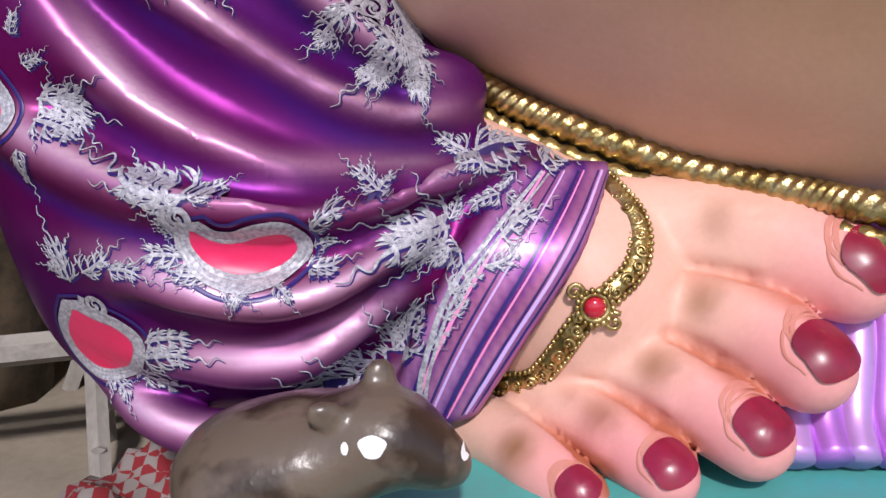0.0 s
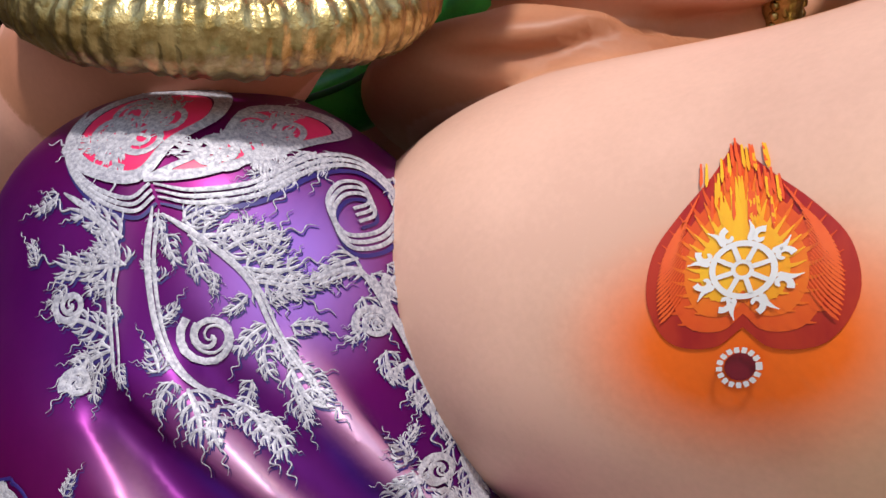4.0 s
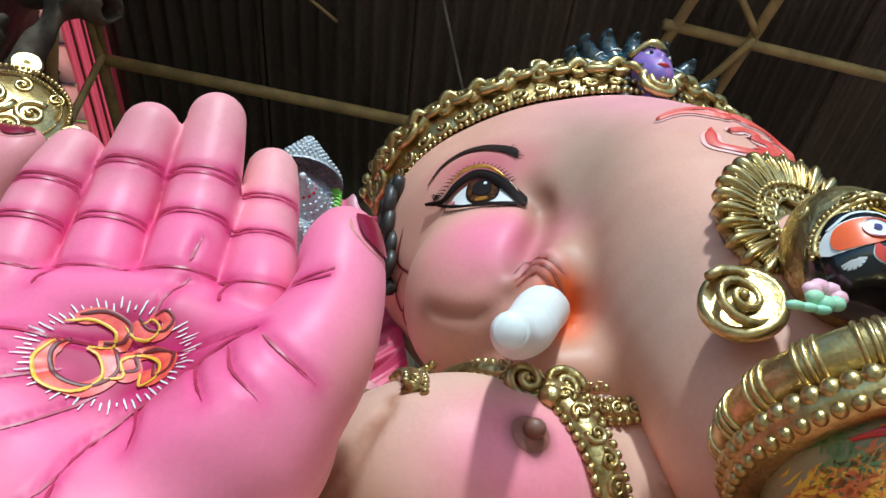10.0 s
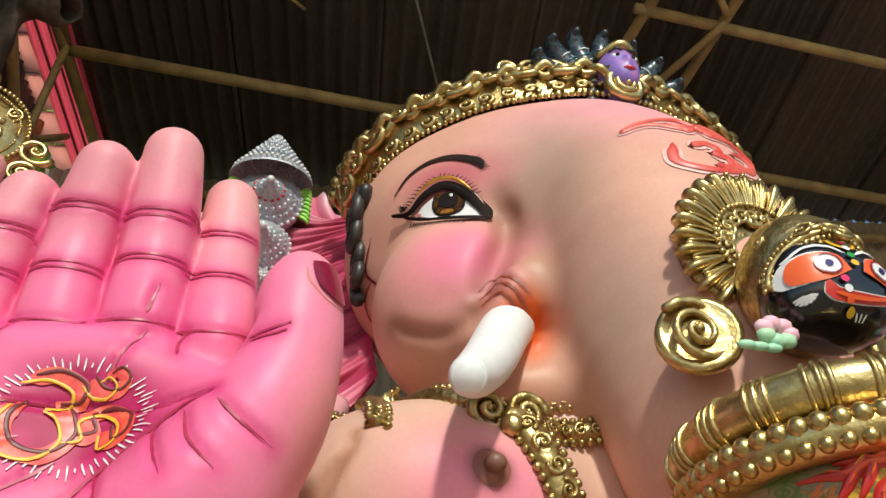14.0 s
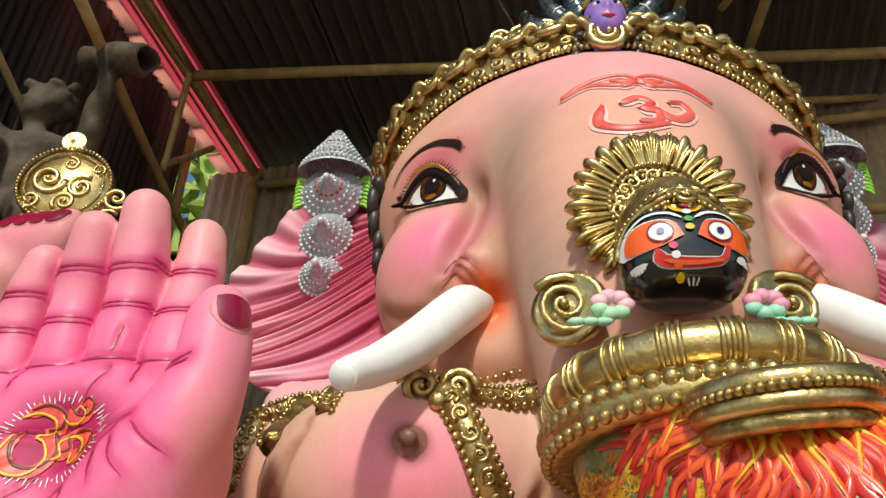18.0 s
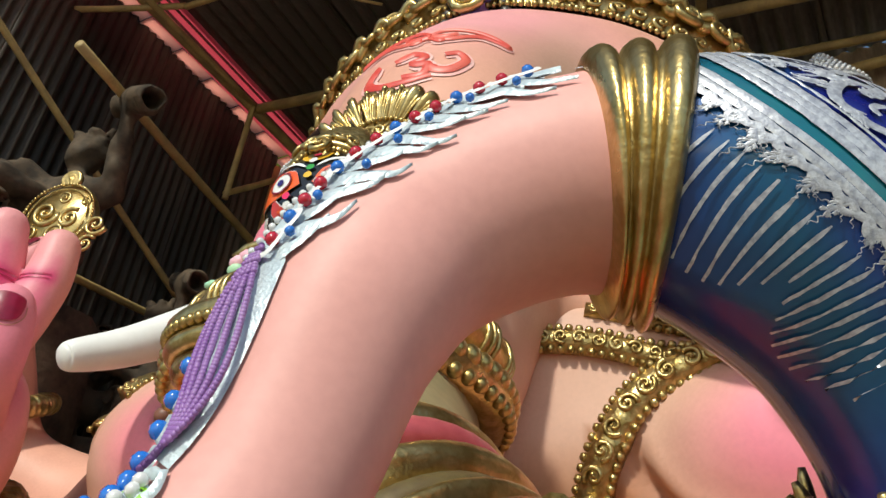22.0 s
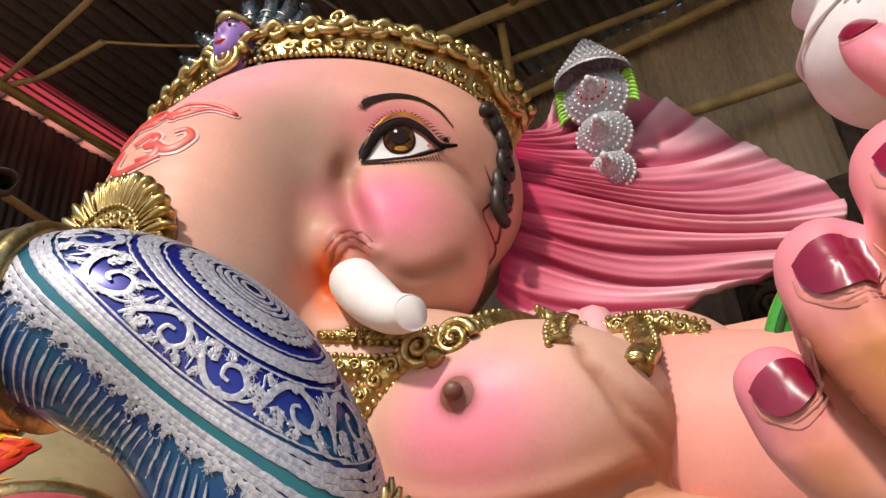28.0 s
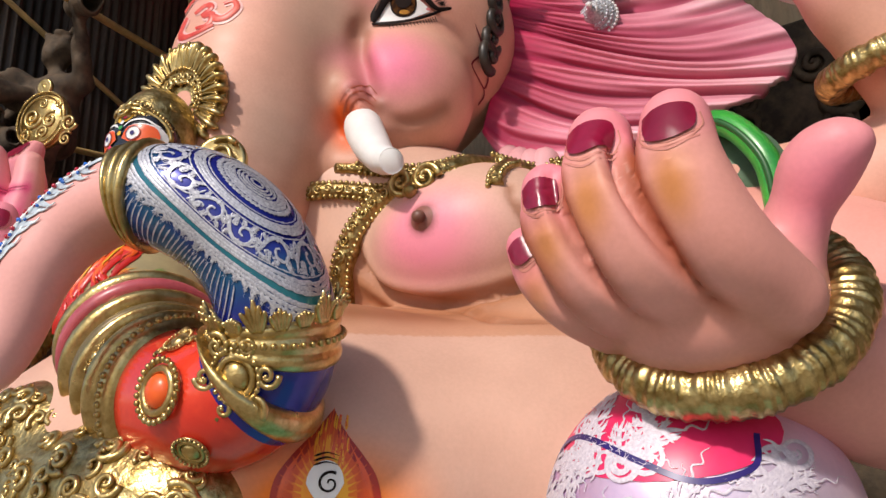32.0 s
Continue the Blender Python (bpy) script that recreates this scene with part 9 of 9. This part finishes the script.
# the other knee: pink panels and white scrolls
lpl = Plane(LKNEE, (2.87, 1.2, 1.55), (-0.25, 0.95, -0.15), (0, 0, 1), 0.003, 0.7)
for j, (x, z, R) in enumerate(((0.06, 0.21, 0.20),)):
    sh = Shape()
    lpl.disc(sh, [(x + R * 1.2 * math.cos(a), z + R * 0.55 * math.sin(a)) for a in np.linspace(0, 6.283, 30, endpoint=False)], magenta, 0.003, 6)
    part("knee_panel", sh, left, "rose red panel over the knee")
rnd = random.Random(8)
for i in range(34):
    x, z = rnd.uniform(-0.36, 0.34), rnd.uniform(-0.25, 0.30)
    sh = Shape()
    lpl.strokes(sh, turned(acanthus(rnd.uniform(0.10, 0.16), i + 60), rnd.uniform(0, 6.3), (x, z)) + [curl((x, z), 0.035, 1.7, i, 1, 0.006)], mat("pearl_paste", (0.74, 0.68, 0.74), (0.56, 0.50, 0.58), 0.5, 0.1, scale=120, bump=0.1, bscale=400), 0.004, 0.0009)
    if sh.n:
        part("silver_spray", sh, left, "raised white and silver leaf spray")
sh = Shape()
lpl.strokes(sh, [stroke([(-0.22, 0.14), (-0.18, 0.20), (-0.11, 0.21), (0.03, 0.14), (0.14, 0.10), (0.24, 0.13), (0.25, 0.20)], 0.007, 8, 0.2)], navy, 0.005)
part("blue_line", sh, left, "dark blue curved outline")

# purple cloth end spilling over the plinth beside the toes
tail = thing("cloth_end", "lilac pleated end of the garment spilling beside the toes", "cloth")
for k in range(5):
    x = 0.56 + 0.05 * k
    v, f = sweep([(x + 0.02, 1.36, 0.95, 0.03), (x + 0.01, 1.26, 0.80, 0.036), (x - 0.01, 1.20, 0.68, 0.034), (x - 0.02 + 0.01 * (k % 2), 1.14, 0.625, 0.030)], 6, 14)
    part("pleat", Shape().add(v, f, purple, (0.52, 0.20, 0.66) if k % 2 else (0.62, 0.34, 0.72)), tail)

# ---- mouse ----
mouse = Shape()
b = Blob((-0.5, 0.72, 0.55), (0.2, 1.25, 0.95), 0.0085)
b.ell((-0.20, 1.03, 0.690), (0.155, 0.115, 0.085), (0, -10, 0), 0.03)
b.ell((-0.27, 1.03, 0.660), (0.10, 0.12, 0.08), (0, 0, 0), 0.04)
b.ell((-0.075, 1.00, 0.735), (0.085, 0.075, 0.065), (0, 18, 0), 0.04)
b.ell((-0.005, 0.985, 0.705), (0.045, 0.042, 0.038), (0, 20, 0), 0.03)
b.ell((-0.085, 1.02, 0.808), (0.024, 0.014, 0.028), (0, 0, 20), 0.015)
b.ell((-0.15, 0.95, 0.785), (0.026, 0.012, 0.020), (0, 0, 20), 0.015)
b.tube([(-0.10, 0.93, 0.63, 0.022), (-0.06, 0.90, 0.615, 0.02)], 0.02)
b.tube([(-0.30, 0.92, 0.63, 0.03), (-0.24, 0.89, 0.615, 0.022)], 0.02)
v, f = b.skin(1)
mouse.add(v, f, wetclay)
MT = mouse.tree()
mp = Plane(MT, (-0.088, 0.9, 0.755), (0, 1, -0.15), (0, 0, 1), 0.002, 0.3)
mp.disc(mouse, [(0.017 * math.cos(a) * (1 + 0.15 * math.sin(3 * a)), 0.014 * math.sin(a)) for a in np.linspace(0, 6.283, 20, endpoint=False)], white, 0.003, 3)
mp.disc(mouse, circle((-0.034, -0.003), 0.005, 10, 0.008), white, 0.003, 1)
mp.disc(mouse, circle((0.115, -0.02), 0.006, 10, 0.010), white, 0.003, 1)
tagged(mouse.obj("mouse_figure"), "grey-brown clay mouse figure with a white primed eye at the foot", "figurine")

# ---- clutter on the floor at the side ----
def trestle(x, y, h, L, rot):
    t = thing("trestle", "whitewashed rough timber trestle on the earth floor", "trestle")
    m = Matrix.Translation((x, y, 0)) @ Matrix.Rotation(math.radians(rot), 4, "Z")
    def board(name, a, b, w):
        a, b = m @ Vector(a), m @ Vector(b)
        v, f = sweep([(*a, w, 0.6), (*((a + b) / 2), w * 1.02, 0.6), (*b, w, 0.6)], 2, 4)
        part(name, Shape().add(v, f, greywood), t, smooth=False)
    board("top", (-L / 2, 0, h), (L / 2, 0, h), 0.05)
    board("top", (-L / 2, 0.12, h), (L / 2, 0.12, h), 0.05)
    for ex in (-0.42, 0.42):
        for ey in (-0.18, 0.28):
            board("leg", (ex * L, 0.05, h - 0.02), (ex * L, ey, 0.0), 0.03)
        board("brace", (ex * L, -0.12, h * 0.35), (ex * L, 0.2, h * 0.35), 0.02)
    return t


trestle(-1.35, 2.15, 0.42, 0.8, 20)
trestle(-1.05, 2.9, 0.5, 0.9, -35)
def checked(name):
    m = bpy.data.materials.new(name)
    m.use_nodes = True
    n, l = m.node_tree.nodes, m.node_tree.links
    tc, c = n.new("ShaderNodeTexCoord"), n.new("ShaderNodeTexChecker")
    c.inputs["Scale"].default_value = 28
    c.inputs["Color1"].default_value, c.inputs["Color2"].default_value = (0.22, 0.015, 0.02, 1), (0.24, 0.20, 0.19, 1)
    l.new(tc.outputs["Object"], c.inputs[0])
    l.new(c.outputs[0], n["Principled BSDF"].inputs[0])
    n["Principled BSDF"].inputs["Roughness"].default_value = 0.9
    return m


rag_m = checked("red_checked_cotton")
for k, (x, y, s) in enumerate(((-0.72, 1.95, 0.30), (-1.0, 1.7, 0.22), (-0.5, 2.2, 0.25))):
    n = 22
    gx, gy = np.meshgrid(np.linspace(-1, 1, n), np.linspace(-1, 1, n), indexing="ij")
    z = np.array([0.10 + 0.16 * noise.noise((a * 2 + k * 7, c * 2, 0.5)) + 0.06 * noise.noise((a * 6, c * 6, k)) for a, c in zip(gx.ravel(), gy.ravel())]) * np.clip(1.1 - (gx.ravel() ** 2 + gy.ravel() ** 2) * 0.6, 0.05, 1)
    gi = np.arange(n * n).reshape(n, n)
    v = np.column_stack([x + gx.ravel() * s, y + gy.ravel() * s, 0.03 + np.abs(z)])
    tagged(Shape().add(v, np.stack([gi[:-1, :-1], gi[1:, :-1], gi[1:, 1:], gi[:-1, 1:]], -1).reshape(-1, 4), rag_m).obj("rag"), "crumpled red and white checked cloth on the dirt floor", "cloth", "rags")

# ---- unfinished clay figures ----
def clay_figure(x, y, z, k, turn, arm, label):
    """A half-made figure: legs, body, head and one raised arm, on a rough block down to the floor."""
    def w(px, py, pz):
        c, s = math.cos(turn), math.sin(turn)
        return (x + k * (px * c - py * s), y + k * (px * s + py * c), z + k * pz)
    lo, hi = np.array(w(0, 0, 0.3)) - 0.95 * k, np.array(w(0, 0, 0.3)) + 1.0 * k
    b = Blob(lo, hi, 0.022)
    b.ell(w(0, 0, 0.0), (0.24 * k, 0.17 * k, 0.30 * k), (0, 0, 0), 0.06)
    b.ell(w(0, 0, 0.24), (0.30 * k, 0.16 * k, 0.14 * k), (0, 0, 0), 0.06)
    b.tube([(*w(0, 0, 0.3), 0.07 * k), (*w(0, -0.02, 0.45), 0.06 * k)], 0.04)
    b.ell(w(0, -0.03, 0.56), (0.10 * k, 0.115 * k, 0.14 * k), (0, 0, 0), 0.03)
    b.ell(w(0, 0.03, 0.64), (0.13 * k, 0.13 * k, 0.10 * k), (0, 0, 0), 0.04)
    b.ell(w(0, -0.14, 0.55), (0.02 * k, 0.03 * k, 0.03 * k), (0, 0, 0), 0.02)
    b.tube([(*w(0.28, 0, 0.26), 0.085 * k), (*w(0.28 + 0.18 * arm, -0.1, 0.42), 0.07 * k), (*w(0.30 + 0.24 * arm, -0.18, 0.66), 0.055 * k), (*w(0.30 + 0.28 * arm, -0.20, 0.80), 0.075 * k)], 0.04)
    b.tube([(*w(-0.28, 0, 0.26), 0.085 * k), (*w(-0.42, -0.08, 0.05), 0.07 * k), (*w(-0.28, -0.28, -0.05), 0.055 * k)], 0.04)
    b.tube([(*w(0.12, -0.05, -0.2), 0.14 * k), (*w(0.32, -0.3, -0.28), 0.12 * k), (*w(0.22, -0.25, -0.6), 0.09 * k)], 0.05)
    b.tube([(*w(-0.12, -0.05, -0.2), 0.14 * k), (*w(-0.36, -0.28, -0.25), 0.12 * k), (*w(-0.30, -0.2, -0.6), 0.09 * k)], 0.05)
    o, d = np.array(w(0.30 + 0.28 * arm, -0.20, 0.80)), np.array(w(0.55, -0.25, -0.22)) - np.array(w(0, 0, 0))
    b.tube([(*(o - d * 0.35), 0.075 * k), (*o, 0.085 * k), (*(o + d * 0.35), 0.10 * k)], 0.03)
    b.tube([(*(o + d * 0.15), 0.055 * k), (*(o + d * 0.6), 0.075 * k)], 0.01, cut=True)
    for i in range(14):
        a = i * 2.4
        b.ell(w(0.12 * math.cos(a), 0.02 + 0.10 * math.sin(a), 0.60 + 0.012 * i), (0.045 * k, 0.045 * k, 0.04 * k), (0, 0, 0), 0.012)
    for e in (-1, 1):
        b.ell(w(0.038 * e, -0.135, 0.575), (0.018 * k, 0.02 * k, 0.012 * k), (0, 0, 0), 0.01, cut=True)
    b.ell(w(0, -0.125, 0.50), (0.03 * k, 0.02 * k, 0.012 * k), (0, 0, 0), 0.01)
    rnd = random.Random(int(x * 100))
    for i in range(5):
        o, d = np.array(w(rnd.uniform(-0.3, 0.3), rnd.uniform(-0.25, -0.05), rnd.uniform(-0.3, 0.3))), np.array((rnd.uniform(-0.6, 0.9), rnd.uniform(-1, -0.4), rnd.uniform(-0.5, 0.6)))
        d *= 0.26 * k / np.linalg.norm(d)
        r = rnd.uniform(0.06, 0.095) * k
        b.tube([(*o, r * 0.9), (*(o + d * 0.6), r), (*(o + d), r * 1.12)], 0.03)
        b.tube([(*(o + d * 0.8), r * 0.6), (*(o + d * 1.4), r * 0.7)], 0.01, cut=True)
    v, f = b.skin(1)
    v = v + np.array([noise.noise_vector(Vector(q) * 9.0) for q in v]) * 0.022 * k
    sh = Shape().add(v, f, clay)
    tagged(sh.obj("clay_figure"), label, "statue", "unfinished clay figures")
    base = Shape()
    bz = z - 0.55 * k
    rows = [[x, y, h, 0.42 * k * (1 + 0.12 * math.sin(h * 5))] for h in np.linspace(0, bz, 9)]
    base.add(*sweep(rows, 2, 14, wave=lambda s, th: 1 + 0.12 * np.sin(3 * th + 9 * s)), clay)
    tagged(base.obj("clay_block"), "rough dark clay block that carries an unfinished figure", "block")


clay_figure(-1.98, 2.25, 4.12, 0.95, 0.25, 0.35, "unfinished dark brown clay figure with one arm raised")
clay_figure(-2.0, 1.60, 3.35, 0.75, 0.9, -0.3, "unfinished brown clay figure beside the shed wall")
clay_figure(-1.85, 3.0, 3.45, 0.75, 0.1, 0.3, "unfinished clay figure in the shade under the roof pipes")
clay_figure(-1.95, 3.6, 3.9, 0.6, 0.8, 0.1, "unfinished clay figure leaning among the scaffold poles")

# carved clay panels against the back wall
for k, (x, z) in enumerate(((2.55, 3.7), (3.45, 3.3), (3.3, 4.3))):
    t = thing("clay_relief", "grey clay relief panel leaning on the back wall", "relief", "clay reliefs")
    part("slab", Shape().add(*boxy((x, 4.42, z / 2 + 0.25), (0.86, 0.10, z + 0.5), bev=0.02), clay), t, smooth=False)
    for j in range(10):
        q = Shape()
        scroll3(q, (x + 0.26 * math.cos(j * 2.4), 4.36, z + 0.30 * math.sin(j * 2.4) - 0.05), (1, 0, 0), (0, 0, 1), (0, -1, 0), 0.12 - 0.005 * j, clay, 1.6, 0.28, 1 if j % 2 else -1, j)
        part("relief", q, t)
